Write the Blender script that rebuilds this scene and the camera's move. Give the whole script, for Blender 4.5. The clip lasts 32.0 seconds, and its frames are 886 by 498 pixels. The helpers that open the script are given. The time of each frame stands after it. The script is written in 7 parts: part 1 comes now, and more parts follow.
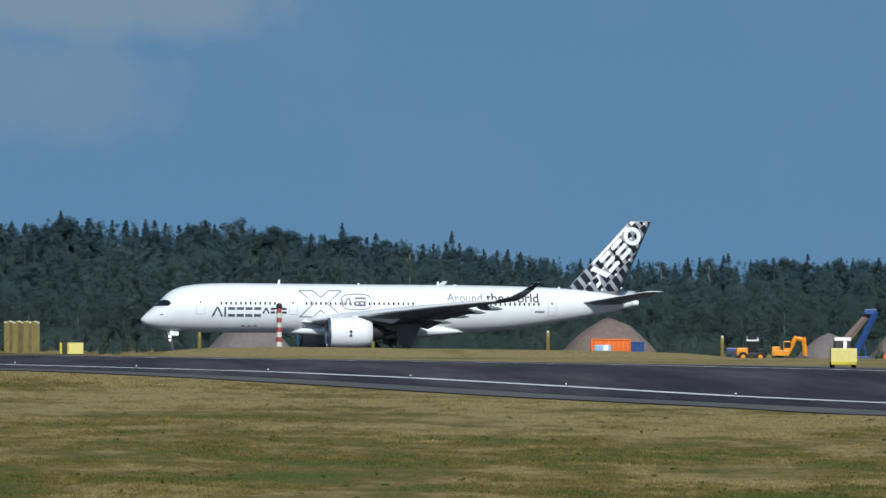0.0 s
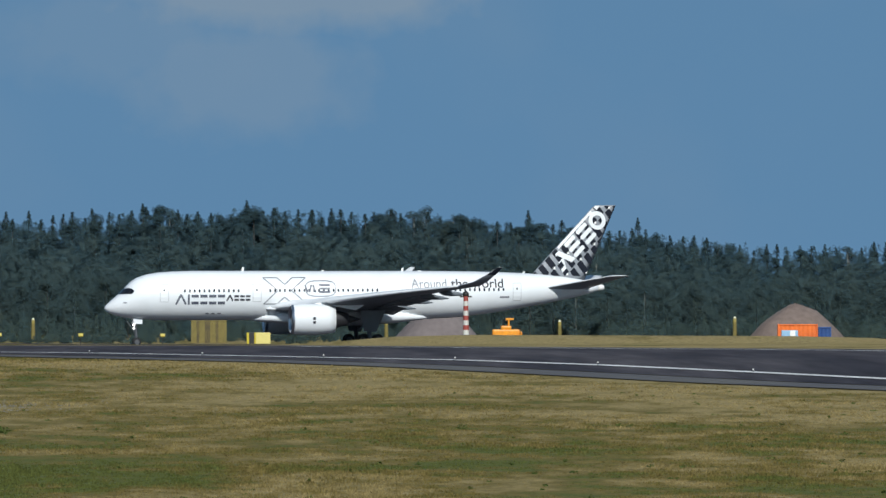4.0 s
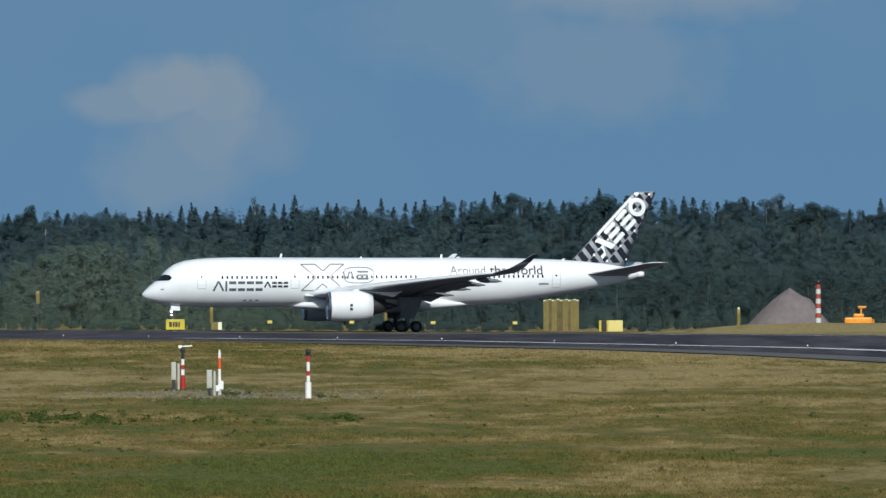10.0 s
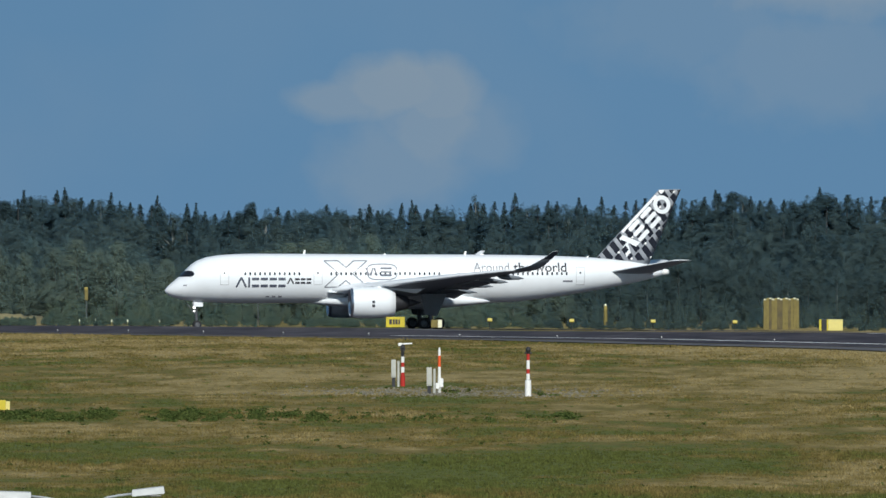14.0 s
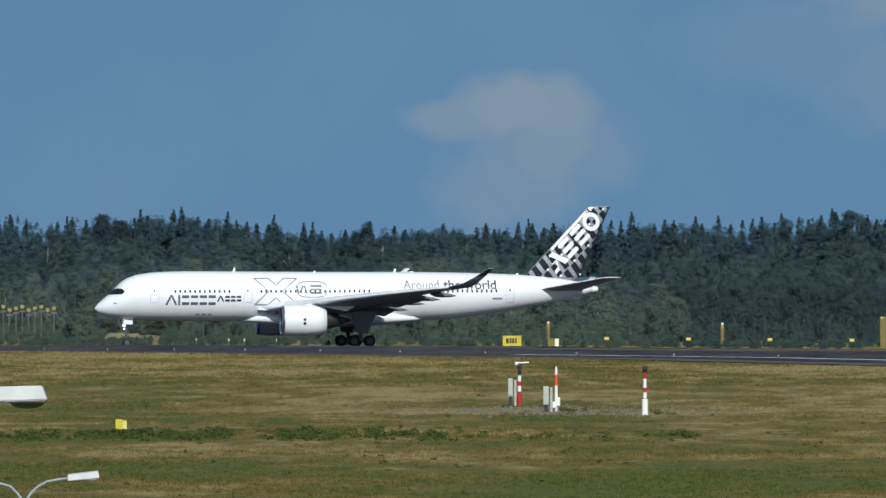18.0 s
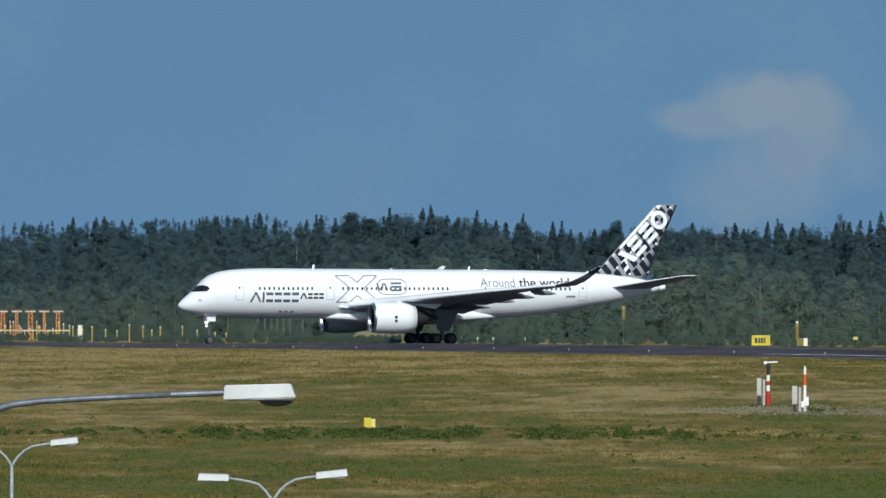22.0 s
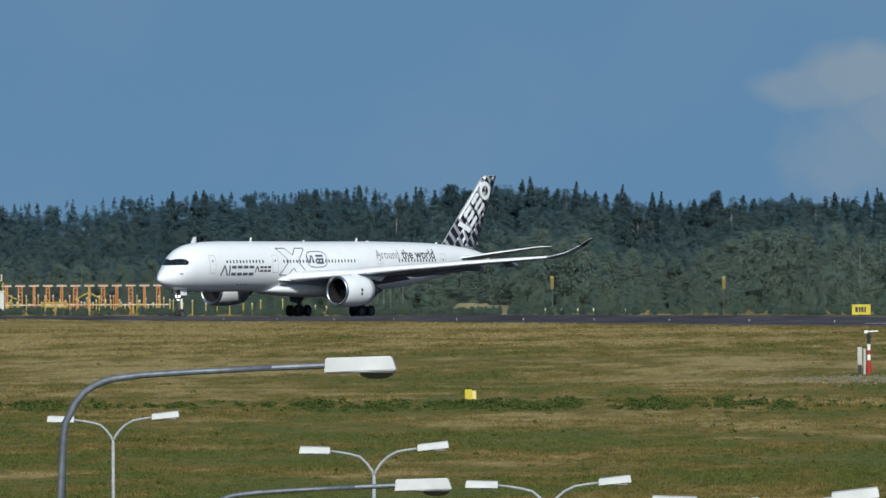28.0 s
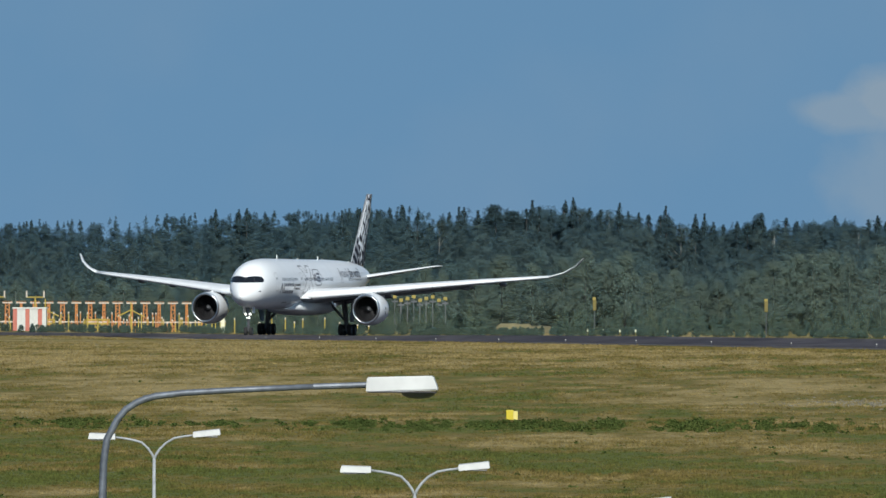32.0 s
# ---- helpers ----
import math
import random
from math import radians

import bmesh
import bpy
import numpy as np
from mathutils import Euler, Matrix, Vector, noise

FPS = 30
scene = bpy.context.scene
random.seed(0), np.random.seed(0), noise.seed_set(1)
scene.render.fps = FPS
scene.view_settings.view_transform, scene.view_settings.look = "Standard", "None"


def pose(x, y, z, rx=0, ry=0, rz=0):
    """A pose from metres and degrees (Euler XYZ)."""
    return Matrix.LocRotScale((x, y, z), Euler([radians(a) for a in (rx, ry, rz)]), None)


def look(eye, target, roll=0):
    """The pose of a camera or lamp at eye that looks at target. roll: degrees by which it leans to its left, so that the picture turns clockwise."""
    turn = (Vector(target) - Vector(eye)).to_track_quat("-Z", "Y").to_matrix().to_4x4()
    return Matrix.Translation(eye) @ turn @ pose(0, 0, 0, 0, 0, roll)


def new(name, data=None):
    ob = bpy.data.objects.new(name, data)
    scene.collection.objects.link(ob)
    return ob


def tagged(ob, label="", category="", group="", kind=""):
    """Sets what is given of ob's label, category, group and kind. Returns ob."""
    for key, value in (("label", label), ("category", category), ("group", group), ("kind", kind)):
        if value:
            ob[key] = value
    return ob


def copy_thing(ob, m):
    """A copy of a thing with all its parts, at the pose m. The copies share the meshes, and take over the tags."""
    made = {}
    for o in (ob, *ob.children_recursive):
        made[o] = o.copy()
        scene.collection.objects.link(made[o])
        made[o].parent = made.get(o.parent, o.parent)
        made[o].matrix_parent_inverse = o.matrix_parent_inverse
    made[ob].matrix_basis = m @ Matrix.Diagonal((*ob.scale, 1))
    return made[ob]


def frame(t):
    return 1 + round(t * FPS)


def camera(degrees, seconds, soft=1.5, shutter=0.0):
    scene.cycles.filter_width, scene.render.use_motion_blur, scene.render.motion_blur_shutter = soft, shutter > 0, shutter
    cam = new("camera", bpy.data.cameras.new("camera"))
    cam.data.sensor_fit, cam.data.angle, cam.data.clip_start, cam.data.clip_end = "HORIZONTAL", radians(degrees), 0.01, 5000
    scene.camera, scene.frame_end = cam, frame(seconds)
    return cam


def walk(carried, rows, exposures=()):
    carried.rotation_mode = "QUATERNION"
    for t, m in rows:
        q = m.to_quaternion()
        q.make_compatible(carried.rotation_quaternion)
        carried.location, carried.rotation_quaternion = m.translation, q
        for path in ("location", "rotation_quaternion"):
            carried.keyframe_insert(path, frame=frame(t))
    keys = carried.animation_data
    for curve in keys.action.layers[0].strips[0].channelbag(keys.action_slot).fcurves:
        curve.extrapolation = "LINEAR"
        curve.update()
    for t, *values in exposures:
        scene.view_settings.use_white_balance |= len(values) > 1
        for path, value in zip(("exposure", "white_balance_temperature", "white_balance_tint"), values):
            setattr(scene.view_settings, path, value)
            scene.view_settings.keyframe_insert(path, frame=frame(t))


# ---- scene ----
# The eye stands on a terrace; x runs to the right, y away from it.
EYE = (0.0, 0.0, 12.0)
CAMERA_ROWS = (
    (0.0, 1.4057, 0.0333, 0.26),
    (0.5, 1.3227, 0.0238, 0.16),
    (1.0, 1.1947, 0.0609, 0.07),
    (1.5, 1.0956, 0.0814, 0.13),
    (2.0, 1.0364, 0.0739, 0.07),
    (2.5, 0.9897, -0.0225, 0.18),
    (3.0, 0.9842, -0.0085, 0.18),
    (3.5, 0.9302, 0.0170, -0.21),
    (5.5, 0.5978, -0.1132, -0.08),
    (6.0, 0.4523, -0.1082, -0.16),
    (6.5, 0.3421, -0.0303, -0.16),
    (7.0, 0.2618, -0.0316, -0.02),
    (7.5, 0.2088, -0.0549, -0.22),
    (8.0, 0.1540, -0.0599, -0.34),
    (8.5, 0.1313, -0.0384, -0.23),
    (9.0, 0.0000, -0.0664, -0.33),
    (9.5, -0.0987, -0.0230, -0.26),
    (10.0, -0.1772, -0.0353, -0.20),
    (10.5, -0.2572, 0.0412, -0.04),
    (11.0, -0.2303, 0.0063, -0.25),
    (11.5, -0.4102, 0.0111, -0.12),
    (12.0, -0.4667, 0.0333, 0.19),
    (12.5, -0.5102, 0.0037, 0.13),
    (13.0, -0.6532, 0.0048, 0.02),
    (13.5, -0.6719, -0.0124, -0.08),
    (14.0, -0.8247, -0.0399, 0.00),
    (14.5, -0.9138, 0.0375, 0.16),
    (16.5, -1.0225, -0.0332, 0.12),
    (17.0, -1.1177, -0.0216, 0.05),
    (17.5, -1.0867, -0.0004, -0.00),
    (18.0, -1.1676, 0.0158, -0.06),
    (18.5, -1.2056, -0.0099, -0.14),
    (19.0, -1.3211, -0.0206, 0.05),
    (19.5, -1.3751, -0.0467, 0.09),
    (20.0, -1.5142, 0.0295, 0.16),
    (20.5, -1.5812, -0.0357, 0.14),
    (21.0, -1.7155, -0.0669, 0.01),
    (21.5, -1.7816, -0.0565, 0.04),
    (22.0, -1.8996, 0.0123, 0.12),
    (22.5, -2.0047, 0.0206, 0.21),
    (23.0, -2.0185, 0.0464, 0.16),
    (23.5, -2.0497, 0.0386, 0.31),
    (24.0, -2.0890, -0.0101, 0.27),
    (24.5, -2.0915, -0.0230, 0.21),
    (25.0, -2.1436, 0.0087, 0.27),
    (25.5, -2.1779, -0.0035, 0.18),
    (27.5, -2.2170, -0.0618, -0.09),
    (28.0, -2.1931, -0.0706, -0.27),
    (28.5, -2.1867, -0.0909, -0.39),
    (29.0, -2.1758, -0.0916, -0.14),
    (29.5, -2.2399, -0.0470, -0.03),
    (30.0, -2.1497, -0.0410, -0.24),
    (30.5, -2.2380, -0.0496, -0.15),
    (31.0, -2.3269, -0.0305, 0.05),
    (31.5, -2.2986, 0.0112, 0.03),
    (32.0, -2.3186, -0.0116, 0.20),
)


def aim(az, el):
    """A far point at that azimuth and elevation, in degrees."""
    a, e = radians(az), radians(el)
    return (EYE[0] + 1000 * math.sin(a) * math.cos(e), EYE[1] + 1000 * math.cos(a) * math.cos(e), EYE[2] + 1000 * math.sin(e))


cam = camera(2.6036, 32.0, soft=1.5)
walk(cam, [(t, look(EYE, aim(az, el), roll)) for t, az, el, roll in CAMERA_ROWS],
     exposures=((0.0, -0.18, 6150, 10), (3.0, -0.18, 6200, 10), (6.0, -0.18, 6380, 10), (14.0, -0.18, 6350, 10), (20.0, -0.15, 6250, 10), (25.0, -0.14, 6280, 10), (28.0, -0.13, 6350, 10), (29.0, -0.06, 6450, 10), (30.0, 0.0, 6500, 10), (32.0, 0.02, 6500, 10)))

# ---- light ----
SUN_AZ, SUN_EL = 171.0, 35.0  # compass degrees from +y, clockwise; the sun stands behind the eye, a little to its right


def build_world():
    w = bpy.data.worlds.new("sky")
    scene.world = w
    w.use_nodes = True
    n, l = w.node_tree.nodes, w.node_tree.links
    n.clear()

    def math_node(op, a, b=None, c=None, clamp=False):
        m = n.new("ShaderNodeMath")
        m.operation, m.use_clamp = op, clamp
        for i, v in enumerate((a, b, c)):
            if v is None:
                continue
            if isinstance(v, (int, float)):
                m.inputs[i].default_value = v
            else:
                l.new(v, m.inputs[i])
        return m.outputs[0]

    tc = n.new("ShaderNodeTexCoord")
    sep = n.new("ShaderNodeSeparateXYZ")
    l.new(tc.outputs["Generated"], sep.inputs[0])
    # the air near the ground is clear: the sky keeps its deep blue down to the trees
    lift = math_node("ADD", sep.outputs[2], 0.42)
    com = n.new("ShaderNodeCombineXYZ")
    l.new(sep.outputs[0], com.inputs[0])
    l.new(sep.outputs[1], com.inputs[1])
    l.new(lift, com.inputs[2])
    norm = n.new("ShaderNodeVectorMath")
    norm.operation = "NORMALIZE"
    l.new(com.outputs[0], norm.inputs[0])
    sky = n.new("ShaderNodeTexSky")
    sky.sky_type, sky.sun_disc = "NISHITA", False
    sky.sun_elevation, sky.sun_rotation = radians(SUN_EL), radians(SUN_AZ)
    sky.air_density, sky.dust_density, sky.ozone_density = 1.0, 0.6, 1.0
    l.new(norm.outputs[0], sky.inputs[0])
    # thin clouds, in degrees of azimuth and elevation
    y_safe = math_node("MAXIMUM", math_node("ABSOLUTE", sep.outputs[1]), 0.02)
    az = math_node("MULTIPLY", math_node("DIVIDE", sep.outputs[0], y_safe), 57.3)
    el = math_node("MULTIPLY", math_node("DIVIDE", sep.outputs[2], y_safe), 57.3)
    flat = n.new("ShaderNodeCombineXYZ")
    l.new(az, flat.inputs[0])
    l.new(el, flat.inputs[1])
    big = n.new("ShaderNodeTexNoise")
    big.inputs["Scale"].default_value, big.inputs["Detail"].default_value = 6.5, 7.0
    l.new(flat.outputs[0], big.inputs["Vector"])
    wob = math_node("MULTIPLY", math_node("SUBTRACT", big.outputs[0], 0.5), 1.15)
    total = None
    for a0, e0, ra, re, amount in CLOUDS:
        dx = math_node("DIVIDE", math_node("SUBTRACT", az, a0), ra)
        dy = math_node("DIVIDE", math_node("SUBTRACT", el, e0), re)
        d = math_node("SQRT", math_node("ADD", math_node("MULTIPLY", dx, dx), math_node("MULTIPLY", dy, dy)))
        m = math_node("SUBTRACT", 1.15, math_node("ADD", d, wob))
        m = math_node("MULTIPLY", math_node("MULTIPLY", m, 1.7, clamp=True), amount)
        total = m if total is None else math_node("MAXIMUM", total, m)
    veil = n.new("ShaderNodeTexNoise")
    veil.inputs["Scale"].default_value, veil.inputs["Detail"].default_value = 1.1, 4.0
    l.new(flat.outputs[0], veil.inputs["Vector"])
    haze = math_node("MULTIPLY", math_node("SUBTRACT", veil.outputs[0], 0.47), 0.5, clamp=True)
    total = math_node("ADD", total, haze, clamp=True)
    tone = n.new("ShaderNodeMixRGB")
    tone.blend_type, tone.inputs[0].default_value, tone.inputs[2].default_value = "MULTIPLY", 1.0, (0.80, 1.03, 1.02, 1)
    l.new(sky.outputs[0], tone.inputs[1])
    mix = n.new("ShaderNodeMixRGB")
    l.new(total, mix.inputs[0])
    l.new(tone.outputs[0], mix.inputs[1])
    mix.inputs[2].default_value = CLOUD_COLOUR
    bg = n.new("ShaderNodeBackground")
    bg.inputs[1].default_value = SKY_STRENGTH
    l.new(mix.outputs[0], bg.inputs[0])
    out = n.new("ShaderNodeOutputWorld")
    l.new(bg.outputs[0], out.inputs[0])


CLOUDS = (
    (-1.12, 0.395, 0.17, 0.065, 0.50), (-0.97, 0.435, 0.19, 0.10, 0.64), (-0.84, 0.42, 0.15, 0.11, 0.58), (-0.86, 0.31, 0.16, 0.13, 0.48), (-0.97, 0.20, 0.24, 0.15, 0.33), (-0.72, 0.30, 0.13, 0.13, 0.24),
    (0.42, 0.76, 0.55, 0.14, 0.56), (0.27, 0.50, 0.38, 0.18, 0.29), (-0.1, 0.62, 0.4, 0.16, 0.2),
)
CLOUD_COLOUR = (3.0, 3.7, 4.3, 1)
SKY_STRENGTH = 0.097
build_world()
sun = new("sun", bpy.data.lights.new("sun", "SUN"))
sun.data.energy, sun.data.angle, sun.data.color = 4.6, radians(0.53), (0.97, 0.955, 0.885)
_a, _e = radians(SUN_AZ), radians(SUN_EL)
sun.matrix_basis = look((300 * math.sin(_a) * math.cos(_e), 300 * math.cos(_a) * math.cos(_e), 300 * math.sin(_e)), (0, 0, 0))

# ---- the lie of the land: depth of the ground under the eye ----
PROFILE = ((-500, 9.0), (1150, 9.0), (1266, 8.87), (1325, 8.66), (1384, 8.48), (1443, 8.43), (1621, 8.75), (1799, 9.34), (1977, 9.92), (2300, 11.3), (2477, 12.25), (2520, 12.5), (6000, 12.5))


def smooth(x):
    x = min(1.0, max(0.0, x))
    return x * x * (3 - 2 * x)


def depth(x, y):
    for (y0, b0), (y1, b1) in zip(PROFILE, PROFILE[1:]):
        if y <= y1:
            b = b0 + (b1 - b0) * max(0.0, y - y0) / (y1 - y0)
            break
    else:
        b = PROFILE[-1][1]
    far = smooth((y - 2200) / 170) * smooth((2950 - y) / 300)
    xc = max(-150.0, min(160.0, x))
    b += far * (0.0078 * xc + 0.30 * smooth((-75 - xc) / 40))
    b += 0.45 * smooth((-100 - x) / 15) * smooth((y - 2230) / 60) * smooth((2460 - y) / 50)
    fall = 1 - smooth((x - 84) / 26)
    b -= 0.55 * smooth((x - 66) / 12) * smooth((y - 2545) / 18) * smooth((2760 - y) / 60) * fall  # building ground
    b -= 1.45 * fall * smooth((x - 14) / 22) * math.exp(-(((y - 2430) / 28) ** 2))  # grass bank before the taxiway
    return b


def relief(x, y):
    """Low swells of the near field."""
    f = smooth((y - 450) / 120) * smooth((1240 - y) / 80)
    return f * (0.10 * noise.noise((x * 0.05, y * 0.012, 0)) + 0.05 * noise.noise((x * 0.13, y * 0.03, 3))) if f > 0 else 0.0


def ground_z(x, y):
    return EYE[2] - depth(x, y) + relief(x, y)


# ---- materials ----
def mat(name, colour, rough=0.6, metal=0.0, grain=0.0, scale=8.0, bump=0.0, second=None, scale2=0.6, vary=0.0, coords="Object", stretch=(1, 1, 1), coat=0.0, emit=0.0):
    """A surface of one colour with fine grain, broad stains towards `second`, a little relief and piece-by-piece variation."""
    m = bpy.data.materials.new(name)
    m.use_nodes = True
    n, l = m.node_tree.nodes, m.node_tree.links
    b = n["Principled BSDF"]
    b.inputs["Roughness"].default_value, b.inputs["Metallic"].default_value = rough, metal
    b.inputs["Coat Weight"].default_value = coat
    col = (*colour, 1)
    b.inputs["Base Color"].default_value = col
    if emit:
        b.inputs["Emission Color"].default_value, b.inputs["Emission Strength"].default_value = col, emit
    tc = n.new("ShaderNodeTexCoord")
    mp = n.new("ShaderNodeMapping")
    mp.inputs["Scale"].default_value = stretch
    l.new(tc.outputs[coords], mp.inputs[0])
    last = None
    if second:
        t2 = n.new("ShaderNodeTexNoise")
        t2.inputs["Scale"].default_value, t2.inputs["Detail"].default_value = scale2, 6.0
        l.new(mp.outputs[0], t2.inputs["Vector"])
        rp = n.new("ShaderNodeValToRGB")
        rp.color_ramp.elements[0].position, rp.color_ramp.elements[1].position = 0.38, 0.64
        rp.color_ramp.elements[0].color, rp.color_ramp.elements[1].color = col, (*second, 1)
        l.new(t2.outputs[0], rp.inputs[0])
        last = rp.outputs[0]
    if grain or bump:
        t1 = n.new("ShaderNodeTexNoise")
        t1.inputs["Scale"].default_value, t1.inputs["Detail"].default_value = scale, 5.0
        l.new(mp.outputs[0], t1.inputs["Vector"])
        if grain:
            h = n.new("ShaderNodeHueSaturation")
            mr = n.new("ShaderNodeMapRange")
            mr.inputs[1].default_value, mr.inputs[2].default_value = 0.3, 0.7
            mr.inputs[3].default_value, mr.inputs[4].default_value = 1 - grain, 1 + grain
            l.new(t1.outputs[0], mr.inputs[0])
            l.new(mr.outputs[0], h.inputs["Value"])
            if last:
                l.new(last, h.inputs["Color"])
            else:
                h.inputs["Color"].default_value = col
            last = h.outputs[0]
        if bump:
            bp = n.new("ShaderNodeBump")
            bp.inputs["Strength"].default_value, bp.inputs["Distance"].default_value = 1.0, bump
            l.new(t1.outputs[0], bp.inputs["Height"])
            l.new(bp.outputs[0], b.inputs["Normal"])
    if vary:
        oi = n.new("ShaderNodeObjectInfo")
        geo = n.new("ShaderNodeNewGeometry")
        add = n.new("ShaderNodeMath")
        add.operation = "ADD"
        l.new(oi.outputs["Random"], add.inputs[0])
        l.new(geo.outputs["Random Per Island"], add.inputs[1])
        mr = n.new("ShaderNodeMapRange")
        mr.inputs[1].default_value, mr.inputs[2].default_value = 0.0, 2.0
        mr.inputs[3].default_value, mr.inputs[4].default_value = 1 - vary, 1 + vary
        l.new(add.outputs[0], mr.inputs[0])
        h = n.new("ShaderNodeHueSaturation")
        l.new(mr.outputs[0], h.inputs["Value"])
        if last:
            l.new(last, h.inputs["Color"])
        else:
            h.inputs["Color"].default_value = col
        last = h.outputs[0]
    if last:
        l.new(last, b.inputs["Base Color"])
    return m


def foliage(name, colour, colour2, through_light=0.45, scale=0.35, vary=0.3, gaps=0.70):
    """Leaves and needles: diffuse with light passing through, varied tree by tree and spray by spray."""
    m = bpy.data.materials.new(name)
    m.use_nodes = True
    n, l = m.node_tree.nodes, m.node_tree.links
    n.remove(n["Principled BSDF"])
    tc = n.new("ShaderNodeTexCoord")
    t = n.new("ShaderNodeTexNoise")
    t.inputs["Scale"].default_value, t.inputs["Detail"].default_value = scale, 3.0
    l.new(tc.outputs["Object"], t.inputs["Vector"])
    rp = n.new("ShaderNodeValToRGB")
    rp.color_ramp.elements[0].position, rp.color_ramp.elements[1].position = 0.35, 0.68
    rp.color_ramp.elements[0].color, rp.color_ramp.elements[1].color = (*colour, 1), (*colour2, 1)
    l.new(t.outputs[0], rp.inputs[0])
    oi, geo = n.new("ShaderNodeObjectInfo"), n.new("ShaderNodeNewGeometry")
    mx = n.new("ShaderNodeMath")
    mx.operation = "MULTIPLY_ADD"
    l.new(geo.outputs["Random Per Island"], mx.inputs[0])
    mx.inputs[1].default_value = 0.6
    l.new(oi.outputs["Random"], mx.inputs[2])
    mr = n.new("ShaderNodeMapRange")
    mr.inputs[1].default_value, mr.inputs[2].default_value, mr.inputs[3].default_value, mr.inputs[4].default_value = 0.0, 1.6, 1 - vary, 1 + vary
    l.new(mx.outputs[0], mr.inputs[0])
    h = n.new("ShaderNodeHueSaturation")
    l.new(mr.outputs[0], h.inputs["Value"])
    l.new(rp.outputs[0], h.inputs["Color"])
    d, tr = n.new("ShaderNodeBsdfDiffuse"), n.new("ShaderNodeBsdfTranslucent")
    l.new(h.outputs[0], d.inputs[0])
    l.new(h.outputs[0], tr.inputs[0])
    mix = n.new("ShaderNodeMixShader")
    mix.inputs[0].default_value = through_light
    l.new(d.outputs[0], mix.inputs[1])
    l.new(tr.outputs[0], mix.inputs[2])
    # a clump is a spray with gaps between its leaves
    gap, loose = n.new("ShaderNodeBsdfTransparent"), n.new("ShaderNodeMixShader")
    loose.inputs[0].default_value = gaps
    l.new(mix.outputs[0], loose.inputs[1])
    l.new(gap.outputs[0], loose.inputs[2])
    l.new(loose.outputs[0], n["Material Output"].inputs[0])
    return m


def grass_mat(name="turf", gain=1.0):
    """Dry summer turf: straw, olive and green in drifts, with fine speckle."""
    m = bpy.data.materials.new(name)
    m.use_nodes = True
    n, l = m.node_tree.nodes, m.node_tree.links
    b = n["Principled BSDF"]
    b.inputs["Roughness"].default_value = 0.95
    b.inputs["Specular IOR Level"].default_value = 0.1
    tc = n.new("ShaderNodeTexCoord")
    layers = []
    for scale, detail, stretch in ((0.055, 6.0, (1.0, 0.2, 1)), (0.32, 7.0, (1, 0.14, 1)), (2.4, 6.0, (1, 0.2, 1))):
        mp = n.new("ShaderNodeMapping")
        mp.inputs["Scale"].default_value = stretch
        l.new(tc.outputs["Object"], mp.inputs[0])
        t = n.new("ShaderNodeTexNoise")
        t.inputs["Scale"].default_value, t.inputs["Detail"].default_value, t.inputs["Roughness"].default_value = scale, detail, 0.62
        l.new(mp.outputs[0], t.inputs["Vector"])
        layers.append(t.outputs[0])
    r1 = n.new("ShaderNodeValToRGB")
    e = r1.color_ramp.elements
    e[0].position, e[0].color = 0.40, (*TURF_GREEN, 1)
    e[1].position, e[1].color = 0.66, (*TURF_STRAW, 1)
    mid = e.new(0.52)
    mid.color = (*TURF_OLIVE, 1)
    add = n.new("ShaderNodeMath")
    add.operation = "MULTIPLY_ADD"
    l.new(layers[1], add.inputs[0])
    add.inputs[1].default_value = 0.78
    sub = n.new("ShaderNodeMath")
    sub.operation = "MULTIPLY_ADD"
    l.new(layers[0], sub.inputs[0])
    sub.inputs[1].default_value, sub.inputs[2].default_value = 0.90, -0.345
    l.new(sub.outputs[0], add.inputs[2])
    # the verge along the runway, the far field and both sides are drier
    sep = n.new("ShaderNodeSeparateXYZ")
    l.new(tc.outputs["Object"], sep.inputs[0])
    mr = n.new("ShaderNodeMapRange")
    mr.inputs[1].default_value, mr.inputs[2].default_value, mr.inputs[3].default_value, mr.inputs[4].default_value = 950.0, 1300.0, 0.0, 0.07
    l.new(sep.outputs[1], mr.inputs[0])
    dry = n.new("ShaderNodeMath")
    dry.operation = "ADD"
    l.new(add.outputs[0], dry.inputs[0])
    l.new(mr.outputs[0], dry.inputs[1])
    right = n.new("ShaderNodeMapRange")
    right.inputs[1].default_value, right.inputs[2].default_value, right.inputs[3].default_value, right.inputs[4].default_value = -8.0, 30.0, 0.0, 0.09
    l.new(sep.outputs[0], right.inputs[0])
    dry2 = n.new("ShaderNodeMath")
    dry2.operation = "ADD"
    l.new(dry.outputs[0], dry2.inputs[0])
    l.new(right.outputs[0], dry2.inputs[1])
    left = n.new("ShaderNodeMapRange")
    left.inputs[1].default_value, left.inputs[2].default_value, left.inputs[3].default_value, left.inputs[4].default_value = -72.0, -42.0, 0.045, 0.0
    l.new(sep.outputs[0], left.inputs[0])
    dry3 = n.new("ShaderNodeMath")
    dry3.operation = "ADD"
    l.new(dry2.outputs[0], dry3.inputs[0])
    l.new(left.outputs[0], dry3.inputs[1])
    # the hollow nearer the eye stays greener
    hollow = n.new("ShaderNodeMapRange")
    hollow.inputs[1].default_value, hollow.inputs[2].default_value, hollow.inputs[3].default_value, hollow.inputs[4].default_value = 860.0, 990.0, -0.032, 0.0
    l.new(sep.outputs[1], hollow.inputs[0])
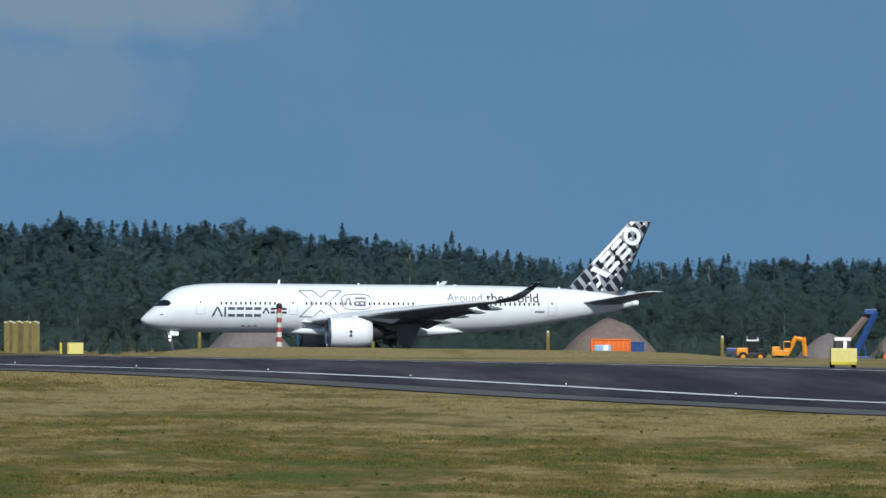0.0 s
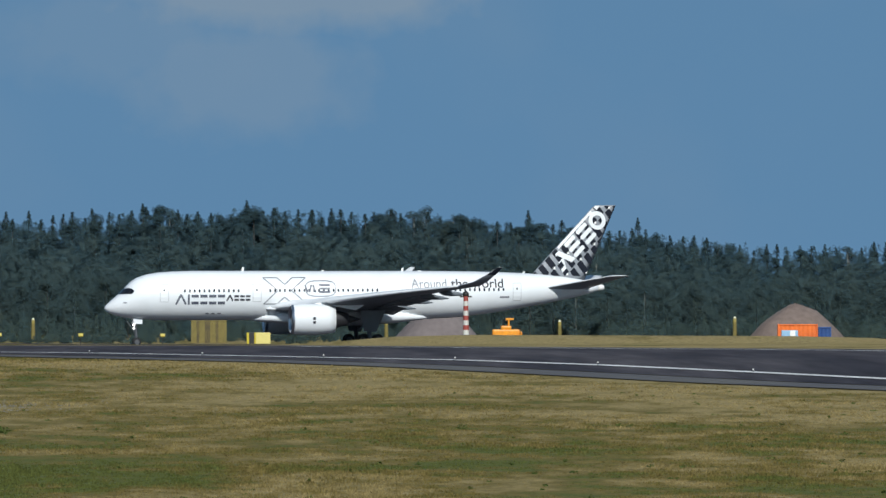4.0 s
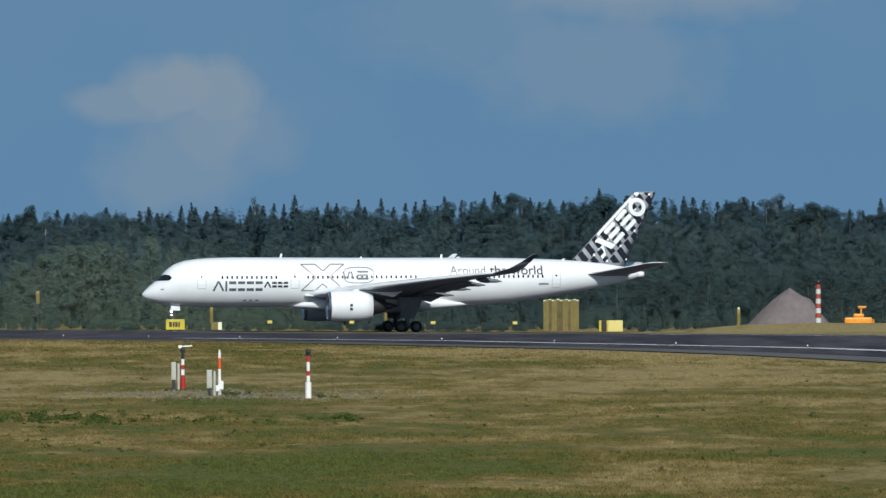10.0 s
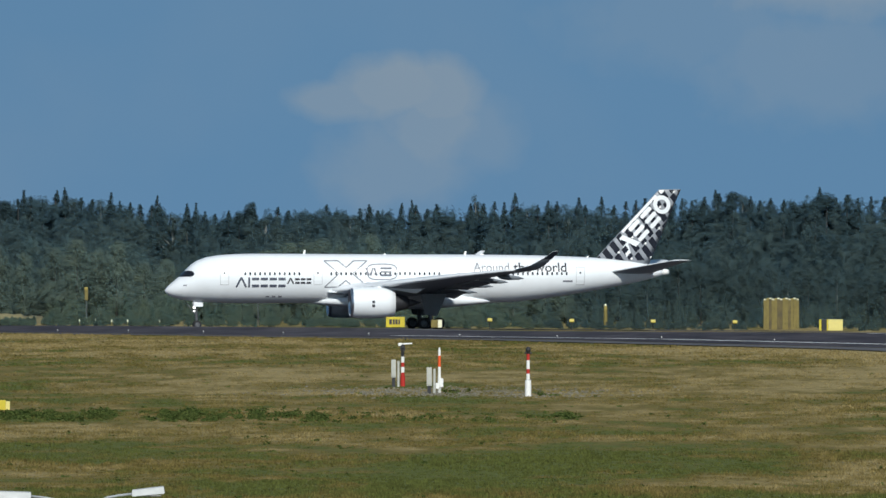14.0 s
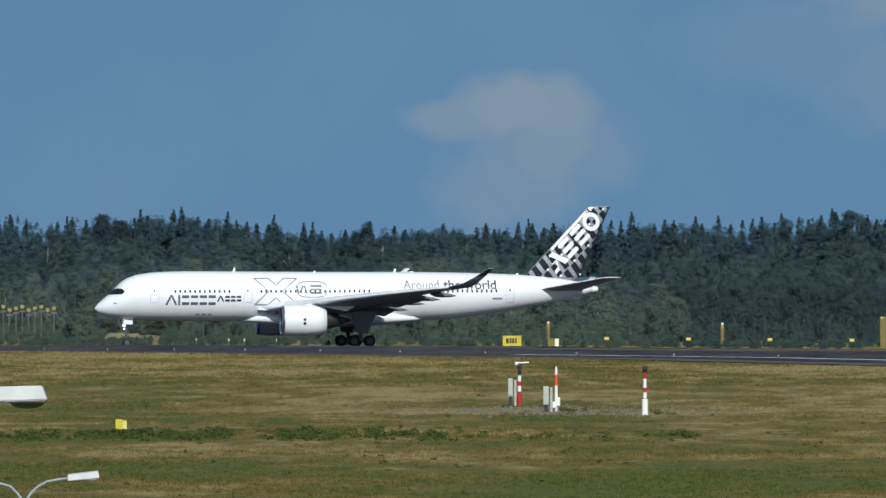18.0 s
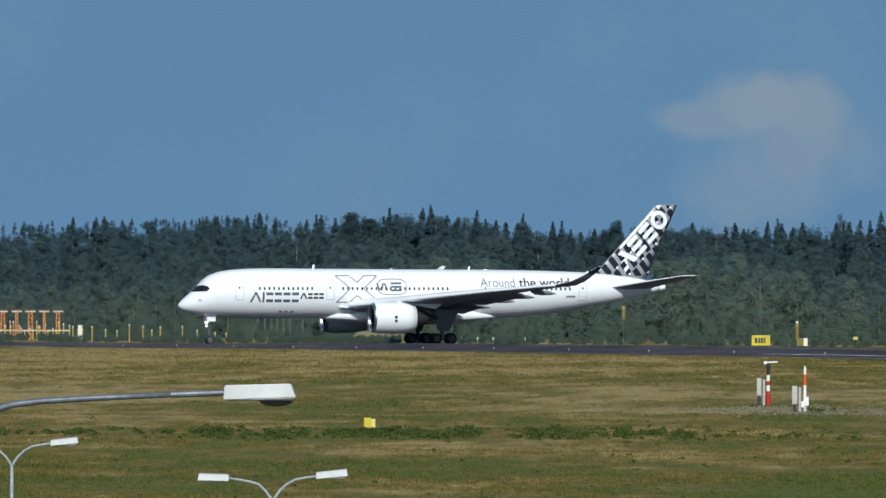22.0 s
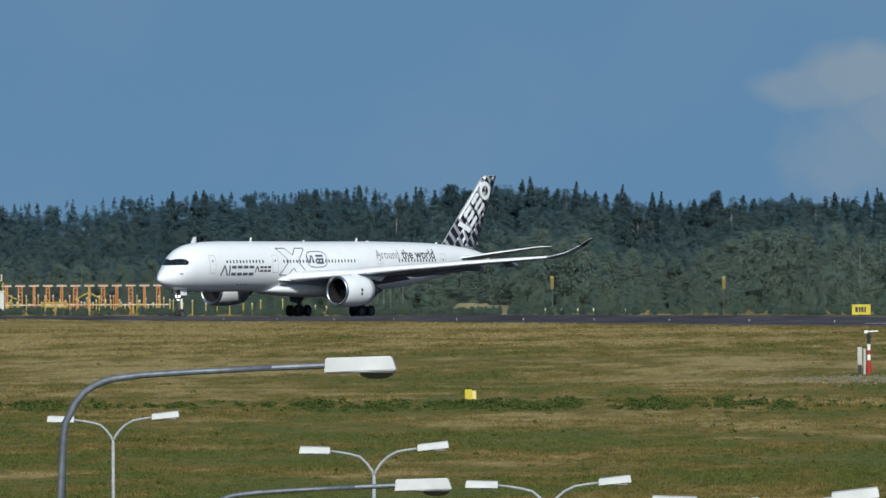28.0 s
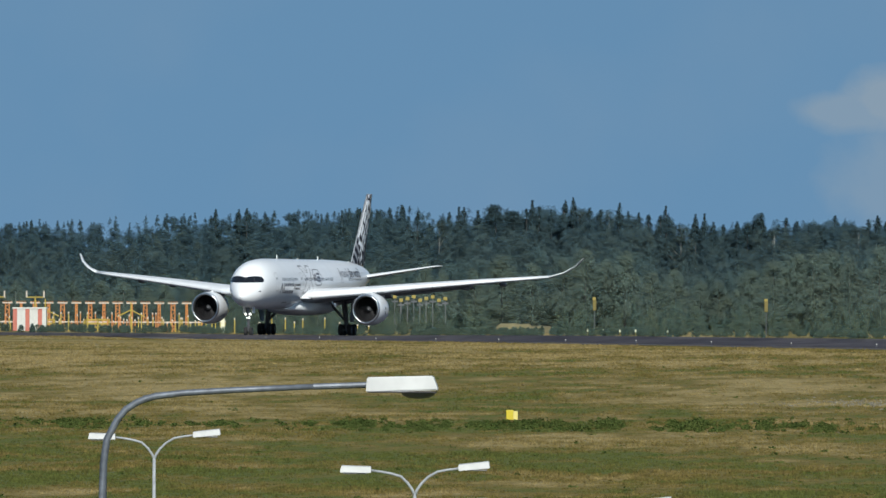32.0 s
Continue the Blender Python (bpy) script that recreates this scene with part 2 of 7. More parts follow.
    green = n.new("ShaderNodeMath")
    green.operation = "ADD"
    l.new(dry3.outputs[0], green.inputs[0])
    l.new(hollow.outputs[0], green.inputs[1])
    l.new(green.outputs[0], r1.inputs[0])
    h = n.new("ShaderNodeHueSaturation")
    mv = n.new("ShaderNodeMapRange")
    mv.inputs[1].default_value, mv.inputs[2].default_value, mv.inputs[3].default_value, mv.inputs[4].default_value = 0.3, 0.7, 0.68, 1.32
    l.new(layers[2], mv.inputs[0])
    geo = n.new("ShaderNodeNewGeometry")
    isl = n.new("ShaderNodeMapRange")
    isl.inputs[3].default_value, isl.inputs[4].default_value = (1.0, 1.0) if gain == 1.0 else (0.68 * gain, 1.36 * gain)
    l.new(geo.outputs["Random Per Island"], isl.inputs[0])
    both = n.new("ShaderNodeMath")
    both.operation = "MULTIPLY"
    l.new(mv.outputs[0], both.inputs[0])
    l.new(isl.outputs[0], both.inputs[1])
    l.new(both.outputs[0], h.inputs["Value"])
    l.new(r1.outputs[0], h.inputs["Color"])
    l.new(h.outputs[0], b.inputs["Base Color"])
    return m


TURF_GREEN, TURF_OLIVE, TURF_STRAW = (0.094, 0.108, 0.028), (0.154, 0.121, 0.038), (0.278, 0.218, 0.096)
M_TURF = grass_mat()
M_TUFT = grass_mat("tuft_grass", 0.68)
M_ASPHALT = mat("asphalt", (0.034, 0.031, 0.038), 0.9, grain=0.3, scale=0.7, second=(0.072, 0.065, 0.072), scale2=0.16, stretch=(1, 0.03, 1))
M_ASPHALT.node_tree.nodes["Principled BSDF"].inputs["Specular IOR Level"].default_value = 0.15
M_SHOULDER = mat("worn_asphalt", (0.085, 0.082, 0.085), 0.88, grain=0.2, scale=0.8, second=(0.11, 0.105, 0.095), scale2=0.04)
M_LINE = mat("road_paint", (0.84, 0.84, 0.82), 0.6, grain=0.15, scale=0.7, second=(0.68, 0.68, 0.66), scale2=0.1)
M_WHITE = mat("white_paint", (0.785, 0.805, 0.825), 0.28, grain=0.03, scale=0.5, second=(0.78, 0.81, 0.835), scale2=0.12, coat=0.3)
M_WINGGREY = mat("wing_grey", (0.73, 0.75, 0.77), 0.36, grain=0.05, scale=0.7, second=(0.67, 0.69, 0.71), scale2=0.2)
M_FINGREY = mat("fin_grey", (0.26, 0.277, 0.305), 0.35, grain=0.05, scale=0.7)
M_CARBON = mat("carbon_black", (0.012, 0.015, 0.024), 0.6, grain=0.1, scale=2.0)
M_CARBON.node_tree.nodes["Principled BSDF"].inputs["Specular IOR Level"].default_value = 0.12
M_GLASS_DARK = mat("cockpit_glass", (0.01, 0.011, 0.014), 0.08, coat=0.5)
M_WINDOW = mat("cabin_window", (0.03, 0.035, 0.045), 0.15)
M_OUTLINE = mat("livery_grey_blue", (0.20, 0.21, 0.235), 0.4)
M_LETTER = mat("livery_slate", (0.085, 0.095, 0.125), 0.4)
M_BLACKTEXT = mat("livery_black", (0.03, 0.03, 0.04), 0.4)
M_DOORLINE = mat("door_seam", (0.50, 0.51, 0.53), 0.5)
M_METAL = mat("bare_metal", (0.62, 0.63, 0.65), 0.28, metal=1.0, grain=0.06, scale=3.0)
M_DARKMETAL = mat("dark_metal", (0.05, 0.05, 0.055), 0.45, metal=0.6, grain=0.1, scale=4.0)
M_TYRE = mat("tyre_rubber", (0.015, 0.015, 0.016), 0.85, grain=0.15, scale=6.0)
# lower wing faces: grey darkened, the shade beneath is put into it
M_WINGLOWER = mat("shaded_wing_grey", (0.22, 0.245, 0.28), 0.4, grain=0.06, scale=0.6)
# fairings, flaps and gear doors: under-wing shade is put into this colour
M_WINGUNDER = mat("shaded_under_grey", (0.13, 0.15, 0.17), 0.45, grain=0.08, scale=1.0)
M_BELT = mat("brown_belt", (0.17, 0.125, 0.105), 0.9, grain=0.2, scale=2.0)
M_YELLOW = mat("yellow_paint", (0.58, 0.47, 0.02), 0.5, grain=0.1, scale=3.0, second=(0.47, 0.37, 0.03), scale2=0.9)
M_PALEYELLOW = mat("pale_yellow_paint", (0.64, 0.55, 0.18), 0.45, grain=0.06, scale=3.0)
M_OCHRE = mat("weathered_yellow", (0.175, 0.137, 0.034), 0.7, grain=0.15, scale=2.0, second=(0.15, 0.12, 0.03), scale2=0.7)
M_ORANGE = mat("orange_paint", (0.75, 0.16, 0.02), 0.45, grain=0.1, scale=3.0, second=(0.6, 0.12, 0.02), scale2=0.7)
M_MACHINE = mat("machine_orange", (0.80, 0.30, 0.01), 0.45, grain=0.12, scale=3.0, second=(0.62, 0.22, 0.01), scale2=1.0)
M_BLUE = mat("blue_paint", (0.012, 0.05, 0.19), 0.45, grain=0.1, scale=3.0, second=(0.018, 0.065, 0.21), scale2=0.8)
M_RED = mat("red_paint", (0.42, 0.022, 0.014), 0.45, grain=0.1, scale=5.0)
M_REDORANGE = mat("orange_red_paint", (0.72, 0.10, 0.02), 0.45, grain=0.1, scale=5.0)
M_POSTWHITE = mat("post_white", (0.78, 0.78, 0.76), 0.5, grain=0.06, scale=5.0)
M_BLACK = mat("black_plastic", (0.015, 0.015, 0.016), 0.5, grain=0.1, scale=6.0)
M_BOXGREY = mat("cabinet_grey", (0.55, 0.55, 0.52), 0.5, grain=0.08, scale=4.0)
M_LAMPHEAD = mat("lamp_head_white", (0.56, 0.57, 0.57), 0.5, grain=0.05, scale=6.0, second=(0.48, 0.49, 0.49), scale2=2.0)
M_GALV = mat("galvanised_steel", (0.15, 0.17, 0.20), 0.5, metal=0.35, grain=0.2, scale=14.0, second=(0.11, 0.125, 0.15), scale2=2.0, bump=0.002)
M_GALVPALE = mat("weathered_zinc", (0.33, 0.35, 0.37), 0.6, grain=0.15, scale=14.0, second=(0.27, 0.29, 0.31), scale2=2.0)
M_LENS = mat("lamp_lens", (0.10, 0.105, 0.11), 0.3)
M_SPOIL = mat("spoil_gravel", (0.148, 0.124, 0.122), 0.95, grain=0.12, scale=1.2, second=(0.176, 0.148, 0.145), scale2=0.25, bump=0.06)
M_GEARDARK = mat("gear_steel", (0.10, 0.105, 0.115), 0.45, metal=0.3, grain=0.1, scale=4.0)
M_OCHREDARK = mat("streaked_brown", (0.075, 0.060, 0.028), 0.75, grain=0.2, scale=2.0, second=(0.13, 0.10, 0.03), scale2=0.7)
M_EARTH = mat("brown_earth", (0.155, 0.115, 0.098), 0.95, grain=0.14, scale=1.2, second=(0.19, 0.145, 0.125), scale2=0.25, bump=0.06)
M_CABGREY = mat("dull_cabinet_grey", (0.42, 0.42, 0.38), 0.6, grain=0.1, scale=4.0)
M_OCHREHEAD = mat("faded_yellow", (0.29, 0.225, 0.05), 0.6, grain=0.12, scale=3.0)
M_LIGHTBLUE = mat("pale_blue_plastic", (0.25, 0.42, 0.60), 0.5, grain=0.08, scale=3.0)
M_CREAM = mat("cream_paint", (0.72, 0.70, 0.52), 0.5, grain=0.06, scale=3.0)
M_PALERED = mat("faded_red", (0.45, 0.14, 0.10), 0.55, grain=0.08, scale=3.0)
M_MASTRED = mat("dull_red", (0.30, 0.055, 0.045), 0.55, grain=0.12, scale=3.0)
M_BARK = mat("bark", (0.045, 0.042, 0.040), 0.9, grain=0.25, scale=4.0)
M_BIRCH = mat("birch_bark", (0.22, 0.22, 0.20), 0.8, grain=0.3, scale=3.0)
# the distance's haze is put into these foliage colours: bluer and paler
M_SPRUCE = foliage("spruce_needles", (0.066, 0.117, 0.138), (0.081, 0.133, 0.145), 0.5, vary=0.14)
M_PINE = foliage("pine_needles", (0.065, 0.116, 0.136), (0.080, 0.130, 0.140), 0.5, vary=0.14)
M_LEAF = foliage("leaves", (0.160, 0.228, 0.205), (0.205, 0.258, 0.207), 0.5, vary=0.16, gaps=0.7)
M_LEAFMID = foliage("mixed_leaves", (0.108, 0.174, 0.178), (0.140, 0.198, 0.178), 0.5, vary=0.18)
M_LEAFDARK = foliage("dark_leaves", (0.085, 0.137, 0.146), (0.106, 0.151, 0.144), 0.5, vary=0.16)
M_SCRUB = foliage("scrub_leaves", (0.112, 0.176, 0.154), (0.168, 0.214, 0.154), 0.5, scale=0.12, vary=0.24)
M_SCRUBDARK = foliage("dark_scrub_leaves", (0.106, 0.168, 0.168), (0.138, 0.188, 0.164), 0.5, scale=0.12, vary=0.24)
M_WEED = foliage("weeds", (0.088, 0.128, 0.036), (0.140, 0.172, 0.052), vary=0.35, gaps=0.0)
M_STONY = mat("grey_stones", (0.125, 0.115, 0.085), 0.95, grain=0.3, scale=2.2, vary=0.45)
M_FADEDYELLOW = mat("faded_mast_yellow", (0.42, 0.30, 0.05), 0.6, grain=0.12, scale=3.0)
M_FADEDORANGE = mat("faded_mast_orange", (0.52, 0.20, 0.06), 0.6, grain=0.12, scale=3.0)
M_PALEBAR = mat("pale_bar", (0.62, 0.52, 0.44), 0.6, grain=0.1, scale=3.0)
M_STRAW = mat("dry_grass", (0.165, 0.142, 0.070), 0.95, grain=0.2, scale=1.0, vary=0.35)


# ---- mesh helpers ----
def geom(name, verts, faces, material, parent=None, label="", smooth_faces=False):
    me = bpy.data.meshes.new(name)
    me.from_pydata([tuple(v) for v in verts], [], faces)
    me.update()
    if smooth_faces:
        me.polygons.foreach_set("use_smooth", [True] * len(me.polygons))
    me.materials.append(material)
    ob = new(name, me)
    if parent is not None:
        ob.parent = parent
    if label:
        ob["label"] = label
    return ob


def part(name, bm, material, parent, label="", smooth_faces=False):
    me = bpy.data.meshes.new(name)
    bmesh.ops.recalc_face_normals(bm, faces=bm.faces)
    bm.to_mesh(me)
    bm.free()
    if smooth_faces:
        me.polygons.foreach_set("use_smooth", [True] * len(me.polygons))
    me.materials.append(material)
    ob = new(name, me)
    if parent is not None:
        ob.parent = parent
    if label:
        ob["label"] = label
    return ob


def share(name, me, parent, m, label=""):
    """Another piece on the same mesh."""
    ob = new(name, me)
    if parent is not None:
        ob.parent = parent
    ob.matrix_basis = m
    if label:
        ob["label"] = label
    return ob


def empty(name, x=0.0, y=0.0, z=0.0, rz=0.0):
    ob = new(name)
    ob.matrix_basis = pose(x, y, z, 0, 0, rz)
    return ob


def box(bm, x0, x1, y0, y1, z0, z1, bevel=0.0):
    vs = [bm.verts.new((x, y, z)) for z in (z0, z1) for y in (y0, y1) for x in (x0, x1)]
    fs = [bm.faces.new([vs[i] for i in q]) for q in ((0, 2, 3, 1), (4, 5, 7, 6), (0, 1, 5, 4), (2, 6, 7, 3), (0, 4, 6, 2), (1, 3, 7, 5))]
    if bevel:
        es = list({e for f in fs for e in f.edges})
        bmesh.ops.bevel(bm, geom=es, offset=bevel, segments=2, affect="EDGES", profile=0.6)
    return bm


def tube(bm, p0, p1, r0, r1=None, seg=10, caps=True):
    p0, p1 = Vector(p0), Vector(p1)
    r1 = r0 if r1 is None else r1
    q = (p1 - p0).to_track_quat("Z", "Y")
    rings = []
    for p, r in ((p0, r0), (p1, r1)):
        rings.append([bm.verts.new(p + q @ Vector((r * math.cos(2 * math.pi * i / seg), r * math.sin(2 * math.pi * i / seg), 0))) for i in range(seg)])
    for i in range(seg):
        j = (i + 1) % seg
        bm.faces.new((rings[0][i], rings[0][j], rings[1][j], rings[1][i]))
    if caps:
        bm.faces.new(rings[0][::-1])
        bm.faces.new(rings[1])
    return bm


def bent(bm, pts, radii, seg=10):
    """A pipe through points."""
    rings = []
    pts = [Vector(p) for p in pts]
    for k, p in enumerate(pts):
        a, b = pts[max(0, k - 1)], pts[min(len(pts) - 1, k + 1)]
        q = (b - a).to_track_quat("Z", "Y")
        r = radii[k] if isinstance(radii, (list, tuple)) else radii
        rings.append([bm.verts.new(p + q @ Vector((r * math.cos(2 * math.pi * i / seg), r * math.sin(2 * math.pi * i / seg), 0))) for i in range(seg)])
    for r0, r1 in zip(rings, rings[1:]):
        for i in range(seg):
            j = (i + 1) % seg
            bm.faces.new((r0[i], r0[j], r1[j], r1[i]))
    bm.faces.new(rings[0][::-1])
    bm.faces.new(rings[-1])
    return bm


def lathe(bm, axis_pts, seg=20, close=False):
    """Rings round the local x axis: (x, radius) rows."""
    rings = []
    for x, r in axis_pts:
        rings.append([bm.verts.new((x, r * math.cos(2 * math.pi * i / seg), r * math.sin(2 * math.pi * i / seg))) for i in range(seg)])
    for r0, r1 in zip(rings, rings[1:]):
        for i in range(seg):
            j = (i + 1) % seg
            bm.faces.new((r0[i], r0[j], r1[j], r1[i]))
    if close:
        bm.faces.new(rings[0][::-1])
        bm.faces.new(rings[-1])
    return bm


# ---- land ----
def build_ground():
    ys = [-4500, -1500, -300, 0, 200, 350] + list(range(450, 1100, 25)) + list(range(1100, 2960, 12)) + [3100, 3400, 3900, 4600, 5400]
    xs = [-5000, -2200, -900, -420] + list(range(-260, 261, 10)) + [420, 900, 2200, 5000]
    verts, faces = [], []
    for y in ys:
        for x in xs:
            verts.append((x, y, ground_z(x, y)))
    w = len(xs)
    for j in range(len(ys) - 1):
        for i in range(w - 1):
            a = j * w + i
            faces.append((a, a + 1, a + w + 1, a + w))
    g = geom("ground", verts, faces, M_TURF, smooth_faces=True)
    tagged(g, "dry straw and olive airfield grass reaching the woods", "grass", kind="structure")


# the runway's edge nearest the eye, and its heading
RW_P, RW_D, RW_N = Vector((-60.4, 1977.0)), Vector((0.1535, -0.9881)), Vector((0.9881, 0.1535))


def rw(s, n):
    """Plan place s metres along the near edge line from the far end, n metres across to the far edge."""
    p = RW_P + RW_D * s + RW_N * n
    return p.x, p.y


def strip(name, s0, s1, n0, n1, lift, material, step=15.0, cols=4):
    verts, faces = [], []
    k = max(1, int((s1 - s0) / step))
    for j in range(k + 1):
        for i in range(cols + 1):
            x, y = rw(s0 + (s1 - s0) * j / k, n0 + (n1 - n0) * i / cols)
            verts.append((x, y, ground_z(x, y) + lift))
    for j in range(k):
        for i in range(cols):
            a = j * (cols + 1) + i
            faces.append((a, a + 1, a + cols + 2, a + cols + 1))
    return geom(name, verts, faces, material, smooth_faces=True)


def patch(name, corners, lift, material, nx=24, ny=8):
    """A paved sheet between four plan corners, laid on the land."""
    (a, b, c, d) = [Vector(p) for p in corners]
    verts, faces = [], []
    for j in range(ny + 1):
        for i in range(nx + 1):
            p = a.lerp(b, i / nx).lerp(d.lerp(c, i / nx), j / ny)
            verts.append((p.x, p.y, ground_z(p.x, p.y) + lift))
    for j in range(ny):
        for i in range(nx):
            k = j * (nx + 1) + i
            faces.append((k, k + 1, k + nx + 2, k + nx + 1))
    return geom(name, verts, faces, material, smooth_faces=True)


build_ground()
tagged(strip("runway", -520, 1400, -9, 69, 0.10, M_ASPHALT, cols=10), "dark asphalt runway with white edge lines", "runway", kind="structure")
tagged(strip("runway_shoulder", -520, 1400, -15, -9, 0.07, M_SHOULDER), "worn grey asphalt shoulder of the runway", "pavement", kind="structure")
tagged(strip("runway_shoulder", -520, 1400, 69, 76, 0.07, M_SHOULDER), "worn grey asphalt shoulder of the runway", "pavement", kind="structure")
tagged(strip("edge_line", 200, 1400, -0.8, 0.8, 0.14, M_LINE, cols=1), "white painted line along the runway's edge", "line marking", kind="structure")
tagged(strip("edge_line", 100, 1400, 59.2, 60.2, 0.14, M_LINE, cols=1), "white painted line along the runway's far edge", "line marking", kind="structure")
tagged(patch("taxiway_fillet", ((-230, 2325), (-96, 2395), (-96, 2470), (-230, 2530)), 0.08, M_ASPHALT), "dark asphalt widening where the taxiway joins the runway", "taxiway", kind="structure")
tagged(patch("taxiway", ((-200, 2425), (330, 2535), (330, 2600), (-200, 2520)), 0.09, M_ASPHALT), "dark asphalt taxiway leading to the runway's end", "taxiway", kind="structure")

# ---- the airliner; local x forward from the main wheels, y to its left, z up from the ground ----
NOSE = 32.9
# metres behind the nose: top, bottom, half width
HULL = ((0.0, 4.72, 4.66, 0.03), (0.2, 5.02, 4.38, 0.36), (0.5, 5.32, 4.15, 0.68), (1.0, 5.75, 3.93, 1.08), (1.6, 6.22, 3.74, 1.45), (2.2, 6.72, 3.60, 1.78), (2.8, 7.32, 3.50, 2.05), (3.4, 7.90, 3.43, 2.26),
        (4.2, 8.40, 3.36, 2.46), (5.4, 8.80, 3.28, 2.68), (7.0, 9.05, 3.20, 2.85), (9.0, 9.18, 3.16, 2.95), (11.5, 9.24, 3.15, 2.98), (20.0, 9.20, 3.15, 2.98), (30.0, 9.14, 3.15, 2.98), (40.0, 9.12, 3.15, 2.98), (43.0, 9.10, 3.20, 2.95),
        (46.0, 9.06, 3.36, 2.88), (49.0, 9.01, 3.66, 2.72), (52.0, 8.92, 4.05, 2.48), (55.0, 8.80, 4.52, 2.16), (58.0, 8.60, 5.03, 1.80), (60.5, 8.34, 5.50, 1.40), (62.8, 7.98, 5.98, 1.02), (64.4, 7.62, 6.40, 0.64), (65.1, 7.38, 6.62, 0.36))


def hull(a):
    for (a0, *r0), (a1, *r1) in zip(HULL, HULL[1:]):
        if a <= a1:
            t = (a - a0) / (a1 - a0)
            return [p + (q - p) * t for p, q in zip(r0, r1)]
    return HULL[-1][1:]


def skin_at(a, z, side=1, out=0.012):
    """The place on the skin at height z."""
    top, bot, w = hull(a)
    zc, hz = (top + bot) / 2, (top - bot) / 2
    s = max(-1.0, min(1.0, (z - zc) / hz))
    c = math.sqrt(max(0.0, 1 - s * s))
    return Vector((NOSE - a, side * (w * c + out * (c + 0.15)), z + out * s))


def decal(name, outline, material, parent, side=1, out=0.014, label="", nx=1):
    """A painted shape on the hull's side: outline of (metres behind the nose, height) quads."""
    verts, faces = [], []
    for quad in outline:
        k = len(verts)
        verts += [skin_at(a, z, side, out) for a, z in quad]
        faces.append(tuple(range(k, k + len(quad))))
    return geom(name, verts, faces, material, parent, label)


def stroke(a0, z0, a1, z1, w, steps=6):
    """Quads along a line on the side of the hull."""
    d = math.hypot(a1 - a0, z1 - z0)
    nx, nz = -(z1 - z0) / d * w / 2, (a1 - a0) / d * w / 2
    out = []
    for i in range(steps):
        p, q = i / steps, (i + 1) / steps
        ax, az = a0 + (a1 - a0) * p, z0 + (z1 - z0) * p
        bx, bz = a0 + (a1 - a0) * q, z0 + (z1 - z0) * q
        out.append([(ax + nx, az + nz), (bx + nx, bz + nz), (bx - nx, bz - nz), (ax - nx, az - nz)])
    return out


def block(a0, a1, z0, z1, slant=0.0, rows=4):
    out = []
    for i in range(rows):
        p, q = i / rows, (i + 1) / rows
        zl, zh = z0 + (z1 - z0) * p, z0 + (z1 - z0) * q
        out.append([(a0 + slant * p, zl), (a1 + slant * p, zl), (a1 + slant * q, zh), (a0 + slant * q, zh)])
    return out


AIRFOIL = ((1.0, 0.0), (0.85, 0.028), (0.65, 0.062), (0.42, 0.082), (0.2, 0.072), (0.07, 0.045), (0.015, 0.02), (0.0, 0.0), (0.015, -0.014), (0.07, -0.026), (0.2, -0.036), (0.42, -0.04), (0.65, -0.028), (0.85, -0.01))


def root_tilt(y, u, c):
    """How far the wing, nose-up at its root, lies above the level at span y and share u of its chord c."""
    return (0.45 - u) * c * 0.035 * max(0.0, 1 - y / 17.0)


def wing_mesh(name, stations, material, parent, side=1, label="", vertical=False):
    """Loft an aerofoil: stations of (span, height, leading edge, trailing edge behind the nose, thickness factor, cant)."""
    bm = bmesh.new()
    rings = []
    for y, z, le, te, th, cant in stations:
        c = te - le
        ring = []
        for u, v in AIRFOIL:
            a, off = le + u * c, v * c * th
            tilt = root_tilt(y, u, c) if name == "wing" else 0.0
            if vertical:
                ring.append(bm.verts.new((NOSE - a, off, z)))
            else:
                ring.append(bm.verts.new((NOSE - a, side * (y - off * math.sin(radians(cant))), z + tilt + off * math.cos(radians(cant)))))
        rings.append(ring)
    n = len(AIRFOIL)
    for r0, r1 in zip(rings, rings[1:]):
        for i in range(n):
            j = (i + 1) % n
            bm.faces.new((r0[i], r0[j], r1[j], r1[i]))
    bm.faces.new(rings[0])
    bm.faces.new(rings[-1][::-1])
    ob = part(name, bm, material, parent, label, smooth_faces=True)
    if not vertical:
        # grey paint below, with the underside's shade put into its colour
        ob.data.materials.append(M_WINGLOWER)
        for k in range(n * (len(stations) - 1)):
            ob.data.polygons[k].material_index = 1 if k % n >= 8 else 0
    return ob


WING = ((2.0, 4.40, 20.8, 36.0, 1.0, 0), (3.2, 4.50, 21.7, 36.0, 1.0, 2), (7.0, 4.9, 24.1, 36.3, 0.95, 4), (10.8, 5.33, 26.6, 36.8, 0.95, 5), (16.0, 5.92, 30.4, 38.3, 0.97, 6), (22.0, 6.52, 34.8, 40.4, 1.0, 7), (27.0, 6.98, 38.8, 42.7, 1.02, 9),
        (29.8, 7.25, 41.3, 44.1, 1.0, 20), (31.3, 7.78, 43.0, 44.9, 0.95, 42), (32.5, 8.62, 44.5, 45.7, 0.9, 58), (33.2, 9.55, 45.9, 46.6, 0.8, 70))


def wing_at(y):
    for r0, r1 in zip(WING, WING[1:]):
        if y <= r1[0]:
            t = (y - r0[0]) / (r1[0] - r0[0])
            return [p + (q - p) * t for p, q in zip(r0, r1)]
    return WING[-1]


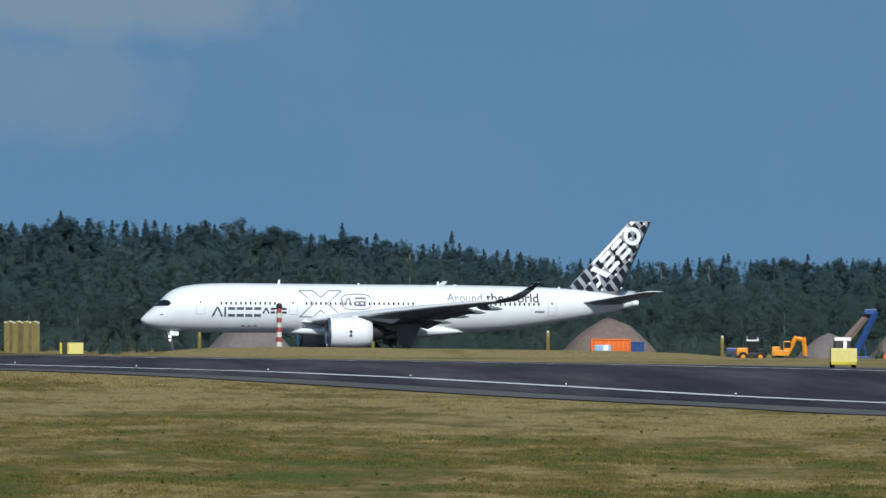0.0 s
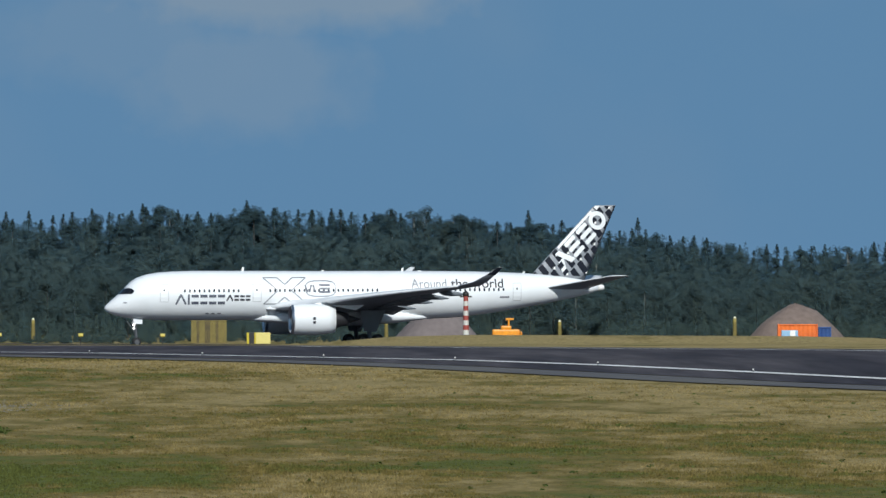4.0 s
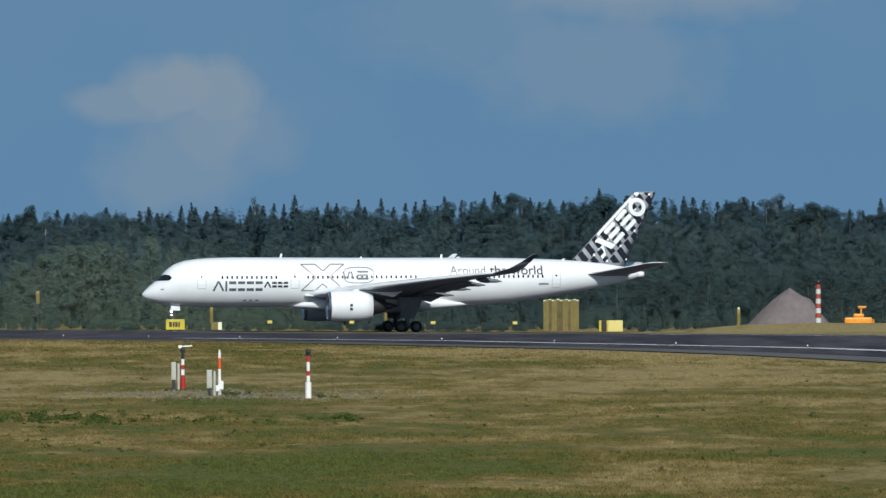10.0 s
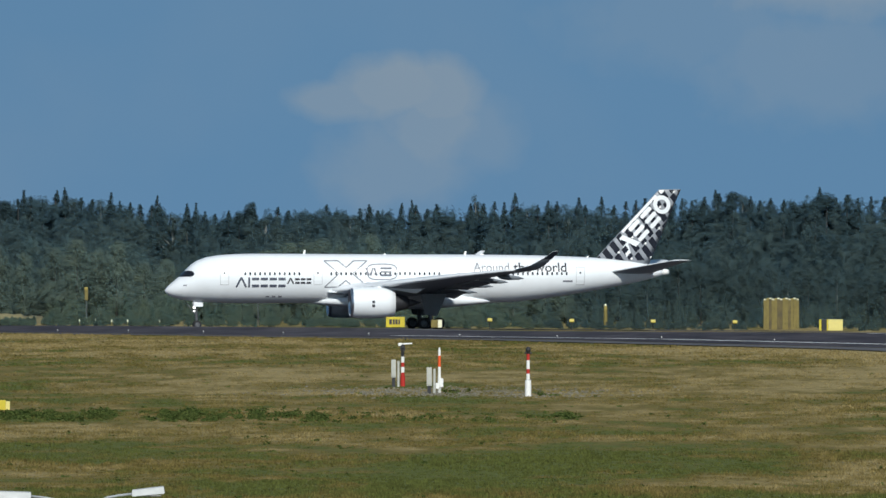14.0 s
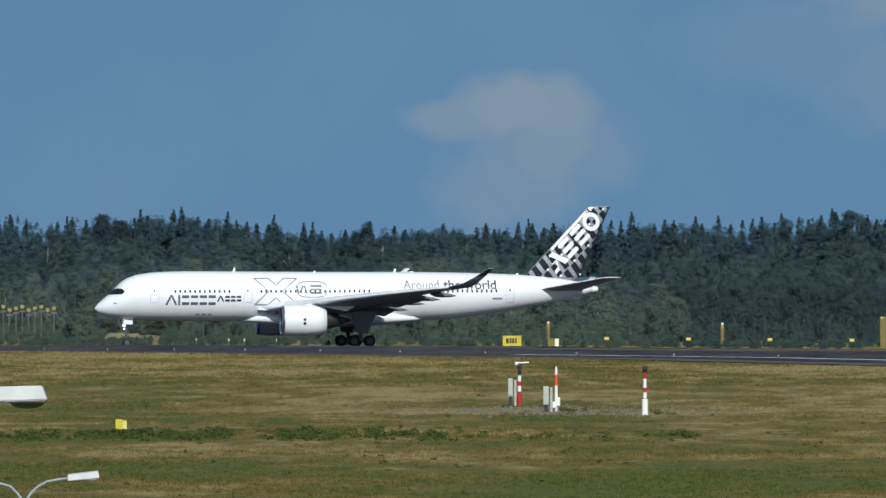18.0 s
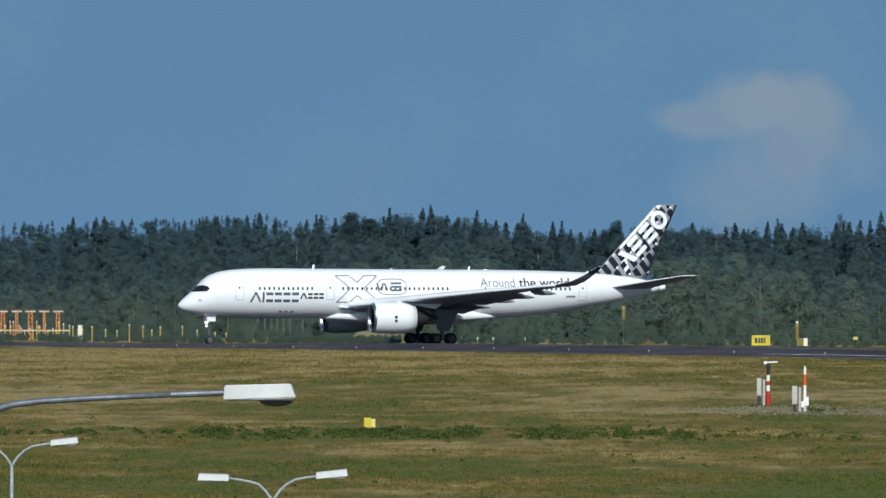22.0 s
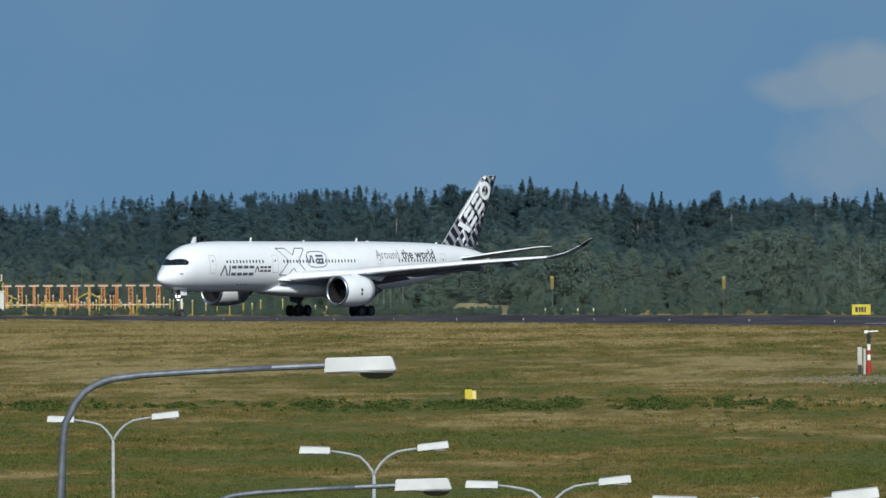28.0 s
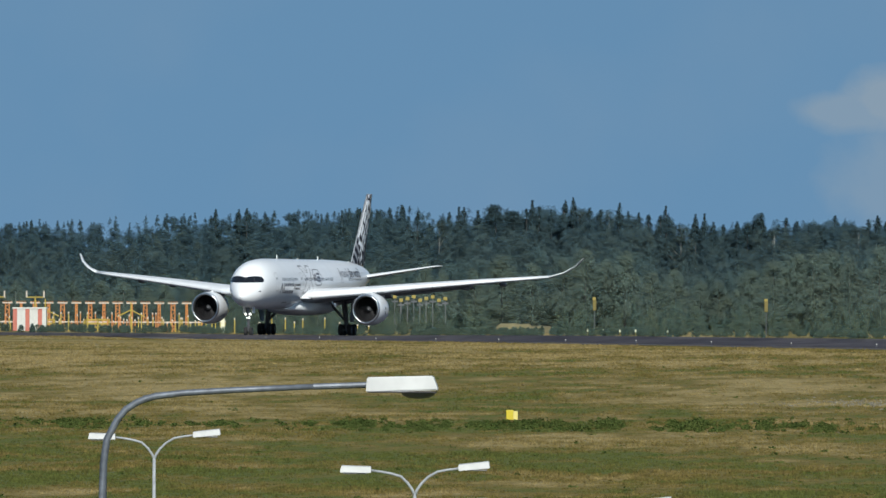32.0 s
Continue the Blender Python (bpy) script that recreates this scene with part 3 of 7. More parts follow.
def wheel_parts(parent, x, y, z, r, w):
    """A wheel: tyre and rim, axle across."""
    wh = empty("wheel", x, y, z)
    wh.parent = parent
    bm = bmesh.new()
    prof = ((-w / 2, r * 0.62), (-w / 2, r * 0.86), (-w * 0.36, r * 0.97), (-w * 0.15, r), (w * 0.15, r), (w * 0.36, r * 0.97), (w / 2, r * 0.86), (w / 2, r * 0.62))
    lathe(bm, prof, 22)
    bm.transform(Matrix.Rotation(radians(90), 4, "Z"))
    part("tyre", bm, M_TYRE, wh, smooth_faces=True)
    bm = bmesh.new()
    lathe(bm, ((-w * 0.42, 0.02), (-w * 0.42, r * 0.3), (-w * 0.3, r * 0.45), (-w * 0.45, r * 0.63), (w * 0.45, r * 0.63), (w * 0.3, r * 0.45), (w * 0.42, r * 0.3), (w * 0.42, 0.02)), 18, True)
    bm.transform(Matrix.Rotation(radians(90), 4, "Z"))
    part("rim", bm, M_GEARDARK, wh)
    return wh, (x, y, z), r


def build_airliner():
    p = empty("airliner")
    tagged(p, "white twin-engine jet airliner with a black and grey checked tail", "airplane")
    # hull
    seg = 40
    verts, faces = [], []
    for a, *_ in HULL:
        top, bot, w = hull(a)
        zc, hz = (top + bot) / 2, (top - bot) / 2
        for i in range(seg):
            t = 2 * math.pi * i / seg
            verts.append((NOSE - a, w * math.cos(t), zc + hz * math.sin(t)))
    for k in range(len(HULL) - 1):
        for i in range(seg):
            j = (i + 1) % seg
            faces.append((k * seg + i, k * seg + j, (k + 1) * seg + j, (k + 1) * seg + i))
    faces.append(tuple(range(seg))[::-1])
    faces.append(tuple((len(HULL) - 1) * seg + i for i in range(seg)))
    geom("fuselage", verts, faces, M_WHITE, p, "glossy white fuselage", True)
    # belly fairing
    bm = bmesh.new()
    rings = []
    for a, w, bot, top in ((19.0, 0.6, 3.15, 3.4), (21.0, 2.0, 2.9, 3.9), (24.0, 2.8, 2.6, 4.3), (28.0, 3.2, 2.4, 4.5), (34.0, 3.3, 2.4, 4.6), (38.0, 2.8, 2.7, 4.3), (41.5, 1.6, 3.1, 3.8), (43.5, 0.4, 3.35, 3.5)):
        ring = []
        for i in range(20):
            t = 2 * math.pi * i / 20
            ring.append(bm.verts.new((NOSE - a, w * math.copysign(abs(math.cos(t)) ** 0.7, math.cos(t)), (top + bot) / 2 + (top - bot) / 2 * math.copysign(abs(math.sin(t)) ** 0.7, math.sin(t)))))
        rings.append(ring)
    for r0, r1 in zip(rings, rings[1:]):
        for i in range(20):
            j = (i + 1) % 20
            bm.faces.new((r0[i], r0[j], r1[j], r1[i]))
    bm.faces.new(rings[0])
    bm.faces.new(rings[-1][::-1])
    part("belly_fairing", bm, M_WHITE, p, smooth_faces=True)
    # cockpit mask wrapping round the nose, and its frames
    def nose_at(phi, z, out):
        """The skin where the ray at phi degrees from straight ahead, from 5 m behind the nose, leaves it at height z."""
        lo, hi = 0.3, 5.0
        for _ in range(30):
            a = (lo + hi) / 2
            top, bot, w = hull(a)
            q = 1 - ((z - (top + bot) / 2) / ((top - bot) / 2)) ** 2
            y = w * math.sqrt(q) if q > 0 else 0.0
            if y < math.tan(radians(abs(phi))) * (5.0 - a) or q <= 0:
                lo = a
            else:
                hi = a
        f, sd = math.cos(radians(phi)), math.sin(radians(phi))
        return Vector((NOSE - hi + out * f, math.copysign(math.tan(radians(abs(phi))) * (5.0 - hi), phi) + out * sd, z + out * 0.6))

    cols = [-57, -55, -52, -48, -43, -38, -32, -24, -16, -8, 0, 8, 16, 24, 32, 38, 43, 48, 52, 55, 57]

    def mask_z(phi):
        f = abs(phi) / 57
        lo = 6.36 + 0.06 * f + 0.30 * max(0.0, (f - 0.9) / 0.1)
        hi = 6.98 + 0.16 * math.sin(math.pi * f) - 0.22 * max(0.0, (f - 0.86) / 0.14)
        return lo, hi

    bm = bmesh.new()
    grid = []
    for c in cols:
        lo, hi = mask_z(c)
        grid.append([bm.verts.new(nose_at(c, lo + (hi - lo) * k / 4, 0.035)) for k in range(5)])
    for g0, g1 in zip(grid, grid[1:]):
        for k in range(4):
            bm.faces.new((g0[k], g1[k], g1[k + 1], g0[k + 1]))
    ck = part("cockpit_windows", bm, M_GLASS_DARK, p, "black-masked wraparound cockpit windows", True)
    for c in (-44, -24, 0, 24, 44):
        lo, hi = mask_z(c)
        bm = bmesh.new()
        vs = [bm.verts.new(nose_at(c + d, z, 0.05)) for d, z in ((-0.7, lo + 0.05), (0.7, lo + 0.05), (0.7, hi - 0.05), (-0.7, hi - 0.05))]
        bm.faces.new(vs)
        part("frame", bm, M_DARKMETAL, ck)
    # cabin windows and doors
    for side in (1, -1):
        for a0, a1 in ((10.0, 18.3), (21.2, 36.4), (44.3, 52.8)):
            for i in range(int((a1 - a0) / 0.64)):
                a = a0 + i * 0.64
                decal("cabin_window", [[(a, 6.66), (a + 0.06, 6.59), (a + 0.18, 6.59), (a + 0.24, 6.66), (a + 0.24, 6.92), (a + 0.18, 6.98), (a + 0.06, 6.98), (a, 6.92)]], M_WINDOW, p, side)
        for a0 in (6.9, 19.05, 40.0, 53.4):
            d = decal("cabin_door", block(a0, a0 + 1.07, 5.45, 7.55) if a0 != 40.0 else block(a0, a0 + 0.9, 6.4, 7.6), M_WHITE, p, side, 0.014)
            for q in ((a0, 5.45, a0, 7.55), (a0 + 1.07, 5.45, a0 + 1.07, 7.55), (a0, 7.55, a0 + 1.07, 7.55), (a0, 5.45, a0 + 1.07, 5.45)):
                if a0 == 40.0:
                    q = (q[0], max(6.4, q[1]), q[2], max(6.4, q[3]))
                decal("seam", stroke(*q, 0.07), M_DOORLINE, d, side, 0.022)
            decal("peephole", block(a0 + 0.42, a0 + 0.62, 6.75, 6.98, rows=1), M_WINDOW, d, side, 0.024)
        # maker's mark as plain shapes: a chevron, a bar and paired blocks, then a smaller black row
        def chevron(a0, a1, z0, z1, w):
            m = (a0 + a1) / 2
            return stroke(a0, z0, m, z1, w) + stroke(m, z1, a1, z0, w)

        decal("livery_mark", chevron(8.95, 10.25, 5.12, 6.32, 0.24), M_LETTER, p, side, 0.016)
        decal("livery_mark", stroke(10.62, 5.1, 10.62, 6.34, 0.25), M_LETTER, p, side, 0.016)
        for a0 in (10.98, 12.13, 13.28, 14.43):
            for z in (5.29, 6.13):
                decal("livery_mark", stroke(a0, z, a0 + 0.94, z, 0.34, 3), M_LETTER, p, side, 0.016)
        decal("livery_mark", chevron(15.62, 16.4, 5.53, 6.24, 0.19), M_BLACKTEXT, p, side, 0.016)
        for a0 in (16.6, 17.35, 18.1):
            for z in (5.66, 6.10):
                decal("livery_mark", stroke(a0, z, a0 + 0.6, z, 0.25, 2), M_BLACKTEXT, p, side, 0.016)
        # large crossed outline and ringed emblem
        X = ((20.9, 8.5), (23.0, 8.5), (24.1, 7.6), (25.3, 8.5), (27.3, 8.5), (25.0, 6.8), (27.4, 5.0), (25.3, 5.0), (24.0, 5.9), (22.9, 5.0), (20.9, 5.0), (23.0, 6.8))
        X = tuple((20.45 + (a - 20.9) * 0.88, 6.74 + (z - 6.75) * 0.92) for a, z in X)
        em = None
        for (q0, q1) in zip(X, X[1:] + X[:1]):
            s = decal("stroke" if em else "livery_outline", stroke(*q0, *q1, 0.13, 8), M_OUTLINE, p if em is None else em, side, 0.018)
            em = em or s
        ring = [(27.95 + 1.95 * math.copysign(abs(math.cos(t)) ** 0.6, math.cos(t)), 7.0 + 0.95 * math.copysign(abs(math.sin(t)) ** 0.6, math.sin(t))) for t in [2 * math.pi * i / 24 for i in range(24)]]
        for q0, q1 in zip(ring, ring[1:] + ring[:1]):
            decal("stroke", stroke(*q0, *q1, 0.12, 1), M_OUTLINE, em, side, 0.02)
        for q in ((25.9, 7.45, 26.2, 6.55), (26.75, 7.45, 26.45, 6.55), (26.95, 7.45, 27.25, 6.55), (27.75, 7.42, 29.2, 7.42), (27.75, 6.58, 29.2, 6.58), (27.75, 7.0, 29.2, 7.0)):
            decal("stroke", stroke(*q, 0.24), M_LETTER, em, side, 0.03)
        # bars too small to read
        for a0, z in ((1.9, 5.35), (12.6, 4.0), (13.4, 4.0), (14.2, 4.0)):
            decal("lettering_bar", stroke(a0 + 0.3, z, a0 + 0.75, z, 0.14, 2), M_OUTLINE, p, side)
        decal("lettering_bar", stroke(51.6, 5.85, 52.9, 5.85, 0.22, 3), M_OUTLINE, p, side)
    # the slogan, on both sides
    for side in (1, -1):
        for word, a0, width, material, bold in (("Around", 39.9, 4.65, M_OUTLINE, 0.0), ("the world", 45.15, 6.95, M_BLACKTEXT, 0.022)):
            cu = bpy.data.curves.new("slogan", "FONT")
            cu.body, cu.size, cu.offset = word, 1.55, bold
            tmp = bpy.data.objects.new("slogan", cu)
            me = bpy.data.meshes.new_from_object(tmp)
            bpy.data.objects.remove(tmp)
            wid = max(v.co.x for v in me.vertices)
            bm = bmesh.new()
            bm.from_mesh(me)
            bmesh.ops.subdivide_edges(bm, edges=[e for e in bm.edges if e.calc_length() > 0.25], cuts=3)
            bmesh.ops.triangulate(bm, faces=bm.faces)
            for v in bm.verts:
                f = v.co.x / wid * width
                v.co = skin_at(a0 + f if side > 0 else 92.2 - a0 - f, 7.02 + v.co.y, side, 0.024)
            part("slogan", bm, material, p, "painted words")
    # wings, slats' bright edge, flap fairings
    for side in (1, -1):
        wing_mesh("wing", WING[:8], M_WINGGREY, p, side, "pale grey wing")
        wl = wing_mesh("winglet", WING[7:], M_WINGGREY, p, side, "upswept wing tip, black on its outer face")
        verts, faces = [], []
        lower = [q for q in AIRFOIL[7:]] + [AIRFOIL[0]]
        for y, z, le, te, th, cant in WING[9:]:
            cc, ss = math.cos(radians(cant)), math.sin(radians(cant))
            for u, v in lower:
                off = v * (te - le) * th - 0.03
                verts.append((NOSE - le - u * (te - le), side * (y - off * ss), z + off * cc))
        m = len(lower)
        for k in range(len(WING[9:]) - 1):
            for i in range(m - 1):
                faces.append((k * m + i, k * m + i + 1, (k + 1) * m + i + 1, (k + 1) * m + i))
        geom("outer_skin", verts, faces, M_CARBON, wl, "black outer face", True)
        wing_mesh("wing_root_fairing", ((1.5, 4.6, 20.4, 30.0, 0.7, 0), (2.9, 4.5, 21.0, 31.0, 0.6, 0), (3.5, 4.5, 22.2, 32.0, 0.45, 3)), M_WHITE, p, side)
        for y, ln in ((8.0, 5.0), (14.4, 4.6), (19.2, 4.0), (23.8, 3.3)):
            yy, z, le, te, th, ca = wing_at(y)
            bm = bmesh.new()
            lathe(bm, ((-ln * 0.62, 0.03), (-ln * 0.4, 0.22), (0, 0.34), (ln * 0.25, 0.3), (ln * 0.42, 0.05)), 12, True)
            bm.transform(Matrix.Translation((NOSE - te - 0.1, side * y, z - 0.32)) @ Matrix.Rotation(radians(-4), 4, "Y"))
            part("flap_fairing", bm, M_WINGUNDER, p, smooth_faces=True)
        # bright slats along the leading edge, in four lengths
        nose_pts = [q for q in AIRFOIL if q[0] <= 0.08]
        for y0, y1 in ((3.6, 9.2), (11.6, 17.0), (17.1, 22.4), (22.5, 28.6)):
            verts, faces = [], []
            for k in range(5):
                yy, z, le, te, th, ca = wing_at(y0 + (y1 - y0) * k / 4)
                cc, ss = math.cos(radians(ca)), math.sin(radians(ca))
                for u, v in nose_pts:
                    off = v * (te - le) * th * 1.02 + math.copysign(0.012, v)
                    verts.append((NOSE - le - u * (te - le) + 0.02, side * (yy - off * ss), z + root_tilt(yy, u, te - le) + off * cc))
            m = len(nose_pts)
            for k in range(4):
                for i in range(m - 1):
                    faces.append((k * m + i, k * m + i + 1, (k + 1) * m + i + 1, (k + 1) * m + i))
            geom("slat", verts, faces, M_WHITE, p, "", True)
        # flaps set for take-off, drooping behind the trailing edge
        for y0, y1, drop, back in ((3.3, 10.2, 0.62, 1.3), (11.0, 20.2, 0.48, 1.0)):
            verts, faces = [], []
            for yy in (y0, y1):
                _, z, le, te, th, ca = wing_at(yy)
                for a, dz in ((-1.7, 0.02), (0.2, -0.10), (back, -drop), (0.1, -0.42), (-1.6, -0.36)):
                    verts.append((NOSE - te - a, side * yy, z + dz + root_tilt(yy, 1.0, te - le)))
            for i in range(5):
                j = (i + 1) % 5
                faces.append((i, j, 5 + j, 5 + i))
            faces += [(4, 3, 2, 1, 0), (5, 6, 7, 8, 9)]
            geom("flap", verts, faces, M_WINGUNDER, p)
        # aileron and flap seams along the trailing edge
        bm = bmesh.new()
        for y0, y1 in ((4.0, 10.4), (11.0, 20.0), (20.4, 27.0)):
            a, b = wing_at(y0), wing_at(y1)
            box(bm, -0.02, 0.02, 0, 1, -0.02, 0.02)
            bm.verts.ensure_lookup_table()
            for v in bm.verts[-8:]:
                r = a if v.co.y < 0.5 else b
                v.co = Vector((NOSE - r[3] + 0.9 + v.co.x, side * r[0], r[1] + v.co.z * 2 + 0.16))
        part("flap_seam", bm, M_DARKMETAL, p)
        # engine
        e = empty("engine", NOSE - 1.75, side * 10.5, 3.25)
        e.parent = p
        bm = bmesh.new()
        lathe(bm, ((-21.35, 1.48), (-21.05, 1.56), (-20.95, 1.66), (-21.05, 1.76), (-21.5, 1.86), (-22.6, 1.93), (-24.2, 1.93), (-25.6, 1.82), (-26.7, 1.66), (-26.7, 1.55), (-26.0, 1.5)), 32)
        part("nacelle", bm, M_WHITE, e, "white engine nacelle", smooth_faces=True)
        bm = bmesh.new()
        lathe(bm, ((-21.5, 1.47), (-21.2, 1.49), (-20.98, 1.57), (-20.92, 1.66), (-20.98, 1.75), (-21.25, 1.82)), 32)
        part("intake_lip", bm, M_METAL, e, "polished metal lip", smooth_faces=True)
        bm = bmesh.new()
        lathe(bm, ((-21.2, 1.485), (-23.3, 1.46), (-23.35, 0.3)), 32)
        part("intake_duct", bm, M_BLACK, e, smooth_faces=False)
        bm = bmesh.new()
        for i in range(22):
            t = 2 * math.pi * i / 22
            c, s = math.cos(t), math.sin(t)
            c2, s2 = math.cos(t + 0.22), math.sin(t + 0.22)
            vs = [bm.verts.new(v) for v in ((-22.75, 0.35 * c, 0.35 * s), (-23.05, 0.35 * c2, 0.35 * s2), (-23.15, 1.45 * c2, 1.45 * s2), (-22.9, 1.45 * c, 1.45 * s))]
            bm.faces.new(vs)
        part("fan", bm, M_DARKMETAL, e)
        bm = bmesh.new()
        lathe(bm, ((-22.15, 0.02), (-22.3, 0.16), (-22.7, 0.34), (-23.2, 0.42)), 16, True)
        part("spinner", bm, M_GEARDARK, e, smooth_faces=True)
        bm = bmesh.new()
        lathe(bm, ((-25.8, 1.25), (-26.9, 1.1), (-28.4, 0.76), (-28.5, 0.7), (-27.6, 0.6)), 20)
        part("core_cowl", bm, M_DARKMETAL, e, smooth_faces=True)
        bm = bmesh.new()
        lathe(bm, ((-28.2, 0.55), (-29.2, 0.35), (-30.2, 0.04)), 16, True)
        part("exhaust_cone", bm, M_DARKMETAL, e, smooth_faces=True)
        bm = bmesh.new()
        for x0, x1, z0, z1, w in ((-23.4, -29.8, 1.65, 2.35, 0.26),):
            vs = [bm.verts.new(v) for v in ((x0, -0.05, 1.8), (x0, 0.05, 1.8), (-26.0, w, 2.3), (-26.0, -w, 2.3), (-31.4, 0.1, 2.15), (-31.4, -0.1, 2.15), (-29.5, w, 1.1), (-29.5, -w, 1.1), (-26.5, w, 1.6), (-26.5, -w, 1.6))]
            for q in ((0, 1, 2, 3), (3, 2, 4, 5), (5, 4, 6, 7), (7, 6, 8, 9), (9, 8, 1, 0), (1, 8, 2), (0, 3, 9), (2, 8, 6, 4), (3, 5, 7, 9)):
                bm.faces.new([vs[i] for i in q])
        part("pylon", bm, M_WHITE, e)
        if side:
            mk = bmesh.new()
            for k in range(2):
                vs = [mk.verts.new((-23.6 - 0.36 * j, side * (1.945 * math.cos(radians(aa))), 1.945 * math.sin(radians(aa)))) for j, aa in ((0, 8 - 14 * k), (1, 8 - 14 * k), (1, -2 - 14 * k), (0, -2 - 14 * k))]
                mk.faces.new(vs)
            part("emblem", mk, M_BLACKTEXT, e, "small dark emblem on the nacelle")
        # tailplane
        wing_mesh("tailplane", ((0.5, 6.75, 57.0, 63.6, 0.8, 0), (1.6, 6.98, 57.9, 63.8, 0.8, 6), (9.0, 8.35, 64.8, 67.2, 0.7, 6), (9.5, 8.42, 65.9, 67.4, 0.5, 6)), M_WINGGREY, p, side, "grey tailplane")
    # fin
    wing_mesh("fin", ((0, 7.8, 55.5, 63.2, 0.55, 0), (0, 9.3, 56.9, 63.85, 0.55, 0), (0, 16.85, 64.3, 67.3, 0.5, 0), (0, 17.12, 64.8, 67.45, 0.45, 0)), M_FINGREY, p, 1, "grey fin with black checks and white shapes", vertical=True)

    def fin_edge(z):
        t = (z - 9.3) / 7.55
        return 56.9 + 7.4 * t, 63.85 + 3.45 * t

    def fin_half(f, side):
        """Half thickness of the aerofoil, as part of the chord."""
        pts = sorted((u, abs(v)) for u, v in AIRFOIL if (v >= 0) == (side > 0) or u in (0.0, 1.0))
        for (u0, v0), (u1, v1) in zip(pts, pts[1:]):
            if f <= u1:
                return v0 + (v1 - v0) * (f - u0) / max(1e-6, u1 - u0)
        return 0.0

    # slanted black checks in rows that climb with the leading edge
    def fin_xy(s, t):
        """s metres up along the leading edge, t metres across towards the rudder."""
        ang = math.atan2(7.55, 7.4)
        a = 56.9 + s * math.cos(ang) + t * math.sin(ang)
        z = 9.3 + s * math.sin(ang) - t * math.cos(ang)
        return a, z

    def on_fin(name, quads, material, out, parent):
        """Clip quads to the fin's outline and lay them on both faces."""
        polys, fine = [], []
        for q in quads:
            if len(q) != 4:
                fine.append(q)
                continue
            corner = [Vector(c) for c in q]
            n_s, n_t = 2, max(1, round((corner[3] - corner[0]).length / 0.3))

            def grid(i, j):
                return tuple(corner[0].lerp(corner[1], i / n_s).lerp(corner[3].lerp(corner[2], i / n_s), j / n_t))

            fine += [[grid(i, j), grid(i + 1, j), grid(i + 1, j + 1), grid(i, j + 1)] for i in range(n_s) for j in range(n_t)]
        for q in fine:
            poly = [fin_xy(s, t) for s, t in q]
            # keep above the root, below the tip, ahead of the rudder's edge, behind the leading edge
            for fn in (lambda a, z: z - 8.4, lambda a, z: 17.05 - z, lambda a, z: fin_edge(z)[1] - 0.08 - a, lambda a, z: a - fin_edge(z)[0] - 0.10):
                out_p = []
                for i in range(len(poly)):
                    p0, p1 = poly[i], poly[(i + 1) % len(poly)]
                    d0, d1 = fn(*p0), fn(*p1)
                    if d0 >= 0:
                        out_p.append(p0)
                    if (d0 >= 0) != (d1 >= 0):
                        k = d0 / (d0 - d1)
                        out_p.append((p0[0] + (p1[0] - p0[0]) * k, p0[1] + (p1[1] - p0[1]) * k))
                poly = out_p
                if len(poly) < 3:
                    break
            if len(poly) >= 3:
                polys.append(poly)
        if not polys:
            return None
        first = None
        for side in (1, -1):
            verts, faces = [], []
            for poly in polys:
                k = len(verts)
                for a, z in poly:
                    le, te = fin_edge(z)
                    f = (a - le) / (te - le)
                    verts.append((NOSE - a, side * (fin_half(f, side) * 0.56 * (te - le) + out), z))
                faces.append(tuple(range(k, k + len(poly))))
            ob = geom(name, verts, faces, material, parent if first is None else first)
            first = first or ob
        return first

    # long dark bars across the fin, in rows set off by half a step, with small white squares at their ends
    for r in range(5):
        for c in range(-7, 11):
            s0, t0 = c * 1.3 + (0.65 if r % 2 else 0.0), r * 1.75 - 0.15
            on_fin("dark_bar", [[(s0 + 0.2, t0 + 0.04), (s0 + 0.98, t0 + 0.04), (s0 + 0.78, t0 + 1.66), (s0, t0 + 1.66)]], M_CARBON, 0.035, p)
            if r > 0 and (r + c) % 2:
                on_fin("white_square", [[(s0 + 0.9, t0 - 0.13), (s0 + 1.16, t0 - 0.13), (s0 + 1.16, t0 + 0.13), (s0 + 0.9, t0 + 0.13)]], M_POSTWHITE, 0.05, p)
    on_fin("white_bar", [[(3.8, 0.04), (10.1, 0.04), (10.1, 0.38), (3.8, 0.38)]], M_WHITE, 0.06, p)
    # white shapes climbing the fin: a chevron, two sets of bars and a ring
    on_fin("white_shape", [[(2.0, 2.75), (2.75, 2.75), (3.65, 1.2), (3.55, 0.5), (3.0, 0.5)], [(2.95, 0.5), (3.6, 0.5), (4.55, 2.75), (3.8, 2.75)]], M_WHITE, 0.07, p)
    for s0 in (4.55, 6.75):
        for t0 in (0.46, 1.34, 2.22):
            on_fin("white_shape", [[(s0 + 0.1, t0), (s0 + 1.75, t0), (s0 + 1.85, t0 + 0.27), (s0 + 1.75, t0 + 0.54), (s0 + 0.1, t0 + 0.54), (s0, t0 + 0.27)]], M_WHITE, 0.085, p)
    ringq = []
    for i in range(24):
        t0, t1 = 2 * math.pi * i / 24, 2 * math.pi * (i + 1) / 24
        ringq.append([(9.85 + rr * math.cos(t), 1.55 + rr * math.sin(t) * 1.08) for rr, t in ((1.1, t0), (1.1, t1), (0.6, t1), (0.6, t0))])
    on_fin("white_shape", ringq, M_WHITE, 0.07, p)
    on_fin("white_bar", [[(10.7, 0.1), (11.3, 0.1), (11.3, 0.6), (10.7, 0.6)]], M_WHITE, 0.07, p)
    bm = bmesh.new()
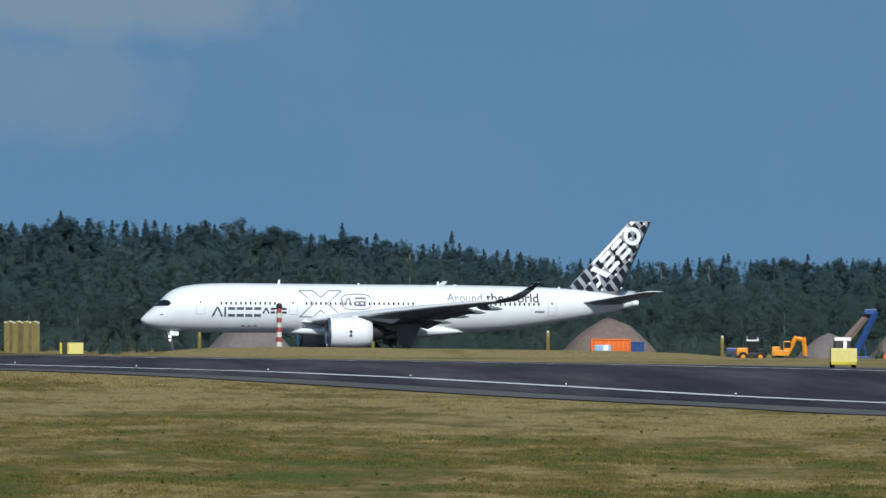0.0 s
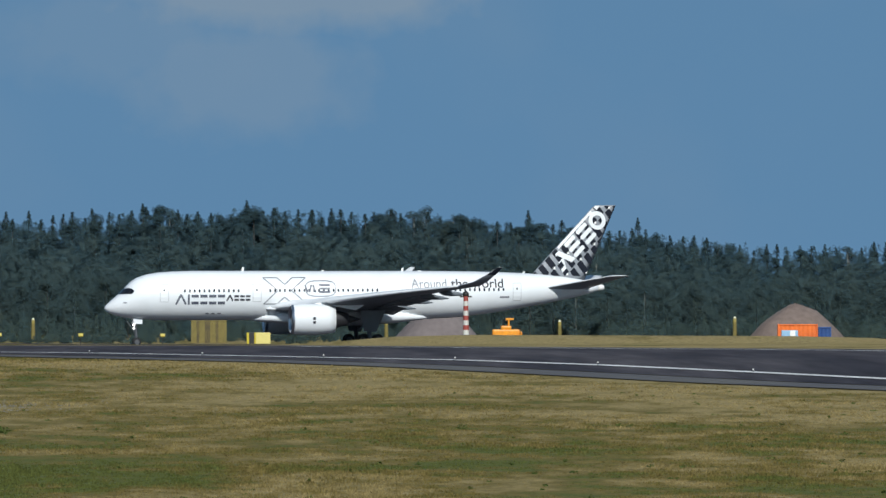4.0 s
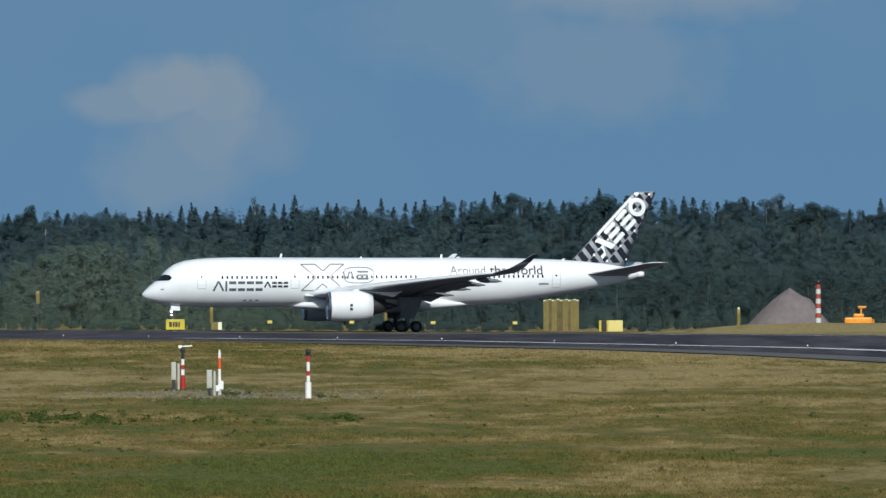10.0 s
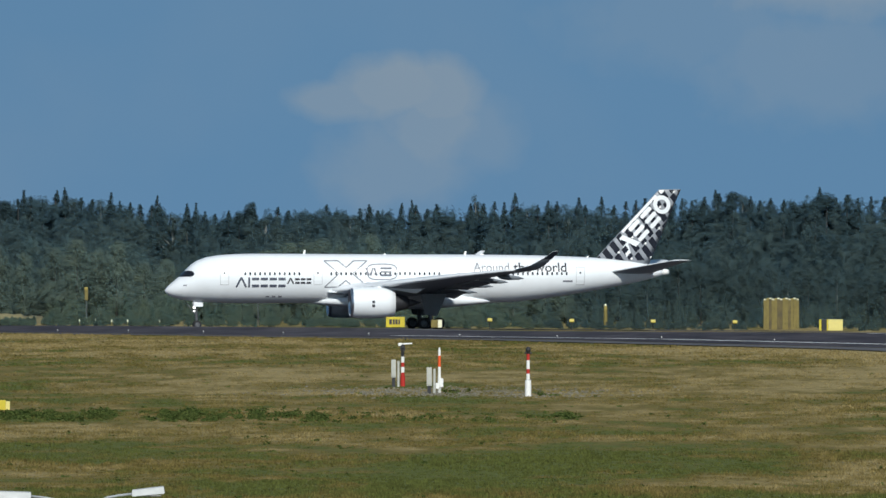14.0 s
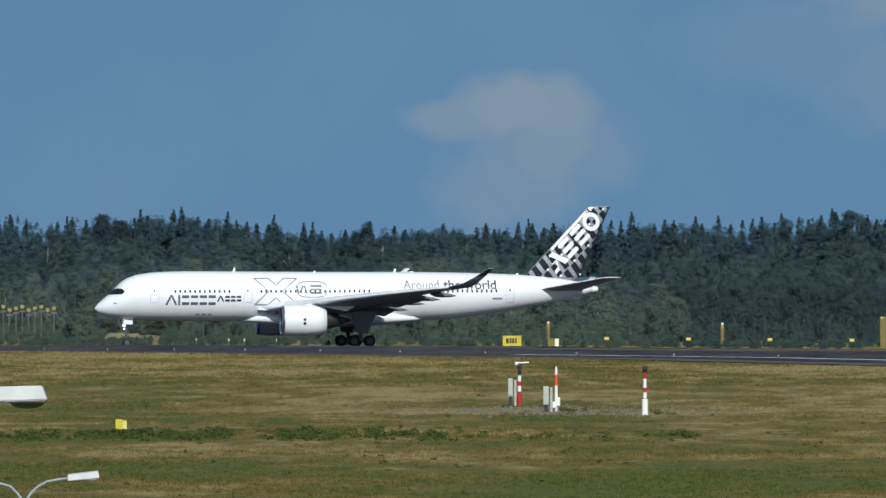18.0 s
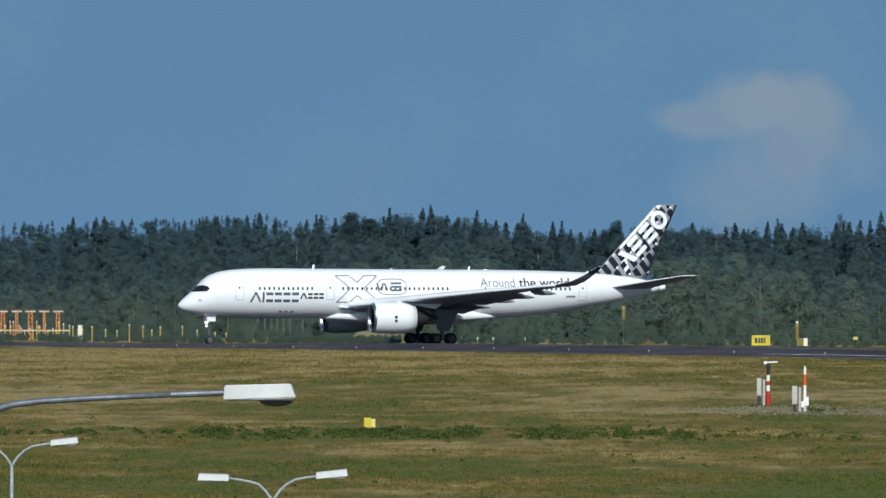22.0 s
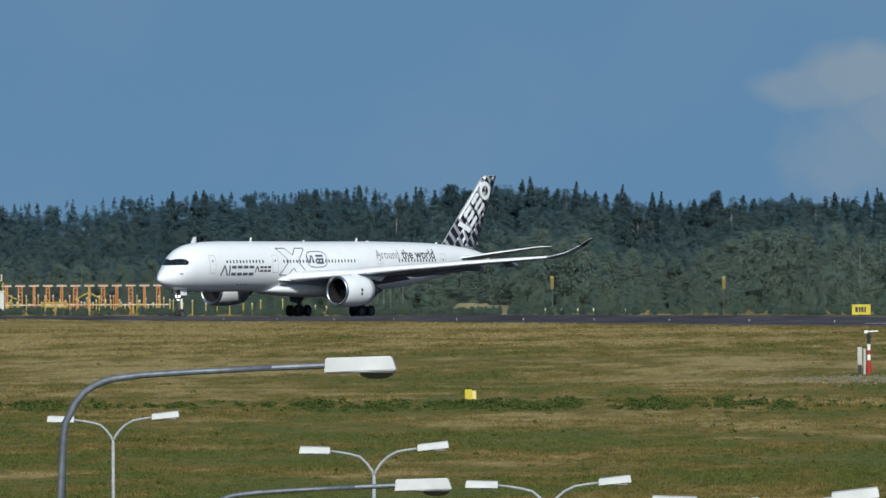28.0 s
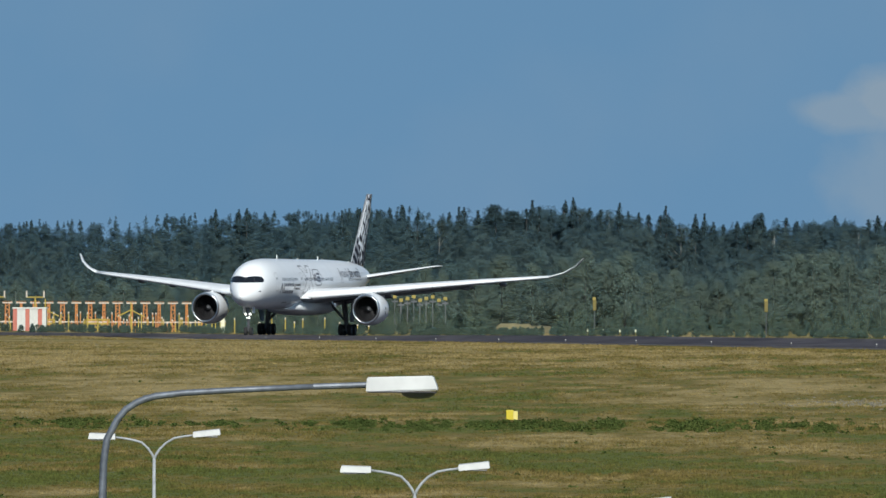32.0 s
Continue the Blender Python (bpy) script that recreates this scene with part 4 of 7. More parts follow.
    lathe(bm, ((-64.9, 0.42), (-65.5, 0.36), (-65.8, 0.3), (-65.8, 0.05)), 14, True)
    bm.transform(Matrix.Translation((NOSE, 0, 6.98)))
    part("tail_exhaust", bm, M_POSTWHITE, p, smooth_faces=True)
    # aerials on the back and belly
    for a, h, ln in ((18.0, 0.5, 0.28), (39.0, 0.42, 0.28), (41.0, 0.1, 0.6), (55.0, 0.2, 0.3), (28.5, 0.16, 0.25)):
        bm = bmesh.new()
        vs = [bm.verts.new((NOSE - a - dx, dy, hull(a + ln)[0] - 0.03 + dz)) for dx, dy, dz in ((0, 0.05, 0), (ln, 0.05, 0), (ln + 0.1, 0.03, h), (ln * 0.45, 0.03, h), (0, -0.05, 0), (ln, -0.05, 0), (ln + 0.1, -0.03, h), (ln * 0.45, -0.03, h))]
        for q in ((0, 1, 2, 3), (7, 6, 5, 4), (0, 3, 7, 4), (1, 5, 6, 2), (3, 2, 6, 7), (0, 4, 5, 1)):
            bm.faces.new([vs[i] for i in q])
        part("aerial", bm, M_POSTWHITE, p)
    # nose gear
    g = empty("nose_gear", 28.7, 0, 0)
    g.parent = p
    bm = bmesh.new()
    tube(bm, (0, 0, 0.6), (0.25, 0, 3.6), 0.18, 0.22, 12)
    tube(bm, (0, -0.42, 0.6), (0, 0.42, 0.6), 0.09)
    tube(bm, (0.1, 0, 1.6), (1.5, 0, 3.4), 0.07)
    part("leg", bm, M_GEARDARK, g)
    bm = bmesh.new()
    for y in (-0.28, 0.28):
        for z in (2.62, 2.2):
            bmesh.ops.create_uvsphere(bm, u_segments=12, v_segments=8, radius=0.14 if z > 2.5 else 0.10, matrix=Matrix.Translation((0.36, y if z > 2.5 else y * 0.5, z)))
    part("taxi_lamp", bm, M_TAXILAMP, g, "lit white taxi lamps", smooth_faces=True)
    for y in (-0.62, 0.58):
        bm = bmesh.new()
        box(bm, -0.7, 0.5, y, y + 0.04, 2.75, 3.5, 0.01)
        part("gear_door", bm, M_WHITE, g)
    wheels = [wheel_parts(g, 0, y, 0.54, 0.54, 0.40) for y in (-0.33, 0.33)]
    for side in (1, -1):
        g = empty("main_gear", -1.1, side * 5.3, 0)
        g.parent = p
        bm = bmesh.new()
        tube(bm, (0, 0, 0.7), (0.3, -side * 0.5, 4.6), 0.27, 0.36, 14)
        tube(bm, (0, 0, 1.5), (0.2, -side * 2.4, 4.0), 0.17)
        tube(bm, (0, 0, 1.7), (-1.9, -side * 0.8, 4.3), 0.14)
        tube(bm, (-1.05, 0, 0.75), (1.05, 0, 0.7), 0.15)
        for x in (-1.02, 1.02):
            tube(bm, (x, -0.75, 0.7), (x, 0.75, 0.7), 0.1)
        part("leg", bm, M_GEARDARK, g)
        bm = bmesh.new()
        vs = [bm.verts.new((x, side * yy, z)) for d in (0.0, 0.12) for x, yy, z in ((-1.9, 0.95 + d, 4.3), (1.5, 0.95 + d, 4.3), (0.9, 0.5 + d, 1.75), (-0.7, 0.5 + d, 1.6))]
        for q in ((0, 1, 2, 3), (7, 6, 5, 4), (0, 4, 5, 1), (1, 5, 6, 2), (2, 6, 7, 3), (3, 7, 4, 0)):
            bm.faces.new([vs[i] for i in q])
        part("gear_door", bm, M_WINGUNDER, g)
        for x in (-1.02, 1.02):
            for y in (-0.58, 0.58):
                wheels.append(wheel_parts(g, x, y, 0.7, 0.7, 0.52))
    return p, wheels


M_TAXILAMP = mat("taxi_lamp_glow", (1.0, 0.97, 0.9), 0.3, emit=3.0)
airliner, airliner_wheels = build_airliner()
airliner.scale = (1.0, 1.0, 1.055)
TAXI_ROWS = (
    (0.0, 55.39, 2536.06, 81.00, 13.07),
    (1.0, 47.96, 2534.77, 80.59, 12.99),
    (2.0, 40.68, 2533.58, 80.61, 12.91),
    (3.0, 33.51, 2532.44, 80.80, 12.83),
    (4.0, 26.43, 2531.33, 80.99, 12.76),
    (5.0, 19.44, 2530.23, 81.12, 12.68),
    (6.0, 12.53, 2529.13, 81.15, 12.61),
    (7.0, 5.70, 2528.04, 81.11, 12.54),
    (8.0, -1.04, 2526.96, 81.02, 12.48),
    (9.0, -7.70, 2525.89, 80.94, 12.42),
    (10.0, -14.26, 2524.85, 80.89, 12.37),
    (11.0, -20.73, 2523.82, 80.89, 12.32),
    (12.0, -27.12, 2522.82, 80.94, 12.27),
    (13.0, -33.42, 2521.84, 81.02, 12.24),
    (14.0, -39.65, 2520.87, 81.09, 12.20),
    (15.0, -45.80, 2519.91, 81.06, 12.17),
    (16.0, -51.87, 2518.94, 80.87, 12.15),
    (17.0, -57.86, 2517.94, 80.41, 12.12),
    (18.0, -63.76, 2516.87, 79.58, 12.10),
    (19.0, -69.54, 2515.71, 78.26, 12.07),
    (20.0, -75.19, 2514.42, 76.38, 12.04),
    (21.0, -80.67, 2512.96, 73.84, 12.01),
    (22.0, -85.95, 2511.30, 70.60, 11.97),
    (23.0, -91.03, 2509.38, 66.62, 11.91),
    (24.0, -95.79, 2507.18, 61.92, 11.85),
    (25.0, -100.20, 2504.65, 56.54, 11.78),
    (26.0, -104.19, 2501.77, 50.58, 11.68),
    (27.0, -107.72, 2498.51, 44.16, 11.57),
    (28.0, -110.74, 2494.87, 37.45, 11.43),
    (29.0, -113.33, 2490.84, 30.63, 11.27),
    (30.0, -115.25, 2486.46, 23.92, 11.07),
    (31.0, -116.73, 2481.77, 17.51, 10.84),
    (32.0, -117.84, 2476.83, 11.56, 10.58),
)


def motions():
    rows, gone, last = [], 0.0, None
    rolls = []
    for t, x, y, h, _ in TAXI_ROWS:
        z = ground_z(x, y) + 0.1
        lean = -0.35 * smooth((t - 24) / 4)
        rows.append((t, pose(x, y, z, lean, 0, 270.0 - h)))
        if last:
            gone += math.hypot(x - last[0], y - last[1])
        last = (x, y)
        rolls.append((t, gone))
    walk(airliner, rows)
    # the wheels roll with the way gone, a row each tenth of a second
    for wh, place_, radius in airliner_wheels:
        spin = []
        for i in range(321):
            t = i / 10
            k = min(31, int(t))
            way = rolls[k][1] + (rolls[k + 1][1] - rolls[k][1]) * (t - k)
            spin.append((t, pose(*place_, 0, math.degrees(way / radius), 0)))
        walk(wh, spin)

# ---- things of the airfield ----
K = 34500.0


def spot(u, y):
    """Plan place at bearing u (34500ths of a radian) and distance y, with its ground height."""
    x = u / K * y
    return x, y, ground_z(x, y)


def height_at(v, y):
    return EYE[2] + (v - 40) / K * y


def place(name, u, y, label, category, group="", rz=0.0):
    x, y, z = spot(u, y)
    ob = empty(name, x, y, z, rz)
    return tagged(ob, label, category, group)


def edge_light():
    x, y = rw(0, 0)
    ob = empty("runway_edge_light", x, y, ground_z(x, y) + 0.1)
    tagged(ob, "small white runway edge light beside the painted line", "light", "runway edge lights")
    bm = bmesh.new()
    lathe(bm, ((0.0, 0.10), (0.04, 0.10), (0.05, 0.04), (0.16, 0.035)), 10, True)
    bm.transform(Matrix.Rotation(radians(-90), 4, "Y"))
    part("stem", bm, M_GEARDARK, ob)
    bm = bmesh.new()
    lathe(bm, ((0.15, 0.05), (0.17, 0.06), (0.23, 0.055), (0.26, 0.02)), 12, True)
    bm.transform(Matrix.Rotation(radians(-90), 4, "Y"))
    part("lens", bm, M_BOXGREY, ob, "clear glass dome", True)
    return ob


_light = edge_light()
for n_off, rng in ((0.0, range(-6, 16)),):
    for i in rng:
        if n_off == 0.0 and i == 0:
            continue
        x, y = rw(60.0 * i, n_off)
        copy_thing(_light, pose(x, y, ground_z(x, y) + 0.1))


# stub markers along the far side of the taxiway
def stub_marker():
    ob = place("stub_marker", -1169, 2560, "short pale stub post at the taxiway's edge", "post", "stub posts")
    bm = bmesh.new()
    tube(bm, (0, 0, 0), (0, 0, 0.62), 0.06, 0.06, 8)
    part("stem", bm, M_OCHRE, ob)
    bm = bmesh.new()
    tube(bm, (0, 0, 0.55), (0, 0, 0.85), 0.10, 0.07, 10)
    part("cap", bm, M_CREAM, ob, "cream cap")
    return ob


_stub = stub_marker()
for u in (-1140, -1112, -1083, -1055, -1027, -998):
    x, y, z = spot(u, 2560)
    copy_thing(_stub, pose(x, y, z))


# flashing guard lights on stands
def guard_light():
    ob = place("guard_light", -414, 2395, "yellow guard light on a dark stand by the taxiway", "light", "guard lights")
    bm = bmesh.new()
    tube(bm, (0, 0, 0), (0, 0, 1.0), 0.05)
    box(bm, -0.3, 0.3, -0.18, 0.18, 0.0, 0.07, 0.01)
    part("stand", bm, M_BLACK, ob)
    bm = bmesh.new()
    box(bm, -0.40, 0.40, -0.05, 0.12, 0.95, 1.42, 0.03)
    part("backboard", bm, M_BLACK, ob, "black backboard")
    bm = bmesh.new()
    box(bm, -0.27, 0.31, -0.16, 0.06, 1.02, 1.40, 0.05)
    part("housing", bm, M_YELLOW, ob, "yellow housing")
    for x in (-0.12, 0.16):
        bm = bmesh.new()
        lathe(bm, ((0, 0.11), (0.05, 0.12), (0.08, 0.04)), 12, True)
        bm.transform(Matrix.Translation((x, -0.15, 1.2)) @ Matrix.Rotation(radians(-90), 4, "Z"))
        part("lamp", bm, M_PALEYELLOW, ob)
    return ob


_guard = guard_light()
for u in (-269, -125, 20):
    x, y, z = spot(u, 2395)
    copy_thing(_guard, pose(x, y, z))


def taxi_sign(name, u, y, w, h, label, faces, rz=0.0):
    ob = place(name, u, y, label, "sign", rz=rz)
    bm = bmesh.new()
    for x in (-w * 0.35, w * 0.35):
        box(bm, x - 0.05, x + 0.05, -0.05, 0.05, 0, 0.3)
    part("feet", bm, M_DARKMETAL, ob)
    x = -w / 2
    for frac, material, bars in faces:
        fw = w * frac
        bm = bmesh.new()
        box(bm, x + 0.01, x + fw - 0.01, -0.16, 0.16, 0.22, 0.22 + h, 0.03)
        pn = part("panel", bm, material, ob)
        if bars:
            bx = x + fw * 0.18
            for k, (bw, kind) in enumerate(bars):
                bm = bmesh.new()
                box(bm, bx, bx + bw * fw, -0.185, -0.15, 0.22 + h * 0.26, 0.22 + h * 0.76)
                part("lettering_bar", bm, M_BLACKTEXT, pn)
                bx += bw * fw * 1.35
        x += fw
    return ob


taxi_sign("taxiway_sign", -581, 2380, 2.3, 1.25, "yellow taxiway sign with dark unreadable lettering", ((1.0, M_YELLOW, ((0.14, 0), (0.1, 0), (0.12, 0), (0.08, 0))),))
taxi_sign("runway_sign", 190, 2375, 2.9, 1.35, "pale yellow runway sign beside a black and yellow panel", ((0.1, M_YELLOW, ()), (0.22, M_BLACK, ()), (0.06, M_YELLOW, ()), (0.62, M_PALEYELLOW, ())))
taxi_sign("runway_sign", -508, 2395, 1.35, 0.95, "yellow runway sign in two panels, one dull olive", ((0.62, M_OCHRE, ()), (0.38, M_CREAM, ())))


def marker_post():
    ob = place("marker_post", -209, 2600, "tall weathered yellow marker post beyond the taxiway", "post", "yellow marker posts")
    bm = bmesh.new()
    tube(bm, (0, 0, 0), (0, 0, 2.5), 0.27, 0.24, 10)
    part("column", bm, M_OCHRE, ob)
    bm = bmesh.new()
    tube(bm, (0, 0, 2.5), (0, 0, 3.0), 0.24, 0.20, 10)
    part("head", bm, M_OCHREHEAD, ob, "brighter yellow head")
    bm = bmesh.new()
    tube(bm, (0, 0, 3.0), (0, 0, 3.25), 0.20, 0.07, 10)
    part("cap", bm, M_CREAM, ob, "pale rounded cap")
    return ob


_post = marker_post()
for u in (-517, 416, 723, 1033, 1342):
    x, y, z = spot(u, 2600)
    copy_thing(_post, pose(x, y, z))

# slatted ochre screen
scr = place("slatted_screen", 102, 2590, "weathered yellow slatted screen with dark streaked boards beyond the taxiway", "screen")
bm = bmesh.new()
for z in (0.4, 2.0, 3.6):
    box(bm, -2.35, 2.35, 0.07, 0.17, z, z + 0.16)
part("rails", bm, M_OCHRE, scr)
for i in range(13):
    x, w, h = -2.36 + i * 0.363, 0.355, 4.05 + 0.07 * ((i * 7) % 3 - 1)
    bm = bmesh.new()
    box(bm, x, x + w, -0.05, 0.05 + 0.01 * (i % 2), 0.05, h, 0.015)
    sl = part("slat", bm, M_OCHREDARK if i in (2, 5, 6, 9) else M_OCHRE, scr, "dark streaked board" if i in (2, 5, 6, 9) else "")
    bm = bmesh.new()
    box(bm, x + 0.02, x + w - 0.02, -0.06, 0.06, h, h + 0.16, 0.02)
    part("cap", bm, M_CREAM if i % 3 != 1 else M_OCHREHEAD, sl, "pale cap")

# banded mast before the taxiway
mast = place("banded_mast", 557, 2430, "red and white banded mast with black head on grass", "mast")
# the far air's fading is put into the bands: greyed white, dull red
for i in range(8):
    bm = bmesh.new()
    tube(bm, (0, 0, i * 0.6), (0, 0, i * 0.6 + 0.6), 0.37 - 0.01 * i, 0.36 - 0.01 * i, 12)
    part("band", bm, M_BOXGREY if i % 2 == 0 else M_MASTRED, mast, "white band" if i % 2 == 0 else "red band")
bm = bmesh.new()
bmesh.ops.create_uvsphere(bm, u_segments=14, v_segments=10, radius=0.40, matrix=Matrix.Translation((0, 0, 5.05)))
tube(bm, (-0.75, 0, 4.75), (0.75, 0, 4.75), 0.1)
part("head", bm, M_BLACK, mast, "black round head", True)


# spoil heaps
def heap(u, y, w, h, label, seed, dome=0.0, material=None, shoulder=0.0):
    """A tipped heap, with a shoulder of later loads on its right."""
    x, yy, z = spot(u, y)
    n, rings = 30, 9
    verts, faces = [], []
    for r in range(rings + 1):
        f = r / rings
        for i in range(n):
            t = 2 * math.pi * i / n
            j = 1 + 0.09 * noise.noise((math.cos(t) * 1.7 + seed, math.sin(t) * 1.7, f * 2))
            zz = h * ((1 - f) ** 0.95 * (1 - 0.10 * (1 - f)) * (1 - dome) + (1 - f ** 2.0) * dome) + 0.22 * noise.noise((f * 5 + seed, i * 0.8, 1)) * (1 - f)
            zz += shoulder * math.exp(-((f - 0.45) / 0.14) ** 2) * max(0.0, math.cos(t))
            verts.append((x + w / 2 * f * j * math.cos(t), yy + w / 2 * f * j * math.sin(t), z - 0.2 + zz + (0.35 * math.sin(3 * t + seed) * f * (1 - f))))
    for r in range(rings):
        for i in range(n):
            k = (i + 1) % n
            faces.append((r * n + i, (r + 1) * n + i, (r + 1) * n + k, r * n + k))
    ob = geom("earth_mound", verts, faces, material or M_SPOIL, smooth_faces=True)
    return tagged(ob, label, "heap", "gravel heaps")


heap(506, 2630, 13.0, 6.4, "conical brown-grey heap of gravel beyond the taxiway", 1, 0.22, shoulder=0.55)
heap(1140, 2600, 13.6, 5.4, "broad brown heap of earth behind an orange container", 2, 0.62, M_EARTH, shoulder=0.3)
heap(1530, 2620, 9.5, 4.2, "brown-grey heap of gravel beside parked machines", 3, 0.6)
heap(1660, 2640, 10.0, 6.2, "tall brown heap of earth behind the conveyor", 4, 0.2, M_EARTH)


def container(u, y, w, h, material, label, seed):
    ob = place("shipping_container", u, y, label, "container")
    bm = bmesh.new()
    n = int(w / 0.28)
    verts = []
    for i in range(n + 1):
        x = -w / 2 + w * i / n
        d = -0.05 if i % 2 else 0.0
        verts.append((x, d))
    lo = [bm.verts.new((x, -1.2 - d, 0.15)) for x, d in verts]
    hi = [bm.verts.new((x, -1.2 - d, h)) for x, d in verts]
    for i in range(n):
        bm.faces.new((lo[i], lo[i + 1], hi[i + 1], hi[i]))
    part("corrugated_wall", bm, material, ob)
    bm = bmesh.new()
    box(bm, -w / 2, w / 2, -1.12, 1.2, 0.1, h - 0.02, 0.03)
    part("body", bm, material, ob)
    for x in (-w / 2, w / 2 - 0.16):
        bm = bmesh.new()
        box(bm, x, x + 0.16, -1.28, -1.1, 0.0, h + 0.04, 0.01)
        part("corner_post", bm, material, ob)
    bm = bmesh.new()
    box(bm, -w / 2 + 0.16, w / 2 - 0.16, -1.27, -1.12, 0.0, 0.2, 0.01)
    box(bm, -w / 2 + 0.16, w / 2 - 0.16, -1.27, -1.12, h - 0.14, h + 0.03, 0.01)
    part("rails", bm, material, ob)
    return ob


container(1144, 2580, 5.3, 2.3, M_ORANGE, "orange corrugated steel container before an earth heap", 1)
container(1192, 2582, 1.7, 2.0, M_BLUE, "small blue steel container beside the orange one", 2)
tank = place("water_tank", 1130, 2572, "small white and pale blue tank before the orange container", "tank")
bm = bmesh.new()
box(bm, -1.1, 1.1, -0.5, 0.5, 0.1, 1.55, 0.15)
part("body", bm, M_LIGHTBLUE, tank)
bm = bmesh.new()
box(bm, 0.05, 0.75, -0.56, -0.4, 0.75, 1.5, 0.05)
part("panel", bm, M_POSTWHITE, tank)


def crawler(ob, ln, wd=2.4):
    """Two track units with rollers."""
    for y in (-wd / 2, wd / 2 - 0.5):
        bm = bmesh.new()
        prof = [(-ln / 2, 0.35), (-ln / 2 + 0.25, 0.05), (ln / 2 - 0.25, 0.05), (ln / 2, 0.35), (ln / 2 - 0.2, 0.72), (-ln / 2 + 0.2, 0.72)]
        a = [bm.verts.new((x, y, z)) for x, z in prof]
        b = [bm.verts.new((x, y + 0.5, z)) for x, z in prof]
        for i in range(6):
            bm.faces.new((a[i], a[(i + 1) % 6], b[(i + 1) % 6], b[i]))
        bm.faces.new(a[::-1])
        bm.faces.new(b)
        part("track", bm, M_BLACK, ob, "black steel track")


def dozer(u, y):
    ob = place("bulldozer", u, y, "small orange bulldozer parked beside a gravel heap", "bulldozer")
    crawler(ob, 3.0)
    bm = bmesh.new()
    box(bm, -2.1, 1.8, -0.8, 0.8, 0.45, 1.75, 0.2)
    box(bm, -0.9, 0.6, -0.7, 0.7, 1.7, 2.2, 0.18)
    part("body", bm, M_MACHINE, ob)
    bm = bmesh.new()
    box(bm, 1.85, 2.05, -1.4, 1.4, 0.1, 1.5, 0.04)
    part("blade", bm, M_MACHINE, ob)
    bm = bmesh.new()
    box(bm, 0.1, 0.34, -0.4, -0.2, 1.7, 2.95, 0.03)
    part("post", bm, M_MACHINE, ob)
    bm = bmesh.new()
    box(bm, -0.2, 0.95, -0.5, 0.3, 2.85, 3.1, 0.04)
    part("canopy", bm, M_MACHINE, ob, "small orange roof on a post")
    bm = bmesh.new()
    tube(bm, (-0.6, 0.2, 1.9), (-0.6, 0.2, 2.9), 0.07)
    part("exhaust", bm, M_DARKMETAL, ob)
    return ob


dozer(630, 2600).scale = (0.95, 0.95, 1.12)


def excavator(u, y, label, material, rz, sc):
    ob = place("excavator", u, y, label, "excavator", rz=rz)
    crawler(ob, 3.6)
    bm = bmesh.new()
    box(bm, -1.9, 1.0, -1.2, 1.2, 0.95, 1.75, 0.1)
    box(bm, -1.9, -0.5, -1.1, 1.1, 1.7, 2.25, 0.12)
    part("body", bm, material, ob)
    bm = bmesh.new()
    box(bm, 0.0, 1.15, -1.15, -0.1, 1.6, 3.0, 0.1)
    cab = part("cab", bm, material, ob)
    bm = bmesh.new()
    box(bm, 0.12, 1.2, -1.19, -0.06, 2.05, 2.85, 0.03)
    part("pane", bm, M_GLASS_DARK, cab)
    bm = bmesh.new()
    bent(bm, ((0.9, 0.3, 1.4), (2.0, 0.3, 3.4), (3.4, 0.3, 3.2)), [0.36, 0.44, 0.36], 6)
    part("boom", bm, material, ob)
    bm = bmesh.new()
    bent(bm, ((3.4, 0.3, 3.55), (3.7, 0.3, 0.8)), [0.42, 0.40], 6)
    part("stick", bm, material, ob)
    bm = bmesh.new()
    box(bm, 3.4, 4.2, -0.2, 0.8, 0.15, 1.0, 0.15)
    part("bucket", bm, M_DARKMETAL, ob)
    return ob


_ex = excavator(1450, 2580, "orange tracked excavator with its boom folded down", M_MACHINE, 0, 1)
_ex.scale = (0.8, 0.8, 0.95)


